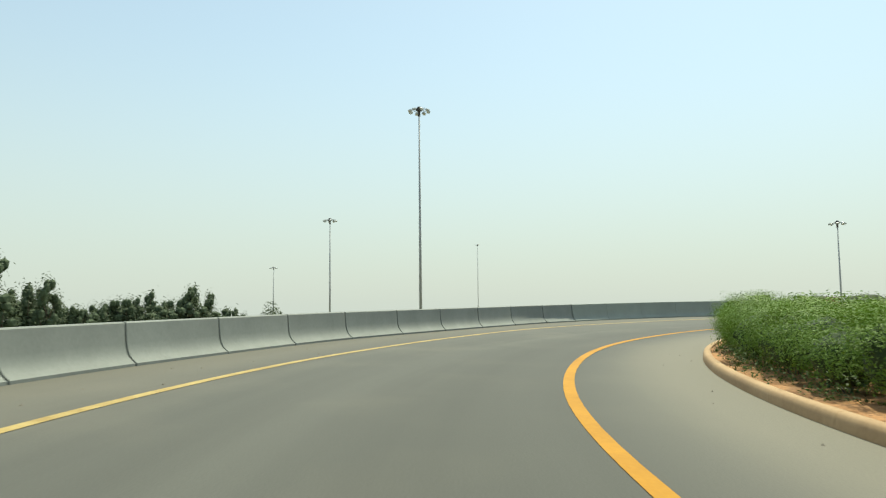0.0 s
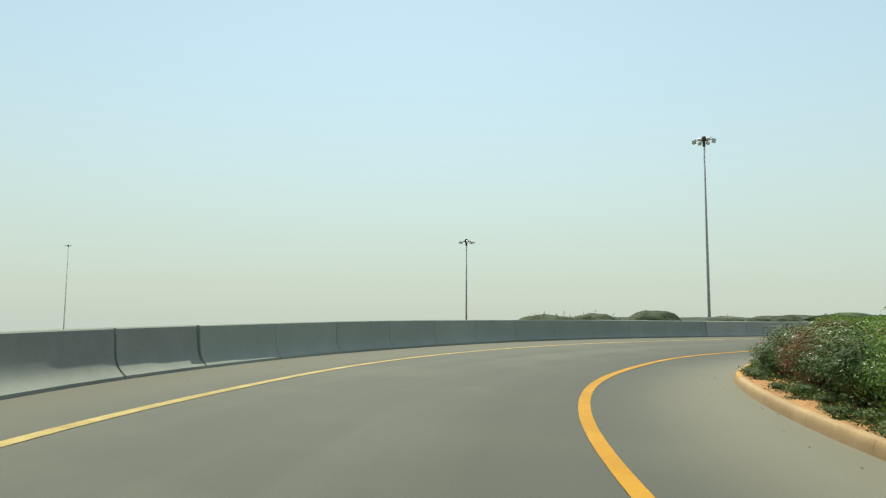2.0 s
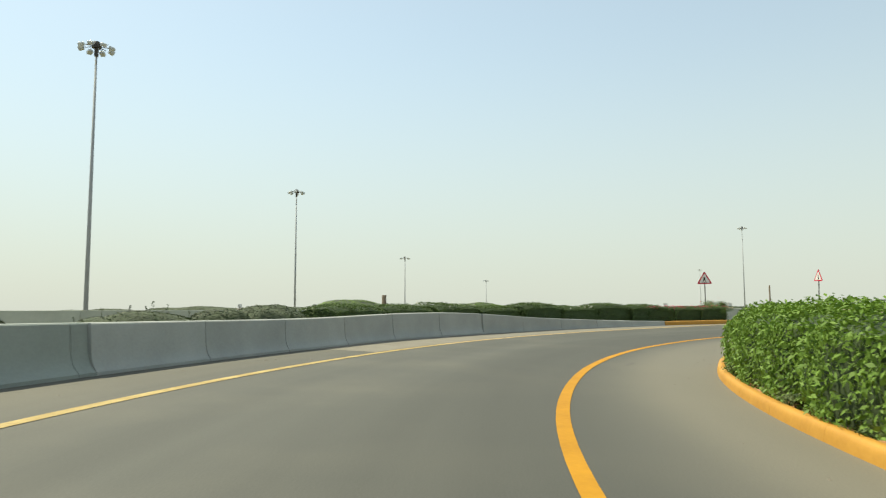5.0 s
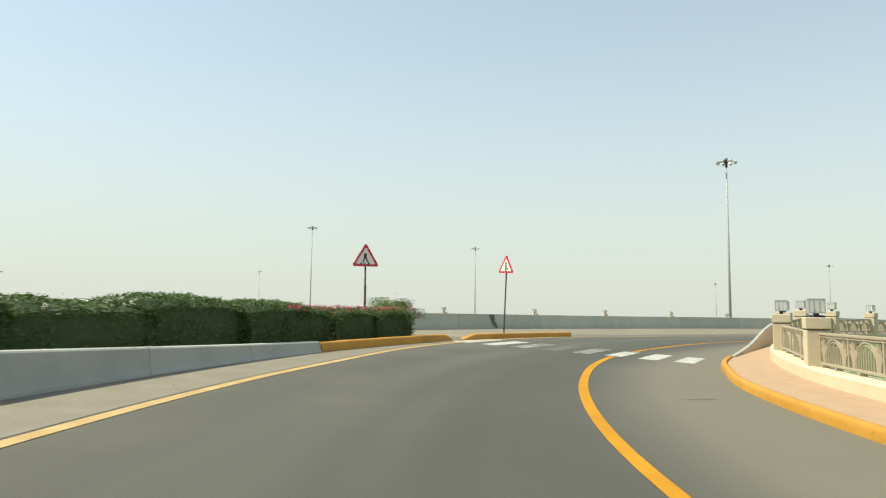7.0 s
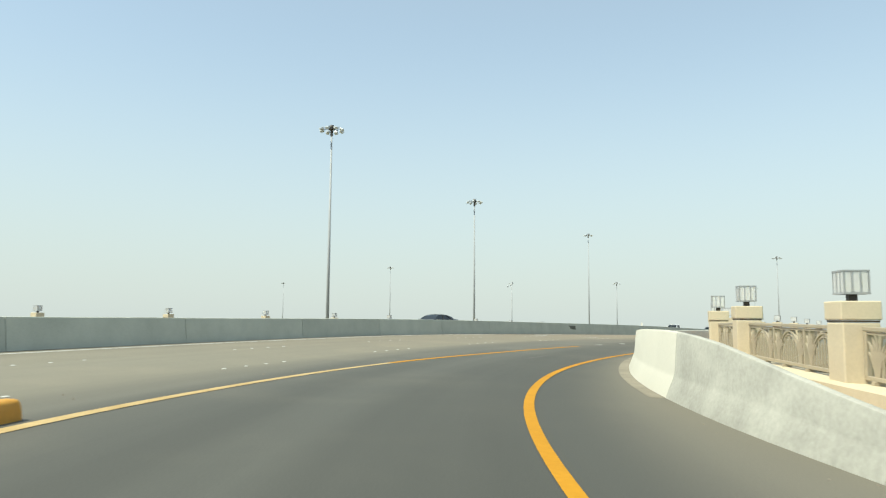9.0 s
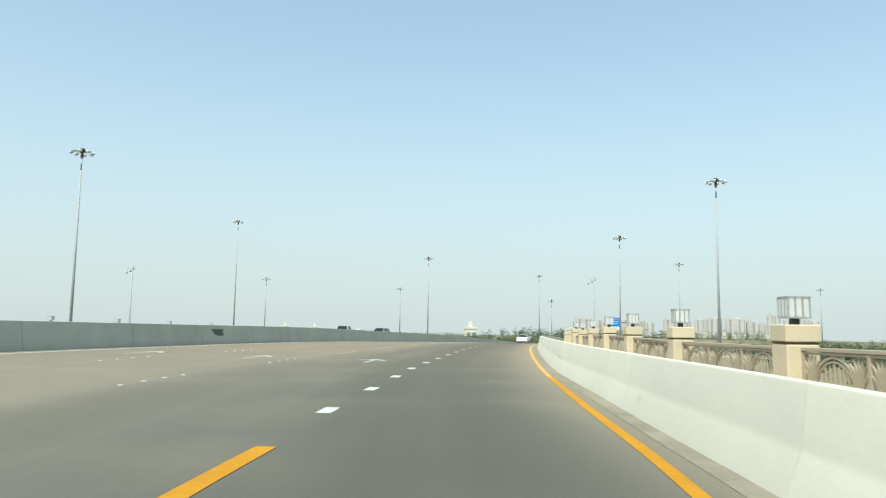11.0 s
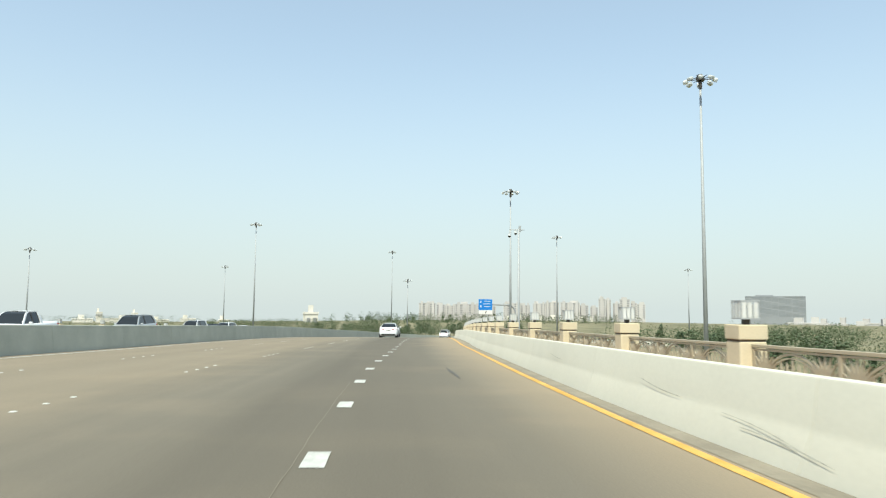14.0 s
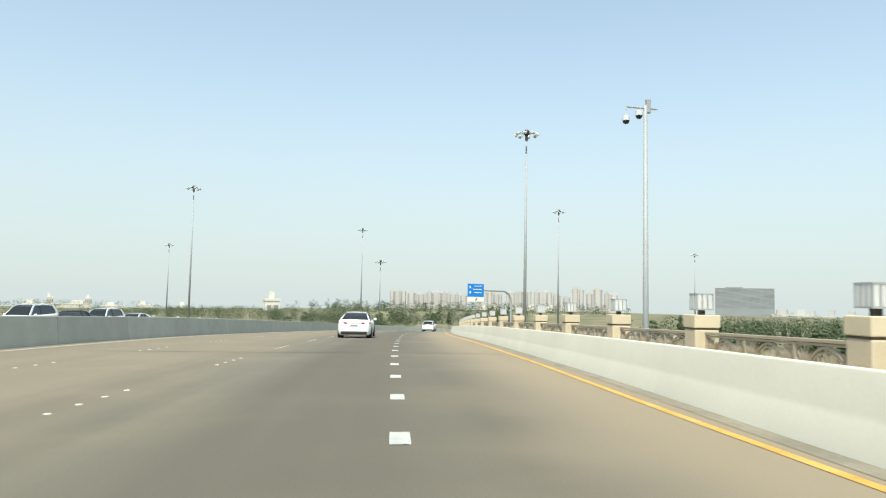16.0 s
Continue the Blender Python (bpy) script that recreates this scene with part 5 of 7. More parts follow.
# direction sign on a curved arm
def arm_sign():
    x, y = 39.8 * K, -227.5 * K
    fx, fy = -0.25, 0.97
    m = empty("direction_sign", Matrix.Translation((x, y, 0)) @ Matrix.Rotation(math.atan2(fy, fx) - math.pi / 2, 4, 'Z'))
    # local x to the drivers' left, y towards the drivers
    bm = bmesh.new()
    pts = [Vector((-8.5, -0.3, -6.8)), Vector((-8.5, -0.3, 0.2))]
    for k in range(1, 8):
        a = k / 7 * math.pi / 2
        pts.append(Vector((-8.5 + 2.2 * (1 - math.cos(a)), -0.3, 0.2 + 1.9 * math.sin(a))))
    pts.append(Vector((0.5, -0.3, 2.2)))
    for p, q in zip(pts, pts[1:]):
        tube(bm, p, q, 0.2, 0.2, 10)
    part("curved_arm", bm, M_STEEL, m, "curved grey steel arm")
    bm = bmesh.new()
    box(bm, (0, 0, 2.1), (3.7, 0.12, 2.6), 0.03)
    part("blue_panel", bm, M_BLUE, m, "blue panel with white bars")
    bm = bmesh.new()
    box(bm, (0, 0, 0.32), (3.7, 0.12, 0.95), 0.03)
    part("white_panel", bm, M_SIGNW, m, "white panel with a dark arrow")
    for cx, cz, w, h in ((-0.5, 2.95, 1.7, 0.13), (-0.3, 2.3, 2.0, 0.13), (-0.45, 1.65, 1.7, 0.13), (1.3, 2.75, 0.3, 0.45), (1.3, 1.7, 0.3, 0.45)):
        bm = bmesh.new()
        box(bm, (cx, 0.07, cz), (w, 0.02, h))
        part("text_bar", bm, M_SIGNW, m)
    bm = bmesh.new()
    box(bm, (0, 0, 0), (0.18, 0.02, 0.6), 0, Matrix.Translation((-0.1, 0.07, 0.32)) @ Matrix.Rotation(-0.7, 4, 'Y'))
    part("arrow", bm, M_INK, m)
    return tagged(m, "blue and white direction sign on a curved arm", "direction sign")


arm_sign()


# ------------------------------------------------------------ plants
def leaf_mesh(name, centres, normals, size, mat, rng, flop=0.5):
    """Many small pointed leaves, each a folded pair of triangles."""
    n = len(centres)
    d = normals + rng.normal(0, flop, (n, 3))
    d /= np.linalg.norm(d, axis=1, keepdims=True) + 1e-9
    r = rng.normal(0, 1, (n, 3))
    t = np.cross(d, r)
    t /= np.linalg.norm(t, axis=1, keepdims=True) + 1e-9
    b = np.cross(d, t)
    ln = size * rng.uniform(0.6, 1.5, (n, 1))
    wd = ln * rng.uniform(0.28, 0.5, (n, 1))
    v = np.stack([centres - t * ln, centres + b * wd + d * ln * 0.15, centres + t * ln, centres - b * wd + d * ln * 0.15], 1).reshape(-1, 3)
    me = bpy.data.meshes.new(name)
    me.vertices.add(4 * n)
    me.vertices.foreach_set("co", v.ravel())
    me.loops.add(4 * n)
    me.loops.foreach_set("vertex_index", np.arange(4 * n))
    me.polygons.add(n)
    me.polygons.foreach_set("loop_start", np.arange(n) * 4)
    me.polygons.foreach_set("loop_total", np.full(n, 4))
    me.materials.append(mat)
    me.update()
    me.validate()
    return me


def lump(bm, c, r, seed, sub=2):
    q = bmesh.ops.create_icosphere(bm, subdivisions=sub, radius=1.0)
    for v in q["verts"]:
        k = 1 + 0.25 * noise.noise(v.co * 2.2 + Vector((seed, seed * 2, 0)))
        v.co = Vector((c[0] + v.co.x * r[0] * k, c[1] + v.co.y * r[1] * k, c[2] + v.co.z * r[2] * k))


def shrub(label, leaf, n, size, w, h, seed, stalks=0, petals=None, n_petals=0, loose=1.0):
    """A rounded bush: a heart painted shade-dark, leaf clumps round it, upright sprigs and flowers."""
    rng = np.random.default_rng(seed)
    s = empty("shrub")
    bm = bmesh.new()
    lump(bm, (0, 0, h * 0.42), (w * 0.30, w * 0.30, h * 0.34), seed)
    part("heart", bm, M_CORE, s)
    k = 40
    cl = rng.normal(0, 1, (k, 3))
    cl /= np.linalg.norm(cl, axis=1, keepdims=True)
    cl[:, 2] = np.where(np.arange(k) % 3 == 0, -np.abs(cl[:, 2]) * 0.8, np.abs(cl[:, 2]) * 1.05)
    cc = cl * np.array([w / 2 * 0.86, w / 2 * 0.86, h * 0.46]) * rng.uniform(0.75, 1.06, (k, 1)) + np.array([0, 0, h * 0.48])
    pick = rng.integers(0, k, n)
    off = np.clip(rng.normal(0, 1, (n, 3)), -1.5, 1.5) * np.array([w, w, h]) * 0.09 * loose
    c = cc[pick] + off
    if stalks:
        st = rng.integers(0, k, stalks)
        m2 = 14
        base = cc[st]
        up = rng.uniform(0.12, 0.30, (stalks, 1, 1)) * np.linspace(0.2, 1, m2)[None, :, None] * np.array([0, 0, 1.0]) * h * 0.8
        sway = rng.normal(0, 0.05, (stalks, 1, 3)) * np.linspace(0, 1, m2)[None, :, None]
        c = np.concatenate([c, (base[:, None, :] + up + sway + rng.normal(0, 0.012, (stalks, m2, 3))).reshape(-1, 3)])
    c[:, 2] = np.maximum(c[:, 2], 0.03)
    nn = c - np.array([0, 0, h * 0.4])
    nn = nn / (np.linalg.norm(nn, axis=1, keepdims=True) + 1e-6) + np.array([0, 0, 0.5])
    share("leaves", leaf_mesh("leaves", c, nn, size, leaf, rng, 0.38), s)
    if petals:
        pk = rng.integers(0, k, n_petals)
        g = cc[pk] + rng.normal(0, 1, (n_petals, 3)) * np.array([w, w, h]) * 0.07
        g = g[None] + rng.normal(0, 0.02, (5, n_petals, 3))
        g[..., 2] += h * 0.1
        fl = share("blossom", leaf_mesh("blossom", g.reshape(-1, 3), np.tile([0, 0, 1.0], (n_petals * 5, 1)), max(0.02, size * 1.2), petals, rng), s)
        fl["kind"] = "stuff"
    bm = bmesh.new()
    for i in range(5):
        a = i * 1.26
        tube(bm, (0.04 * math.cos(a), 0.04 * math.sin(a), -0.1), (w * 0.25 * math.cos(a), w * 0.25 * math.sin(a), h * 0.5), 0.016, 0.008, 5)
    part("stem", bm, M_BARK, s)
    return tagged(s, label, "shrub")


def hedge_block(label, leaf, length, depth, h, n, size, seed, petals=None, n_petals=0):
    """A length of clipped hedge: a heart painted shade-dark and a dense coat of leaves on its sides and top."""
    rng = np.random.default_rng(seed)
    s = empty("hedge")
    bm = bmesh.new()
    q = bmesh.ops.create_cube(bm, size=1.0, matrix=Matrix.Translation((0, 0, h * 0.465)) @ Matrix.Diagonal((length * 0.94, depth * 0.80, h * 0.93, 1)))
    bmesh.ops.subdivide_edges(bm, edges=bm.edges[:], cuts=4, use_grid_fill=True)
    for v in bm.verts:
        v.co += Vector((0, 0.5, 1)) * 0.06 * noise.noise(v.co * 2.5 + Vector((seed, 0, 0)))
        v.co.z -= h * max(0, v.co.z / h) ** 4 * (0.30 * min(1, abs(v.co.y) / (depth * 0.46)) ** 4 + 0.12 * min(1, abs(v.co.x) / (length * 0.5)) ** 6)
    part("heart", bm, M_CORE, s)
    u = rng.uniform(0, 1, (n, 3))
    which = rng.choice(4, n, p=[0.33, 0.10, 0.37, 0.20])
    c = np.empty((n, 3))
    nn = np.zeros((n, 3))
    x = (u[:, 0] - 0.5) * length * 1.02
    for k in range(4):
        i = which == k
        if k < 2:
            sg = 1 if k == 0 else -1
            c[i] = np.stack([x[i], np.full(i.sum(), sg * depth * 0.46), u[i, 2] * h], 1)
            nn[i] = (0, sg, 0.4)
        elif k == 2:
            c[i] = np.stack([x[i], (u[i, 1] - 0.5) * depth * 0.96, np.full(i.sum(), h)], 1)
            nn[i] = (0, 0, 1)
        else:
            sg = np.sign(u[i, 2] - 0.5)
            c[i] = np.stack([sg * length * 0.5, (u[i, 1] - 0.5) * depth * 0.96, u[i, 0] * h], 1)
            nn[i] = np.stack([sg, 0 * sg, 0.3 + 0 * sg], 1)
    wave = np.array([noise.noise(Vector((a * 1.7 + seed, b * 1.7, d * 1.7))) + 1.4 * noise.noise(Vector((a * 0.6 + seed, b * 0.6 + 5, d * 0.6))) for a, b, d in c])
    # shoulders rounded by the shears
    high = np.clip(c[:, 2] / h, 0, 1) ** 4
    edge = np.clip(np.abs(c[:, 1]) / (depth * 0.5), 0, 1) ** 4 * high
    c[:, 2] -= 0.26 * h * edge + 0.12 * h * high * np.clip(np.abs(c[:, 0]) / (length * 0.5), 0, 1) ** 6
    c[:, 1] *= 1 - 0.10 * edge
    c += nn * (wave[:, None] * 0.09 - 0.02 + rng.normal(0, 0.03, (n, 1)))
    share("leaves", leaf_mesh("leaves", c, nn, size, leaf, rng, 0.55), s)
    if petals:
        g = np.stack([(rng.uniform(0, 1, n_petals) - 0.5) * length, (rng.uniform(0, 1, n_petals) - 0.5) * depth, (1.04 - 0.22 * rng.uniform(0, 1, n_petals)**2) * h], 1)
        g[:, 1] = np.where(rng.uniform(0, 1, n_petals) < 0.5, g[:, 1], np.sign(g[:, 1]) * depth * 0.49)
        g = (g[None] + rng.normal(0, 0.025, (6, n_petals, 3))).reshape(-1, 3)
        fl = share("blossom", leaf_mesh("blossom", g, np.tile([0, 0, 1.0], (len(g), 1)), size * 0.9, petals, rng), s)
        fl["kind"] = "stuff"
    return tagged(s, label, "hedge")


rnd = random.Random(7)
GREEN = [shrub("leafy bright green shrub in the roadside bed", M_LEAF, 7200, 0.02, 1.7, 1.25, 11 + i, stalks=(46, 10, 30)[i], loose=0.95) for i in range(3)]
GREEN_BACK = [shrub("leafy bright green shrub deep in the roadside bed", M_LEAF, 2000, 0.036, 1.8, 1.25, 17, stalks=8, loose=0.95)]
DARKG = [shrub("dark green shrub with small white flowers in the bed", M_LEAF_D, 5000, 0.02, 1.3, 0.95, 21, petals=M_PETAL_W, n_petals=16)]
REDS = [shrub("shrub with reddish brown new leaves in the bed", M_LEAF_R, 5000, 0.018, 1.2, 0.95, 31)]
ROSE = [shrub("low grey-green rose bush with a few red flowers", M_LEAF_G, 3800, 0.0145, 0.95, 0.66, 41, petals=M_PETAL_R, n_petals=6, loose=1.1),
        shrub("low rose bush with white flowers in the bed", M_LEAF_G, 3900, 0.0145, 0.95, 0.70, 43, petals=M_PETAL_W, n_petals=8, loose=1.1)]
TUFT = [shrub("low tuft of fine grass by the kerb", M_LEAF_G, 650, 0.018, 0.6, 0.2, 51, stalks=8)]
placed = set()


def plant(src, s, back, size=1.0, up=0.14, left=False, sq=1.0):
    lat = (LEFT_WALL(s) + back) if left else (RIGHT_KERB(s) - back)
    m = frame_at(s, lat, up, rnd.uniform(0, 6.28))
    ob = src if src.name not in placed else copy_thing(src, m)
    placed.add(src.name)
    ob.matrix_world = m
    ob.scale = (size, size, size * sq)
    return ob


# tall green planting at the start of the bend
s = 1.0
while s < 28.5:
    plant(rnd.choice(GREEN), s, (0.98 if s < 17 else 0.8) + rnd.uniform(-0.06, 0.12), rnd.uniform(0.76, 0.92), sq=rnd.uniform(0.97, 1.08) if s < 15 else rnd.uniform(1.08, 1.26))
    plant(GREEN_BACK[0], s + 0.5, 2.1 + rnd.uniform(-0.2, 0.2), rnd.uniform(0.8, 0.93))
    if round(s / 1.15) % 2:
        plant(GREEN_BACK[0], s + 0.2, 3.4 + rnd.uniform(-0.2, 0.2), rnd.uniform(0.8, 0.92))
    s += 1.15
# mixed shrubs
s = 29.0
while s < 38.0:
    plant(rnd.choice(DARKG), s, 1.15 + rnd.uniform(-0.1, 0.25), rnd.uniform(0.95, 1.18))
    if rnd.random() < 0.55:
        plant(rnd.choice(REDS), s + 0.6, 1.7 + rnd.uniform(-0.1, 0.2), rnd.uniform(0.95, 1.25))
    plant(rnd.choice(GREEN + DARKG), s + 0.3, 2.7, rnd.uniform(0.8, 0.95))
    s += 1.2
# roses in front of a clipped hedge
for s in (38.2, 39.9, 41.4, 42.8, 44.3, 45.7):
    plant(ROSE[int(s) % 2], s, 2.0 + rnd.uniform(-0.15, 0.25), rnd.uniform(0.95, 1.2))
    plant(ROSE[int(s + 1) % 2], s + 0.5, 3.2 + rnd.uniform(-0.15, 0.25), rnd.uniform(0.95, 1.2))
s = 36.5
while s < 45.6:
    plant(rnd.choice(ROSE), s, 0.85 + rnd.uniform(-0.1, 0.3), rnd.uniform(0.8, 1.15))
    if rnd.random() < 0.4:
        plant(rnd.choice(REDS), s + 0.5, 1.5, rnd.uniform(0.55, 0.75))
    s += 1.25
for k in range(40):
    plant(TUFT[0], rnd.uniform(26, 64), rnd.uniform(0.3, 0.7), rnd.uniform(0.6, 1.3))

HEDGE = [hedge_block("clipped bright green hedge behind the rose bed", M_LEAF, 3.0, 1.5, 1.22, 13000, 0.026, 61),
         hedge_block("clipped bright green hedge behind the rose bed", M_LEAF, 3.0, 1.5, 1.16, 13000, 0.026, 62)]


def run_hedge(src, s, lat, up=0.1, size=(1, 1, 1)):
    m = frame_at(s, lat, up)
    ob = src if src.name not in placed else copy_thing(src, m)
    placed.add(src.name)
    ob.matrix_world = m
    ob.scale = size
    return ob


HEDGE_BACK = hedge_block("clipped bright green hedge deep in the bed", M_LEAF, 3.0, 1.7, 1.24, 4300, 0.044, 63)
s = 47.7
while s < 64:
    run_hedge(HEDGE[int(s) % 2] if s < 53 else HEDGE_BACK, s, RIGHT_KERB(s) - 1.05 - rnd.uniform(0, 0.16), size=(0.92, 1, rnd.uniform(0.98, 1.10)))
    s += 2.2
for k in range(4):
    s = 49.4 + 2.0 * k
    run_hedge(HEDGE[k % 2] if k == 0 else HEDGE_BACK, s, RIGHT_KERB(s) - 2.75, size=(0.84, 1.1, rnd.uniform(0.97, 1.05)))
    run_hedge(HEDGE[(k + 1) % 2] if k == 0 else HEDGE_BACK, s - 0.2, RIGHT_KERB(s) - 4.3, size=(0.84, 1.1, rnd.uniform(0.97, 1.05)))
    run_hedge(HEDGE_BACK, s - 0.1, RIGHT_KERB(s) - 6.0, size=(0.84, 1.1, rnd.uniform(0.97, 1.05)))
# bright bushes before the footway
for s, back, z in ((74.6, 1.35, 0.95), (74.3, 0.95, 1.0), (75.3, 0.86, 1.12), (76.4, 0.82, 1.15), (77.4, 0.84, 1.12), (75.7, 1.75, 1.12), (76.8, 1.9, 1.15), (74.4, 3.2, 0.95)):
    plant(GREEN[1], s, back, z * 0.92, sq=1.05)
for s in (73.0, 74.0, 75.2, 76.3):
    plant(TUFT[0], s, 0.42, 1.2)

# hedge behind the tapering barrier, with flowers near its end
DHEDGE = [hedge_block("dark clipped hedge behind the concrete barrier", M_LEAF_D, 3.0, 1.6, 1.35, 8600, 0.034, 71),
          hedge_block("dark clipped hedge with a few white flowers", M_LEAF_D, 3.0, 1.6, 1.35, 8200, 0.034, 72, petals=M_PETAL_W, n_petals=25)]
PHEDGE = hedge_block("hedge topped with crimson pink flowers near the crossing", M_LEAF_D, 2.4, 1.5, 1.15, 9500, 0.03, 73, petals=M_PETAL_P, n_petals=75)
s = 67.6
i = 0
while s < 87:
    run_hedge(DHEDGE[1 if i % 3 == 2 else 0], s, LEFT_WALL(s) + 1.35 + rnd.uniform(-0.12, 0.12), size=(1.16, rnd.uniform(0.92, 1.08), 0.74 + 0.05 * math.sin(s * 1.3)))
    s += 2.75
    i += 1
for s in (87.6, 89.8, 91.8):
    run_hedge(PHEDGE, s, LEFT_WALL(s) + 1.15, size=(1, 1, 0.77))
end_bush = shrub("rounded bush with pink and red flowers at the hedge's end", M_LEAF_E, 17000, 0.026, 2.35, 1.42, 81, petals=M_PETAL_R, n_petals=24, loose=0.85)
end_bush.matrix_world = frame_at(92.7, LEFT_WALL(92.7) + 1.2, 0.08)
end_bush.scale = (0.9, 0.9, 0.88)


# reddish shrubs at the front of the mixed bed
for s, back, turn, size in ((32.4, 1.0, 0.4, 0.92), (33.9, 1.15, 2.1, 1.0), (35.2, 1.3, 4.0, 0.9)):
    red = copy_thing(REDS[0], frame_at(s, RIGHT_KERB(s) - back, 0.14, turn))
    red.scale = (size, size, size * 1.05)


# rounded shrub mounds beyond the outer barrier
def mound(label, length, depth, h, n, seed, leaf, size=0.04, stalks=0):
    """A close-clipped dome of foliage: a solid heart, a thin coat of leaves and a few long shoots on top."""
    rng = np.random.default_rng(seed)
    s = empty("shrub_mound")

    def dome(d):
        k = 1 + 0.10 * noise.noise(Vector(d) * 2.2 + Vector((seed, seed * 2, 0)))
        return Vector((d[0] * k * length / 2, d[1] * k * depth / 2, math.copysign(abs(d[2]) ** 0.62, d[2]) * k * h))
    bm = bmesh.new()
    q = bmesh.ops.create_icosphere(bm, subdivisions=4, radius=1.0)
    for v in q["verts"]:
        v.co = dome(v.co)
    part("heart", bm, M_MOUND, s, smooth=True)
    d = rng.normal(0, 1, (n, 3))
    d /= np.linalg.norm(d, axis=1, keepdims=True)
    d[:, 2] = np.abs(d[:, 2])
    c = np.array([dome(q) for q in d]) * rng.uniform(0.985, 1.01, (n, 1))
    nn = d + np.array([0, 0, 0.3])
    if stalks:
        foot = c[rng.integers(0, n, stalks)]
        rise = np.linspace(0, 1, 9)[None, :, None] * rng.uniform(0.06, 0.24, (stalks, 1, 1)) * np.array([0, 0, 1.0])
        c = np.concatenate([c, (foot[:, None, :] + rise + rng.normal(0, 0.012, (stalks, 9, 3))).reshape(-1, 3)])
        nn = np.concatenate([nn, rng.normal(0, 1, (stalks * 9, 3))])
    share("leaves", leaf_mesh("leaves", c, nn, size, leaf, rng, 0.4), s)
    return tagged(s, label, "shrub")


for s, back, ln, dp, h, stalks in ((49.3, 1.75, 5.0, 2.4, 1.13, 60), (52.0, 1.75, 4.0, 2.4, 1.17, 50), (55.75, 1.75, 4.4, 2.4, 1.37, 0), (60.4, 1.75, 4.2, 2.2, 0.96, 30),
                                   (62.6, 1.75, 1.9, 1.8, 0.98, 12), (64.5, 1.85, 3.0, 2.2, 1.10, 0), (70.0, 3.2, 5.4, 3.0, 1.32, 0), (77.5, 3.2, 6.0, 2.8, 1.22, 0)):
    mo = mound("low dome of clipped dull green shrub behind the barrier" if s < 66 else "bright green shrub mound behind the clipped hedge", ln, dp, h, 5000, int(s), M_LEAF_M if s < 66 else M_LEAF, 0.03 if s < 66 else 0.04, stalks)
    mo.matrix_world = frame_at(s, LEFT_WALL(s) + back, 0.0)
for x, y in ((96.0, 61.1),):
    bm = bmesh.new()
    tube(bm, (0, 0, -1.0), (0, 0, 3.0), 0.24, 0.22, 10)
    pst = part("marker_post", bm, M_BARK, None, smooth=True)
    pst.location = (x * K, y * K, 0.0)
    tagged(pst, "short brown stump of a post above the hedge", "post")


bm = bmesh.new()
tube(bm, (0, 0, -6.5), (0, 0, 4.7), 0.12, 0.10, 10)
far_post = part("post", bm, M_BARK, None, smooth=True)
far_post.location = Vector((place(117.9, 47.3).x, place(117.9, 47.3).y, 0.0))
tagged(far_post, "thin dark post standing beyond the opposite carriageway", "post")

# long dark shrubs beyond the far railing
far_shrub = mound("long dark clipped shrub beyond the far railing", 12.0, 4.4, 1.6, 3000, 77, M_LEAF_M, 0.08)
for k in range(9):
    s = 118 - 9.0 * k
    hx, hy = heading(112)
    m = Matrix.Translation(median_point(s, 20.5, -0.3)) @ Matrix.Rotation(math.atan2(hy, hx), 4, 'Z')
    ob = far_shrub if k == 0 else copy_thing(far_shrub, m)
    ob.matrix_world = m
    ob.scale = (1, 1, 0.62 if k == 0 else 0.9 + 0.08 * math.sin(2.1 * k))


# ground cover at the front of the bed
def ground_cover(label, s0, s1, near, far, n, size, h, leaf, seed):
    rng = np.random.default_rng(seed)
    k = int((s1 - s0) * 5)
    ts, tb = rng.uniform(s0, s1, k), rng.uniform(near, far, k)
    th = h * rng.uniform(0.35, 1.0, k)
    base = np.array([place(a, RIGHT_KERB(a) - b, 0.13) for a, b in zip(ts, tb)])
    pick = rng.integers(0, k, n)
    c = base[pick] + np.clip(rng.normal(0, 0.1, (n, 3)), -0.17, 0.17) * np.array([1, 1, 0.0])
    c[:, 2] += rng.uniform(0, 1, n) ** 1.5 * th[pick]
    ob = share("ground_cover", leaf_mesh("ground_cover", c, np.tile([0, 0, 0.8], (n, 1)), size, leaf, rng, 0.7), None)
    return tagged(ob, label, "ground cover", kind="stuff")


ground_cover("low dark green plants along the kerb", -3, 29, 0.3, 0.9, 8000, 0.026, 0.42, M_LEAF_D, 401)
ground_cover("short green grass and creepers along the kerb", 28.5, 40, 0.3, 1.5, 5500, 0.024, 0.2, M_LEAF_D, 402)
ground_cover("sparse dry creepers among the roses", 38, 48, 0.3, 3.0, 9000, 0.022, 0.16, M_LEAF_G, 403)
ground_cover("low green plants at the kerb before the footway", 73.2, 77.6, 0.22, 0.55, 4500, 0.022, 0.22, M_LEAF_D, 405)
ground_cover("low creeping plants at the foot of the hedge", 47, 66, 0.25, 0.7, 5000, 0.024, 0.16, M_LEAF_D, 404)


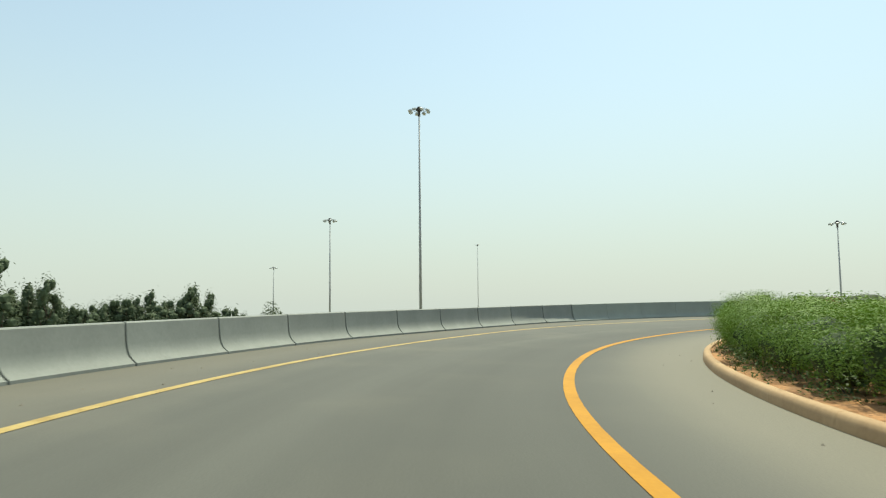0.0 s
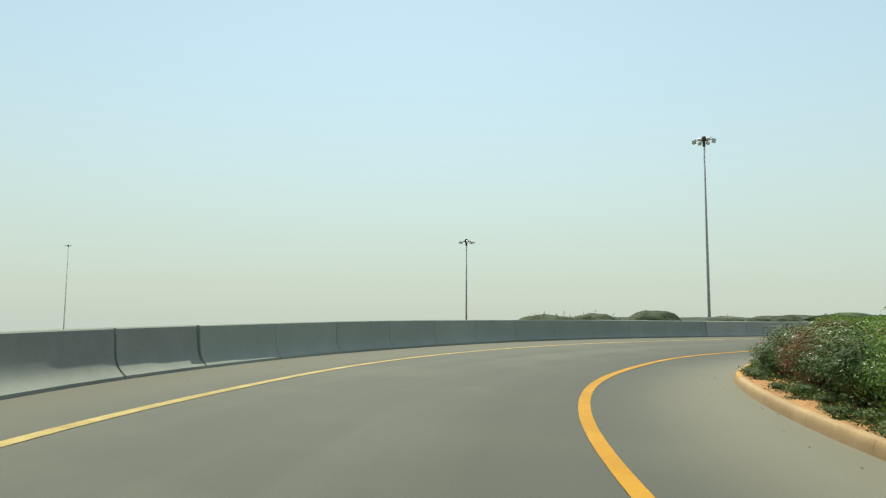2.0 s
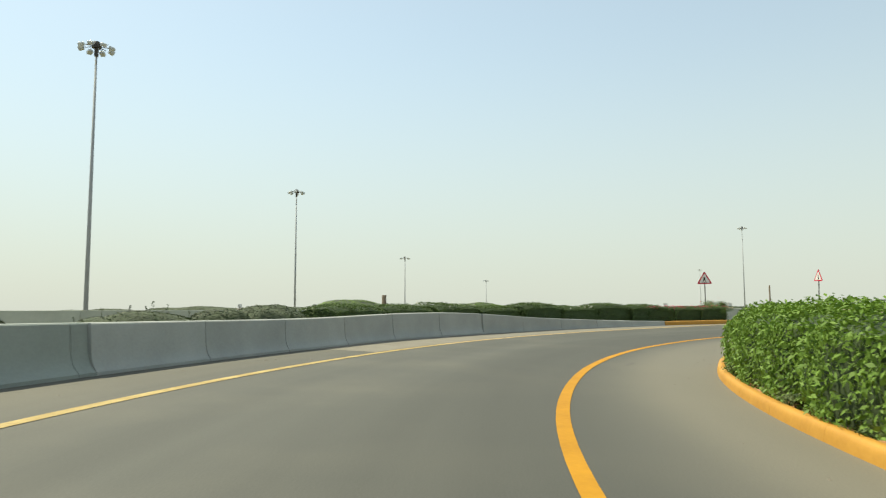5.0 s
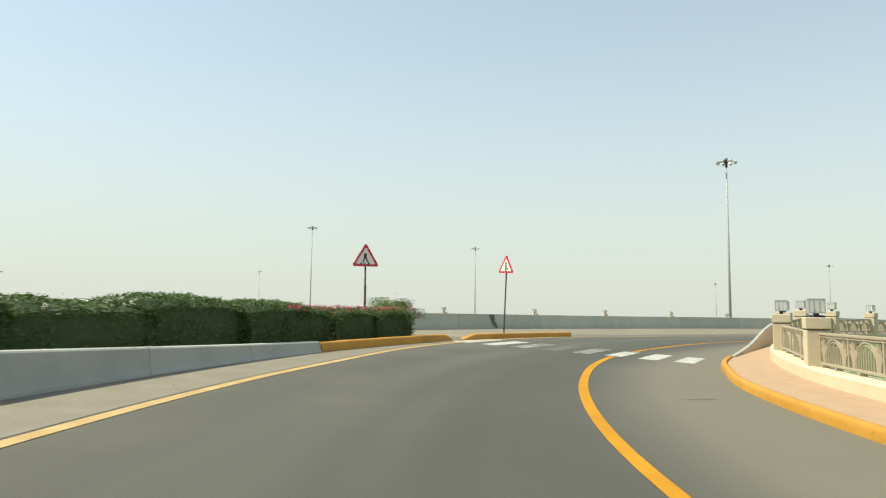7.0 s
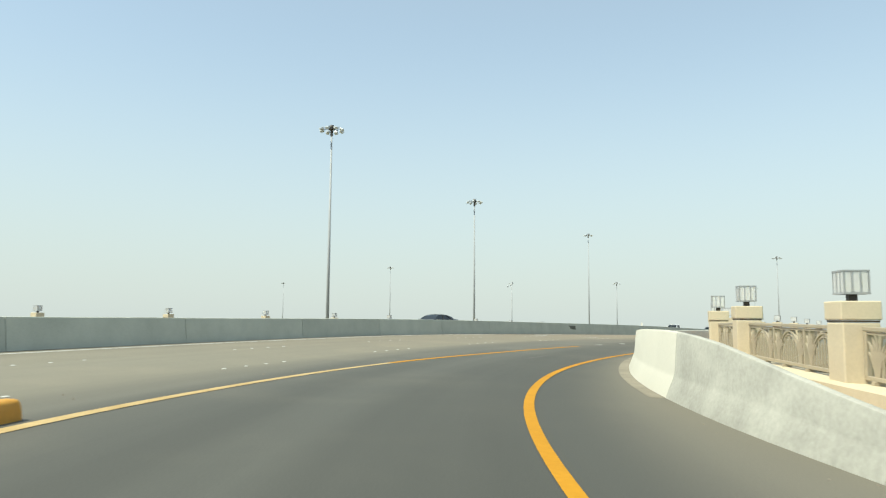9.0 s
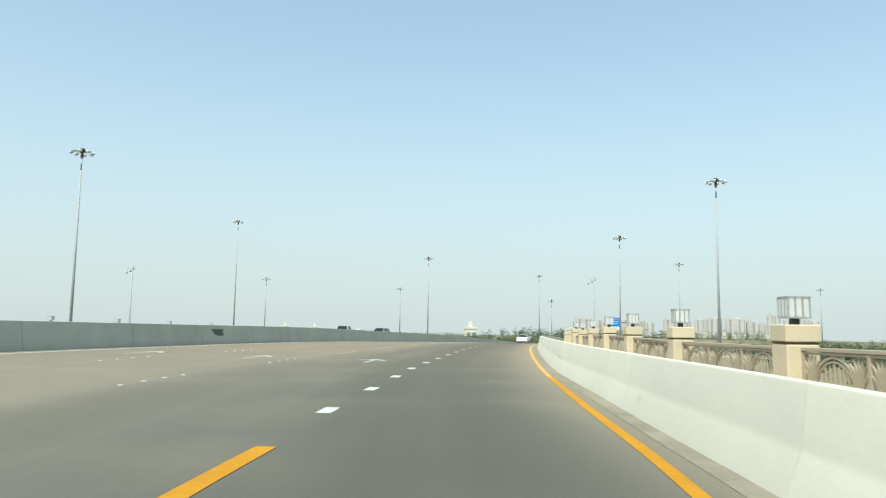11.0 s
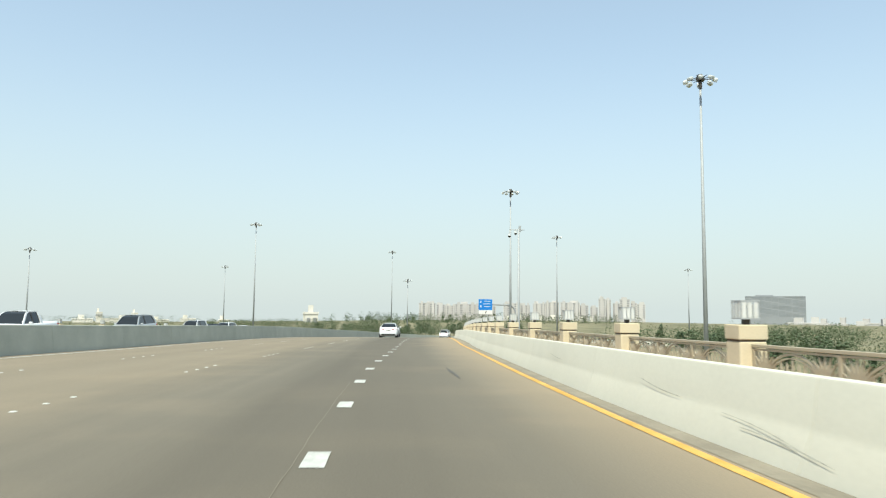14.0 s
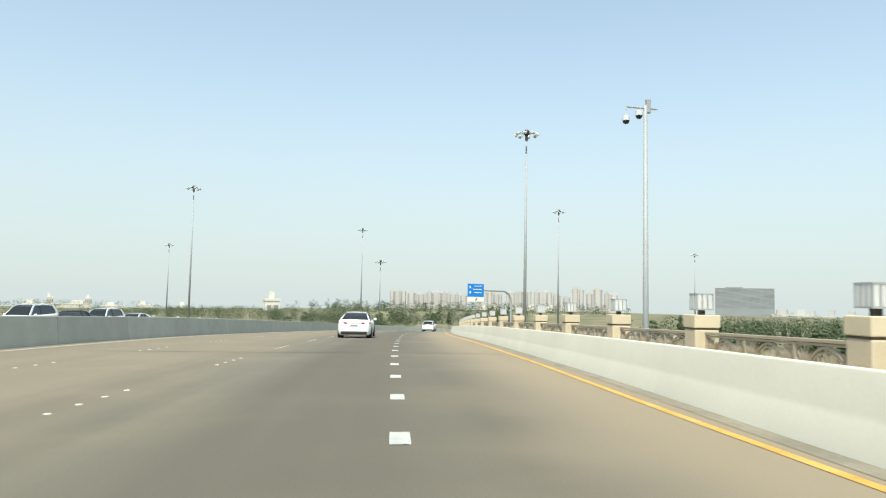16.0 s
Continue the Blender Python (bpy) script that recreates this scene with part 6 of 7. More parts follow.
# trees
def tree(label, h, w, n, seed, pointed=0.0, leaf=0.13):
    rng = np.random.default_rng(seed)
    t = empty("tree")
    bm = bmesh.new()
    tube(bm, (0, 0, -0.4), (0, 0, h * 0.5), 0.16, 0.09, 8)
    limbs = []
    for i in range(9):
        a, z = i * 2.4, h * (0.25 + 0.07 * i)
        q = Vector((math.cos(a) * w * 0.33, math.sin(a) * w * 0.33, z + h * 0.14))
        limbs.append(q)
        tube(bm, (0, 0, z * 0.9), q, 0.06, 0.02, 5)
    part("trunk", bm, M_BARK, t)
    k = 46
    z = rng.uniform(0.20, 1.0, k)
    rad = w / 2 * (np.sqrt(np.clip(1 - ((z - 0.5) / 0.58)**2, 0.03, 1)) * (1 - pointed) + pointed * (1.08 - z)) * rng.uniform(0.35, 1.0, k)
    a = rng.uniform(0, 6.28, k)
    cc = np.stack([np.cos(a) * rad, np.sin(a) * rad, z * h], 1)
    bm = bmesh.new()
    for q in cc[:34]:
        lump(bm, q, (0.12 * w, 0.12 * w, 0.055 * h), seed, 1)
    part("inner_foliage", bm, M_BOUGH, t, "inner foliage coloured as if in shade")["kind"] = "stuff"
    pick = rng.integers(0, k, n)
    off = rng.normal(0, 1, (n, 3))
    c = cc[pick] + off * np.array([0.10 * w, 0.10 * w, 0.05 * h])
    out = (cc[pick] - np.array([0, 0, h * 0.5])) / h + off * 0.35 + np.array([0, 0, 0.45])
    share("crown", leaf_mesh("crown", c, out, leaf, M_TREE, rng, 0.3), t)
    return tagged(t, label, "tree")


TREES = [tree("dull dark green tree in a belt beside the road", 6.5, 4.2, 850, 91, leaf=0.15), tree("dull dark green tree in a belt beside the road", 7.5, 3.6, 850, 92, 0.5, 0.15),
         tree("dull dark green tree in a belt beside the road", 5.5, 4.6, 850, 93, leaf=0.15), tree("slender pointed dark green tree in a belt", 7.0, 3.2, 850, 94, 0.8, 0.15)]

NEAR_TREES = [tree("dull olive green tree below the bridge", 6.5, 4.4, 1000, 95, 0.0, 0.13), tree("dull olive green tree below the bridge", 6.0, 4.0, 1000, 96, 0.3, 0.13)]


def put_tree(x, y, z, size, kinds=TREES, slim=1.0):
    src = rnd.choice(kinds)
    m = Matrix.Translation((x, y, z)) @ Matrix.Rotation(rnd.uniform(0, 6.28), 4, 'Z')
    ob = src if src.name not in placed else copy_thing(src, m)
    placed.add(src.name)
    ob.matrix_world = m
    ob.scale = (size * slim, size * slim, size * (rnd.uniform(0.9, 1.15) if slim == 1.0 else 1.0))


# belt north-west of the ramp; heights by bearing from the start of the bend
BELT_TOP = curve((14, 6.4), (16, 7.0), (17.5, 7.9), (18.5, 8.9), (20, 9.9), (22, 9.9), (26, 9.9), (27, 9.4), (30, 9.4), (31.5, 11.6), (35, 11.6), (37, 9.8), (40, 9.8))
for k in range(90):
    a = radians(15.4 + 22.6 * k / 89 + rnd.uniform(-0.3, 0.3))
    dist = 92 - 14 * k / 89 + rnd.uniform(-5, 5)
    top = BELT_TOP(math.degrees(a)) * rnd.uniform(0.84, 1.03)
    put_tree(-dist * math.sin(a), dist * math.cos(a), -6.9, top / 7.4, slim=rnd.uniform(0.52, 0.7))
# below the bridge, along its west side
for k in range(60):
    s = 118 + k * 3.6
    p = place(s, RAILING(s) - rnd.uniform(34, 62))
    put_tree(p.x, p.y, -7.0, rnd.uniform(0.5, 0.7), NEAR_TREES)
# ahead, where the road comes down
for k in range(20):
    s = 330 + rnd.uniform(0, 90)
    p = place(s, rnd.choice((-1, -1, 1)) * rnd.uniform(24, 60))
    put_tree(p.x, p.y, -7.6, rnd.uniform(0.5, 0.66))
# beyond the opposite carriageway
for k in range(18):
    s = 236 + k * 3.4
    p = median_point(s, rnd.uniform(60, 120))
    put_tree(p.x, p.y, -7.2, rnd.uniform(0.34, 0.5))


def wood(label, points, width, h, n, seed, size=0.5, low=0.05):
    """A far belt of trees along a line, as one mass of leaf clumps with an uneven top."""
    rng = np.random.default_rng(seed)
    pts = np.array(points, float)
    d = np.r_[0, np.cumsum(np.linalg.norm(np.diff(pts, axis=0), axis=1))]
    k = int(d[-1] / 0.6)
    u = rng.uniform(0, d[-1], k)
    cx, cy = np.interp(u, d, pts[:, 0]), np.interp(u, d, pts[:, 1])
    cx, cy = cx + rng.uniform(-width, width, k), cy + rng.uniform(-width, width, k)
    hh = h * (0.55 + 0.42 * rng.uniform(0, 1, k) ** 1.5 + 0.08 * np.sin(u * 0.21 + seed))
    wide = rng.uniform(1.1, 2.5, k)
    pick = rng.integers(0, k, n)
    z = low + (1 - low) * rng.uniform(0, 1.0, n) ** 0.8
    rad = wide[pick] * np.sqrt(np.clip(1 - ((z - 0.45) / 0.6)**2, 0.05, 1)) * rng.uniform(0.3, 1.0, n)
    a = rng.uniform(0, 6.28, n)
    c = np.stack([cx[pick] + np.cos(a) * rad, cy[pick] + np.sin(a) * rad, -6.9 + z * hh[pick]], 1)
    out = np.stack([np.cos(a) * rad / 2.0, np.sin(a) * rad / 2.0, (z - 0.2) * 1.2], 1)
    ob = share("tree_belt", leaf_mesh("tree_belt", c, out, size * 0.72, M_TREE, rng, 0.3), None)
    return tagged(ob, label, "trees", kind="stuff")


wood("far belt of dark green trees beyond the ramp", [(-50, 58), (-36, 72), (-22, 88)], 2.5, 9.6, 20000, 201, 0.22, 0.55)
wood("belt of dull green trees below the bridge", [place(s, RAILING(s) - 62) for s in range(120, 340, 20)], 12, 6.4, 30000, 202, 0.22)
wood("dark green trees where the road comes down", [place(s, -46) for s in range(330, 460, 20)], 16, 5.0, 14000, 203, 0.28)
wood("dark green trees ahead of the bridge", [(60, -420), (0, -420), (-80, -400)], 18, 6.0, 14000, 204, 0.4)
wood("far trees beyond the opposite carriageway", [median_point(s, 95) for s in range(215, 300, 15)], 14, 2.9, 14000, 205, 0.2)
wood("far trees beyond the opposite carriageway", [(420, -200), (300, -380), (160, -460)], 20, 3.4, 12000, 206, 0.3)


def bearing(px, dist):
    a = radians(-192.57) - math.atan2(px - 784, 1231.0)
    return (72.9 - math.sin(a) * dist, -73.1 + math.cos(a) * dist)


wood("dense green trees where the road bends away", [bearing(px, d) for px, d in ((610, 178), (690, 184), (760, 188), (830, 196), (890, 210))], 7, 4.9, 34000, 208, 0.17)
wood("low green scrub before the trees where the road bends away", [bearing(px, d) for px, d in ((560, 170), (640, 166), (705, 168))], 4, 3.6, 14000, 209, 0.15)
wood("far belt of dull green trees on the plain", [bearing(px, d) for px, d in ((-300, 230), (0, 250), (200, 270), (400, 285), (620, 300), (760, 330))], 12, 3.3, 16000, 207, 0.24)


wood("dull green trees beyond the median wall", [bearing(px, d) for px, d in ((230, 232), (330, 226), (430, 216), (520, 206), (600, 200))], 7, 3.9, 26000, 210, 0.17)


# ------------------------------------------------------------ traffic cone
def cone():
    p = place(73.4, RIGHT_KERB(73.4) - 1.5, 0.13)
    c = empty("traffic_cone", Matrix.Translation(p) @ Matrix.Scale(1.1, 4))
    bm = bmesh.new()
    box(bm, (0, 0, 0.02), (0.34, 0.34, 0.04), 0.01)
    tube(bm, (0, 0, 0.04), (0, 0, 0.36), 0.15, 0.085, 18)
    part("body", bm, M_CONE, c, "faded red plastic body", True)
    bm = bmesh.new()
    tube(bm, (0, 0, 0.54), (0, 0, 0.74), 0.052, 0.022, 18)
    part("tip", bm, M_CONE, c, "", True)
    bm = bmesh.new()
    tube(bm, (0, 0, 0.36), (0, 0, 0.54), 0.086, 0.052, 18)
    part("reflective_sleeve", bm, M_SIGNW, c, "white sleeve", True)
    return tagged(c, "faded red and white traffic cone standing in the bed", "traffic cone")


cone()


# ------------------------------------------------------------ vehicles
def car(label, paint, L=4.88, W=1.84, H=1.44, kind="sedan"):
    """A car pointing along +x, its wheels on the ground at z = 0."""
    c = empty("car")
    r, f, hw = -L / 2, L / 2, W / 2
    if kind == "sedan":
        # distance from the rear end, underside, top of the lower body, share of the width
        rows = [(r, 0.40, 0.74, 0.80), (r + 0.015, 0.33, 0.98, 0.85), (r + 0.06, 0.28, 1.07, 0.90), (r + 0.16, 0.25, 1.075, 0.95), (r + 0.45, 0.22, 1.06, 0.985), (r + 1.0, 0.20, 1.02, 1.0),
                (-0.4, 0.19, 0.99, 1.0), (0.6, 0.19, 0.98, 1.0), (1.15, 0.20, 0.97, 0.995), (f - 0.9, 0.21, 0.91, 0.98), (f - 0.45, 0.23, 0.84, 0.94), (f - 0.15, 0.25, 0.74, 0.84), (f - 0.03, 0.30, 0.66, 0.72), (f, 0.36, 0.56, 0.64)]
        belt = 0.97
        roof = [(r + 0.52, 1.05), (r + 0.95, 1.26), (r + 1.35, H - 0.045), (r + 1.85, H), (-0.05, H), (0.25, H - 0.03), (0.55, H - 0.10), (1.30, 0.98)]
        rear_post = [(r + 0.50, 1.02), (r + 0.92, 1.26), (r + 1.32, H - 0.06), (r + 1.62, H - 0.06), (r + 1.28, 1.22), (r + 1.02, 1.0)]
    else:
        rows = [(r, 0.46, 0.80, 0.84), (r + 0.02, 0.38, 1.06, 0.88), (r + 0.08, 0.32, 1.14, 0.93), (r + 0.4, 0.28, 1.13, 0.98), (r + 1.2, 0.26, 1.11, 1.0), (0.0, 0.26, 1.09, 1.0), (0.9, 0.26, 1.08, 1.0),
                (f - 1.0, 0.28, 1.06, 0.985), (f - 0.45, 0.30, 1.0, 0.95), (f - 0.12, 0.34, 0.9, 0.87), (f - 0.02, 0.40, 0.8, 0.8), (f, 0.46, 0.68, 0.74)]
        belt = 1.06
        roof = [(r + 0.06, 1.12), (r + 0.20, 1.40), (r + 0.42, H - 0.06), (r + 0.9, H), (0.15, H), (0.42, H - 0.04), (0.68, H - 0.13), (1.32, 1.07)]
        rear_post = [(r + 0.05, 1.1), (r + 0.18, 1.4), (r + 0.40, H - 0.07), (r + 0.62, H - 0.07), (r + 0.44, 1.4), (r + 0.34, 1.1)]
        if kind == "pickup":
            roof = [(-0.62, 1.10), (-0.56, 1.4), (-0.48, H - 0.05), (-0.2, H), (0.4, H), (0.6, H - 0.04), (0.82, H - 0.13), (1.42, 1.07)]
            rear_post = [(-0.63, 1.08), (-0.57, 1.4), (-0.49, H - 0.06), (-0.36, H - 0.06), (-0.4, 1.4), (-0.42, 1.08)]

    def half(z):
        """Half the cabin's width at a height."""
        u = min(1.0, max(0.0, (z - belt) / (H - belt)))
        return hw * (0.885 - 0.15 * u - 0.13 * u * u)

    bm = bmesh.new()
    rings = []
    for x, lo, hi, k in rows:
        w = hw * k
        d = hi - lo
        z = [(0.0, lo), (w * 0.84, lo), (w * 0.95, lo + 0.06), (w, lo + d * 0.35), (w * 1.0, lo + d * 0.55), (w * 0.985, hi - d * 0.2), (w * 0.955, hi - d * 0.07), (w * 0.89, hi - 0.012), (w * 0.76, hi + 0.006), (0.0, hi + 0.02)]
        rings.append([bm.verts.new((x, y, zz)) for y, zz in z] + [bm.verts.new((x, -y, zz)) for y, zz in reversed(z[1:-1])])
    n = len(rings[0])
    for a, b in zip(rings, rings[1:]):
        for j in range(n):
            bm.faces.new((a[j], a[(j + 1) % n], b[(j + 1) % n], b[j]))
    bm.faces.new(rings[0])
    bm.faces.new(list(reversed(rings[-1])))
    bmesh.ops.recalc_face_normals(bm, faces=bm.faces)
    part("body", bm, paint, c, smooth=True)
    # cabin glass
    bm = bmesh.new()
    rings = []
    for x, z in roof:
        q = half(z)
        rings.append([bm.verts.new((x, y, zz)) for y, zz in ((half(belt), belt - 0.06), (q, z - 0.02), (q * 0.82, z), (-q * 0.82, z), (-q, z - 0.02), (-half(belt), belt - 0.06))])
    for a, b in zip(rings, rings[1:]):
        for j in range(5):
            bm.faces.new((a[j], a[j + 1], b[j + 1], b[j]))
    bm.faces.new(rings[0])
    bm.faces.new(list(reversed(rings[-1])))
    bmesh.ops.recalc_face_normals(bm, faces=bm.faces)
    part("cabin_glass", bm, M_GLASS, c, "dark tinted windows")
    # painted roof skin
    bm = bmesh.new()
    rings = []
    for x, z in [q for q in roof if q[1] > H - 0.065]:
        w = half(z)
        rings.append([bm.verts.new((x, y * w, z + dz)) for y, dz in ((1.03, -0.045), (1.0, 0.0), (0.82, 0.022), (0.4, 0.034), (0.0, 0.038), (-0.4, 0.034), (-0.82, 0.022), (-1.0, 0.0), (-1.03, -0.045))])
    for a, b in zip(rings, rings[1:]):
        for j in range(8):
            bm.faces.new((a[j], a[j + 1], b[j + 1], b[j]))
    bmesh.ops.solidify(bm, geom=bm.faces[:], thickness=0.02)
    bmesh.ops.recalc_face_normals(bm, faces=bm.faces)
    part("roof", bm, paint, c, smooth=True)
    top = roof[-2]
    front_post = [(roof[-1][0] + 0.04, belt - 0.02), (top[0] + 0.02, top[1] + 0.01), (roof[-3][0], H - 0.035), (roof[-3][0] - 0.12, H - 0.05), (top[0] - 0.10, top[1] - 0.02), (roof[-1][0] - 0.12, belt - 0.02)]
    mid = -0.22 if kind != "pickup" else 0.3
    posts = [("rear_pillar", rear_post), ("front_pillar", front_post), ("middle_pillar", [(mid - 0.05, belt - 0.03), (mid - 0.06, H - 0.05), (mid + 0.02, H - 0.05), (mid + 0.05, belt - 0.03)])]
    for name, outline in posts:
        for sgn in (1, -1):
            bm = bmesh.new()
            m = len(outline)
            vs = [bm.verts.new((x, sgn * (half(z) + o), z)) for o in (0.012, -0.03) for x, z in outline]
            bm.faces.new(vs[:m])
            bm.faces.new(list(reversed(vs[m:])))
            for j in range(m):
                bm.faces.new((vs[j], vs[m + j], vs[m + (j + 1) % m], vs[(j + 1) % m]))
            bmesh.ops.recalc_face_normals(bm, faces=bm.faces)
            part(name, bm, M_DARK if name == "middle_pillar" else paint, c)
    rad = 0.33 if kind == "sedan" else 0.37
    wheel = None
    for x in (r + 0.98, f - 0.93):
        for sgn in (1, -1):
            bm = bmesh.new()
            tube(bm, (x, sgn * (hw - 0.28), rad + 0.03), (x, sgn * (hw + 0.006), rad + 0.03), rad + 0.03, rad + 0.03, 24)
            part("wheel_arch", bm, M_BLACK, c, "dark wheel opening")
            m = Matrix.Translation((x, sgn * (hw - 0.085), rad)) @ Matrix.Rotation(0 if sgn > 0 else math.pi, 4, 'Z')
            if wheel is None:
                bm = bmesh.new()
                tube(bm, (0, -0.11, 0), (0, 0.095, 0), rad, rad, 28)
                tube(bm, (0, 0.095, 0), (0, 0.11, 0), rad, rad - 0.03, 28)
                wheel = part("wheel", bm, M_BLACK, c, "black tyre")
                wheel.matrix_local = m
                bm = bmesh.new()
                tube(bm, (0, 0.0, 0), (0, 0.104, 0), 0.055, 0.05, 12)
                for k in range(5):
                    box(bm, (0.0, 0.108, 0.12), (0.055, 0.018, 0.2), 0.004, Matrix.Rotation(k * 2 * math.pi / 5, 4, 'Y'))
                for k in range(20):
                    a0, a1 = k * math.pi / 10, (k + 1) * math.pi / 10
                    tube(bm, (math.cos(a0) * 0.225, 0.108, math.sin(a0) * 0.225), (math.cos(a1) * 0.225, 0.108, math.sin(a1) * 0.225), 0.014, 0.014, 5)
                rim = part("rim", bm, M_RIM, wheel)
            else:
                wv = share("wheel", wheel.data, c, m)
                share("rim", rim.data, wv)
    lampz = 0.90 if kind == "sedan" else 1.0
    bm = bmesh.new()
    box(bm, (r + 0.06, 0, 0.38), (0.16, W * 0.78, 0.17), 0.05)
    part("rear_bumper_skirt", bm, M_BLACK, c, "black lower bumper")
    for sgn in (1, -1):
        bm = bmesh.new()
        box(bm, (0, 0, 0), (0.05, W * 0.20, 0.10), 0.02, Matrix.Translation((r + 0.035, sgn * W * 0.315, lampz)) @ Matrix.Rotation(sgn * -0.16, 4, 'Z'))
        box(bm, (0, 0, 0), (0.26, 0.04, 0.085), 0.015, Matrix.Translation((r + 0.19, sgn * hw * 0.925, lampz + 0.01)) @ Matrix.Rotation(sgn * 0.16, 4, 'Z'))
        part("tail_lamp", bm, M_TAIL, c, "red tail lamp wrapped round the corner")
        bm = bmesh.new()
        box(bm, (0.92, sgn * (hw + 0.05), belt + 0.05), (0.12, 0.19, 0.13), 0.04)
        part("door_mirror", bm, paint, c)
        bm = bmesh.new()
        box(bm, (0, 0, 0), (0.24, W * 0.17, 0.10), 0.03, Matrix.Translation((f - 0.17, sgn * W * 0.33, 0.72 if kind == "sedan" else 0.86)) @ Matrix.Rotation(sgn * -0.5, 4, 'Z'))
        part("head_lamp", bm, M_LAMPW, c)
        for dx in (-0.62, 0.38):
            bm = bmesh.new()
            box(bm, (dx, sgn * (hw * 0.985 + 0.012), belt - 0.13), (0.20, 0.025, 0.03), 0.008)
            part("door_handle", bm, paint, c)
    bm = bmesh.new()
    box(bm, (r + 0.012, 0, lampz - 0.0), (0.025, W * 0.42, 0.035), 0.008)
    part("boot_trim", bm, M_RIM, c, "thin bright trim between the lamps")
    bm = bmesh.new()
    box(bm, (f - 0.03, 0, 0.5 if kind == "sedan" else 0.62), (0.10, W * 0.52, 0.2), 0.03)
    part("grille", bm, M_BLACK, c, "black front grille")
    bm = bmesh.new()
    box(bm, (r - 0.004, 0, lampz - 0.12), (0.03, 0.52, 0.12), 0.006)
    part("number_plate", bm, M_SIGNW, c, "pale plate with dark bars")
    bm = bmesh.new()
    for y in (-0.14, -0.02, 0.12):
        box(bm, (r - 0.022, y, lampz - 0.12), (0.006, 0.08, 0.06))
    part("plate_bars", bm, M_INK, c)
    return tagged(c, label, "car")


def park(ob, p, turn):
    ob.matrix_world = Matrix.Translation(p) @ Matrix.Rotation(turn, 4, 'Z')
    return ob


def along(s):
    hx, hy = heading(s)
    return math.atan2(hy, hx)


park(car("white sedan with dark rear window on the bridge lane", M_CARW), place(235.0, 2.0, 0.0), along(235))
park(car("white estate car far ahead on the bridge", M_CARW, 4.6, 1.85, 1.65, "suv"), place(303.0, -1.1, 0.0), along(303))
for s, b, paint, kind, lab in ((242.6, 13.5, M_CARW, "suv", "white sport utility car behind the median barrier"), (247.3, 13.0, M_CARD, "sedan", "dark grey sedan behind the median barrier"),
                               (253.2, 13.5, M_CARW, "suv", "white sport utility car behind the median barrier"), (258.0, 13.0, M_CARW, "sedan", "white sedan behind the median barrier"),
                               (203.8, 9.0, M_CARW, "pickup", "white pickup behind the median barrier"), (217.9, 9.0, M_CARS, "suv", "silver estate car behind the median barrier"), (148.0, 9.0, M_CARD, "sedan", "dark sedan behind the median barrier")):
    L, W, H = (4.9, 1.9, 1.75) if kind != "sedan" else (4.85, 1.84, 1.44)
    park(car(lab, paint, L, W, H, kind), median_point(s, b), along(max(s, 112)) + math.pi)


# ------------------------------------------------------------ buildings on the skyline
def block(x, y, w, d, h, floors, cols, turn, wall, label, base=-8.0, strip=0.55, wings=0, glass=M_WIN):
    """A block of flats: its walls, a stair tower, upper setback and storeys of windows; wings step forward from the face."""
    b = empty("apartment_building", Matrix.Translation((x, y, base)) @ Matrix.Rotation(turn, 4, 'Z'))
    bm = bmesh.new()
    box(bm, (0, 0, h / 2), (w, d, h))
    box(bm, (0, 0, h + 0.5), (w + 0.6, d + 0.6, 1.0))
    part("wall", bm, wall, b)
    for k in range(wings):
        bm = bmesh.new()
        u = (k + 0.5) / wings - 0.5
        hh = h + (2.2 if k % 2 else 5.0)
        box(bm, (u * w, d * 0.5 + 1.2, hh / 2), (w / wings * 0.42, 2.4, hh))
        part("wing", bm, wall, b)
    bm = bmesh.new()
    box(bm, (w * rnd.uniform(-0.3, 0.3), 0, h + 2.5), (w * 0.3, d * 0.5, 4 + rnd.uniform(0, 3)))
    part("stair_tower", bm, wall, b)
    bm = bmesh.new()
    box(bm, (0, 0, 0), (w / cols * strip, 0.6, h / floors * 0.5))
    me = bpy.data.meshes.new("window")
    bm.to_mesh(me)
    bm.free()
    me.materials.append(glass)
    for i in range(cols):
        for j in range(floors):
            if base + (j + 0.5) * h / floors > -16 and (strip < 0.8 or (i * 7 + j * 5) % 6):
                share("window", me, b, Matrix.Translation((-w / 2 + (i + 0.5) * w / cols, d / 2 + 0.02, (j + 0.5) * h / floors)))
    return tagged(b, label, "building", "skyline buildings")


def skyline(t_yaw, px, dist):
    """A point at a bearing right of the final heading."""
    a = radians(t_yaw) - math.atan2(px - 784, 1231.0)
    return (72.9 - math.sin(a) * dist, -73.1 + math.cos(a) * dist)


def facing(x, y):
    return math.atan2(-73.1 - y, 72.9 - x) - math.pi / 2


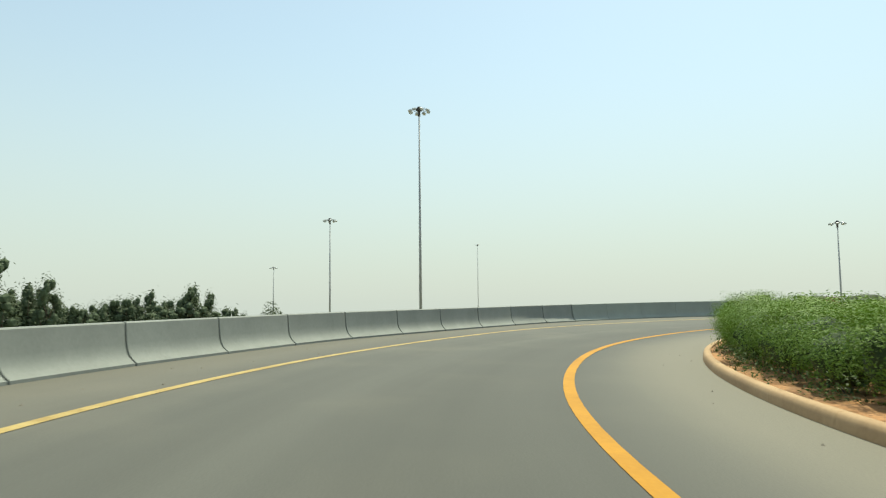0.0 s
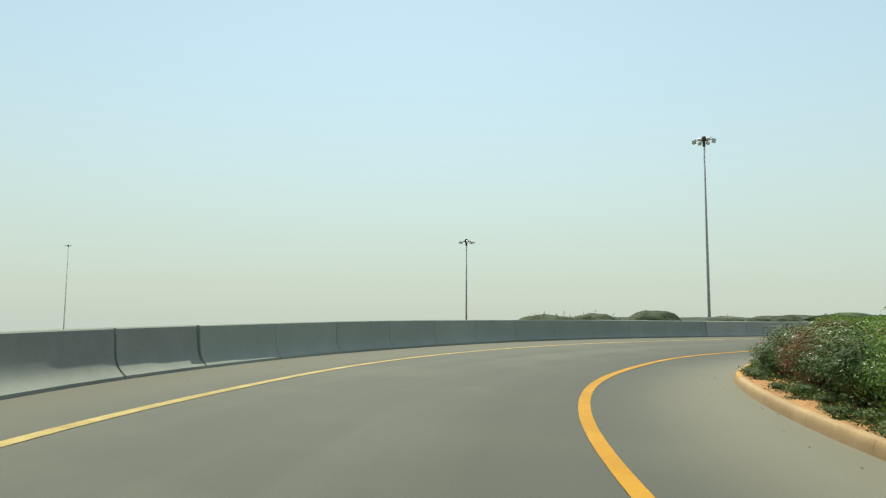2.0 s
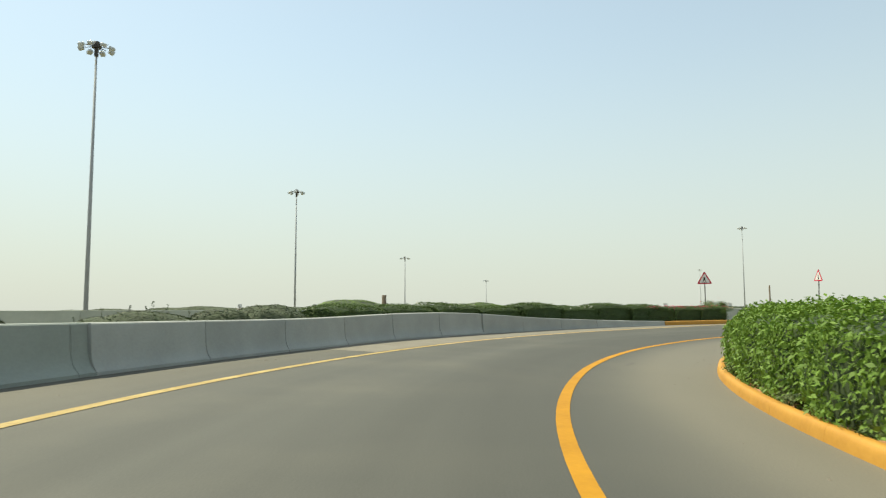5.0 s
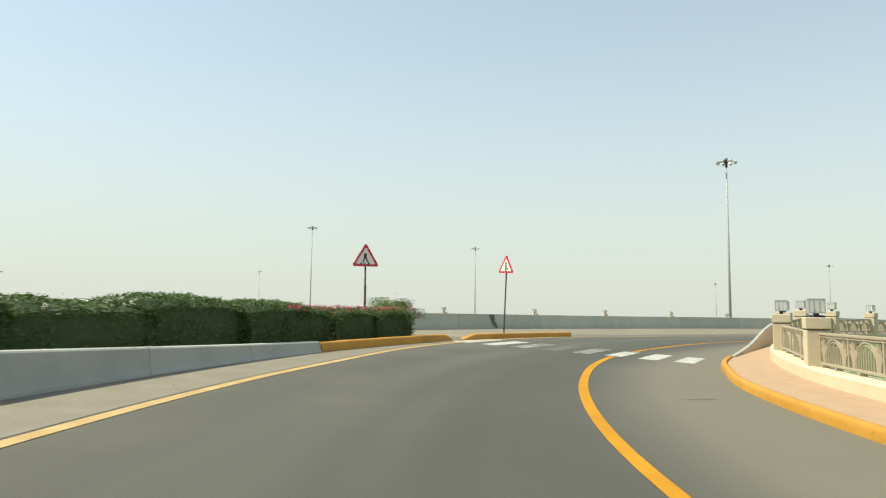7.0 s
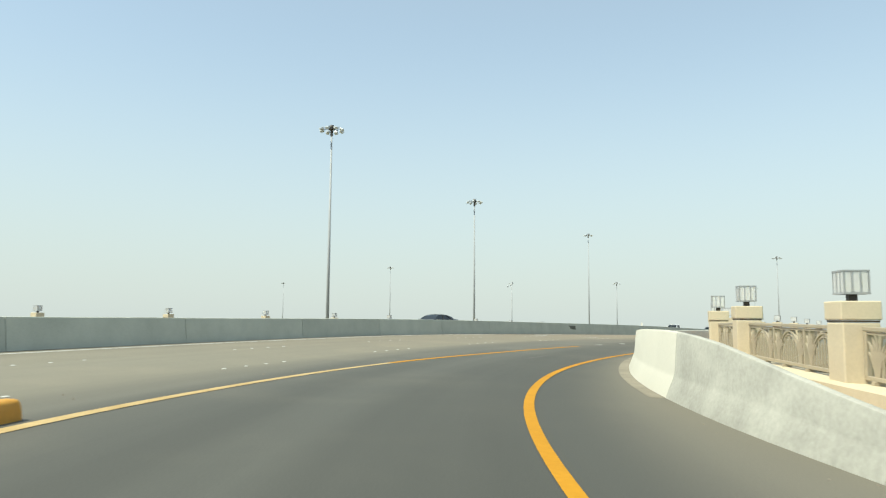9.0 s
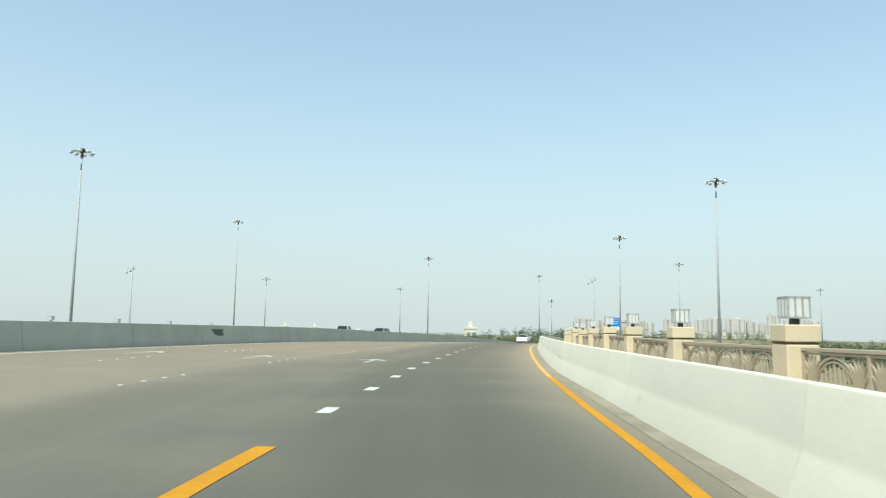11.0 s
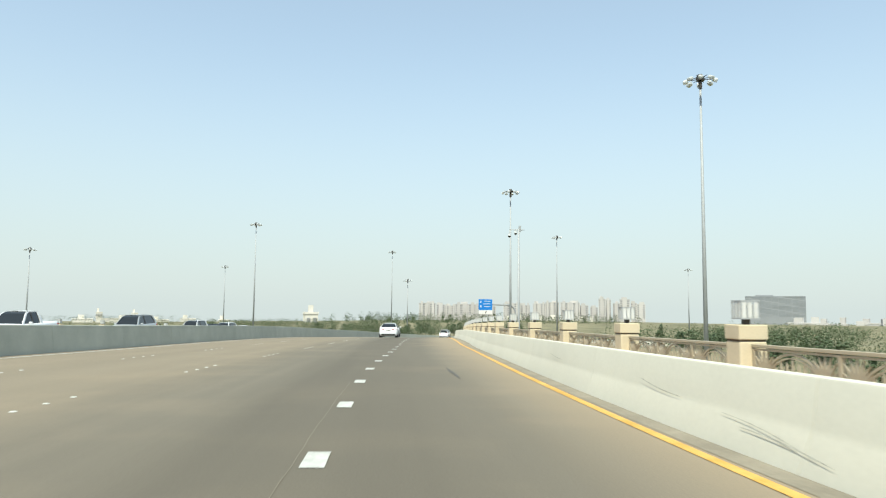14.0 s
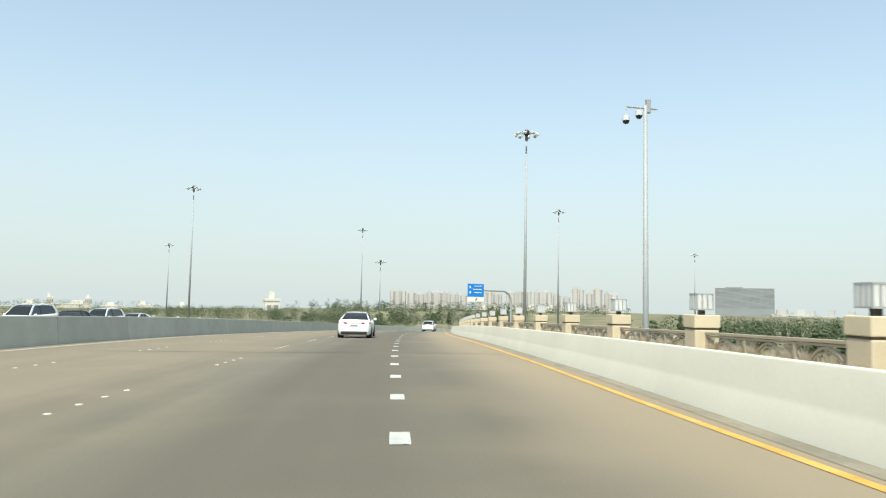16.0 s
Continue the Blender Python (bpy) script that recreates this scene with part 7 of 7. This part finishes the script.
for px, wpx, top, dist in ((706, 30, 519, 1500), (730, 16, 521, 1560), (747, 20, 523, 1500), (775, 38, 520, 1560), (803, 22, 522, 1540), (822, 14, 524, 1500), (858, 30, 518, 1500), (880, 20, 521, 1500), (907, 22, 518, 1450), (930, 24, 516, 1450),
                           (962, 34, 516, 1500), (985, 18, 521, 1520), (1004, 14, 524, 1550), (1019, 12, 509, 1400), (1030, 9, 511, 1420), (1044, 12, 517, 1450), (1059, 17, 510, 1420), (1075, 10, 516, 1430), (1088, 14, 518, 1420)):
    x, y = skyline(-192.57, px, dist)
    w = wpx / 1231 * dist
    h = 7.6 + (526 - top) / 1231 * dist + 1.0
    block(x, y, w, w * 0.6, h + 55, 18, 5 if wpx > 18 else 3, facing(x, y), M_BLDG, "distant beige apartment block, greyed to suggest haze", -62.0, wings=3 if wpx > 18 else 1)
x, y = skyline(-192.57, 1318, 2200)
block(x, y, 156, 60, 107, 34, 9, facing(x, y), M_BLDG_D, "wide dark glazed office block beyond the trees", -66.0, strip=0.92, glass=M_WIN_D)
for k in range(18):
    x, y = skyline(-192.57, 1376 + k * 22 + rnd.uniform(-6, 6), 560 + rnd.uniform(-40, 80))
    block(x, y, 11 + rnd.uniform(0, 8), 9, 8.0 + rnd.uniform(0, 2.4), 2, 3, facing(x, y) + rnd.uniform(-0.4, 0.4), M_BLDG, "low beige villa beyond the trees", -19.0)
for k in range(9):
    x, y = skyline(-192.57, 862 + k * 19 + rnd.uniform(-5, 5), 520 + rnd.uniform(-30, 60))
    block(x, y, 7 + rnd.uniform(0, 4), 7, 8.4 + rnd.uniform(0, 2.0), 2, 3, facing(x, y) + rnd.uniform(-0.3, 0.3), M_WALLW, "low whitewashed house beyond the bridge", -19.0)
for px, w, top in ((60, 22, 9.0), (92, 7, 17.0), (128, 40, 9.5), (160, 7, 16.0), (205, 26, 8.0), (262, 18, 9.5), (330, 14, 8.0)):
    x, y = skyline(-192.57, px, 900)
    block(x, y, w, 12, top, 3, 4, facing(x, y), M_WALLW, "pale low building far out on the plain", -25.0)
x, y = skyline(-192.57, 483, 330)
block(x, y, 6.5, 6, 7.5, 1, 2, 0.2, M_WALLW, "small white building beyond the trees", -10.0)
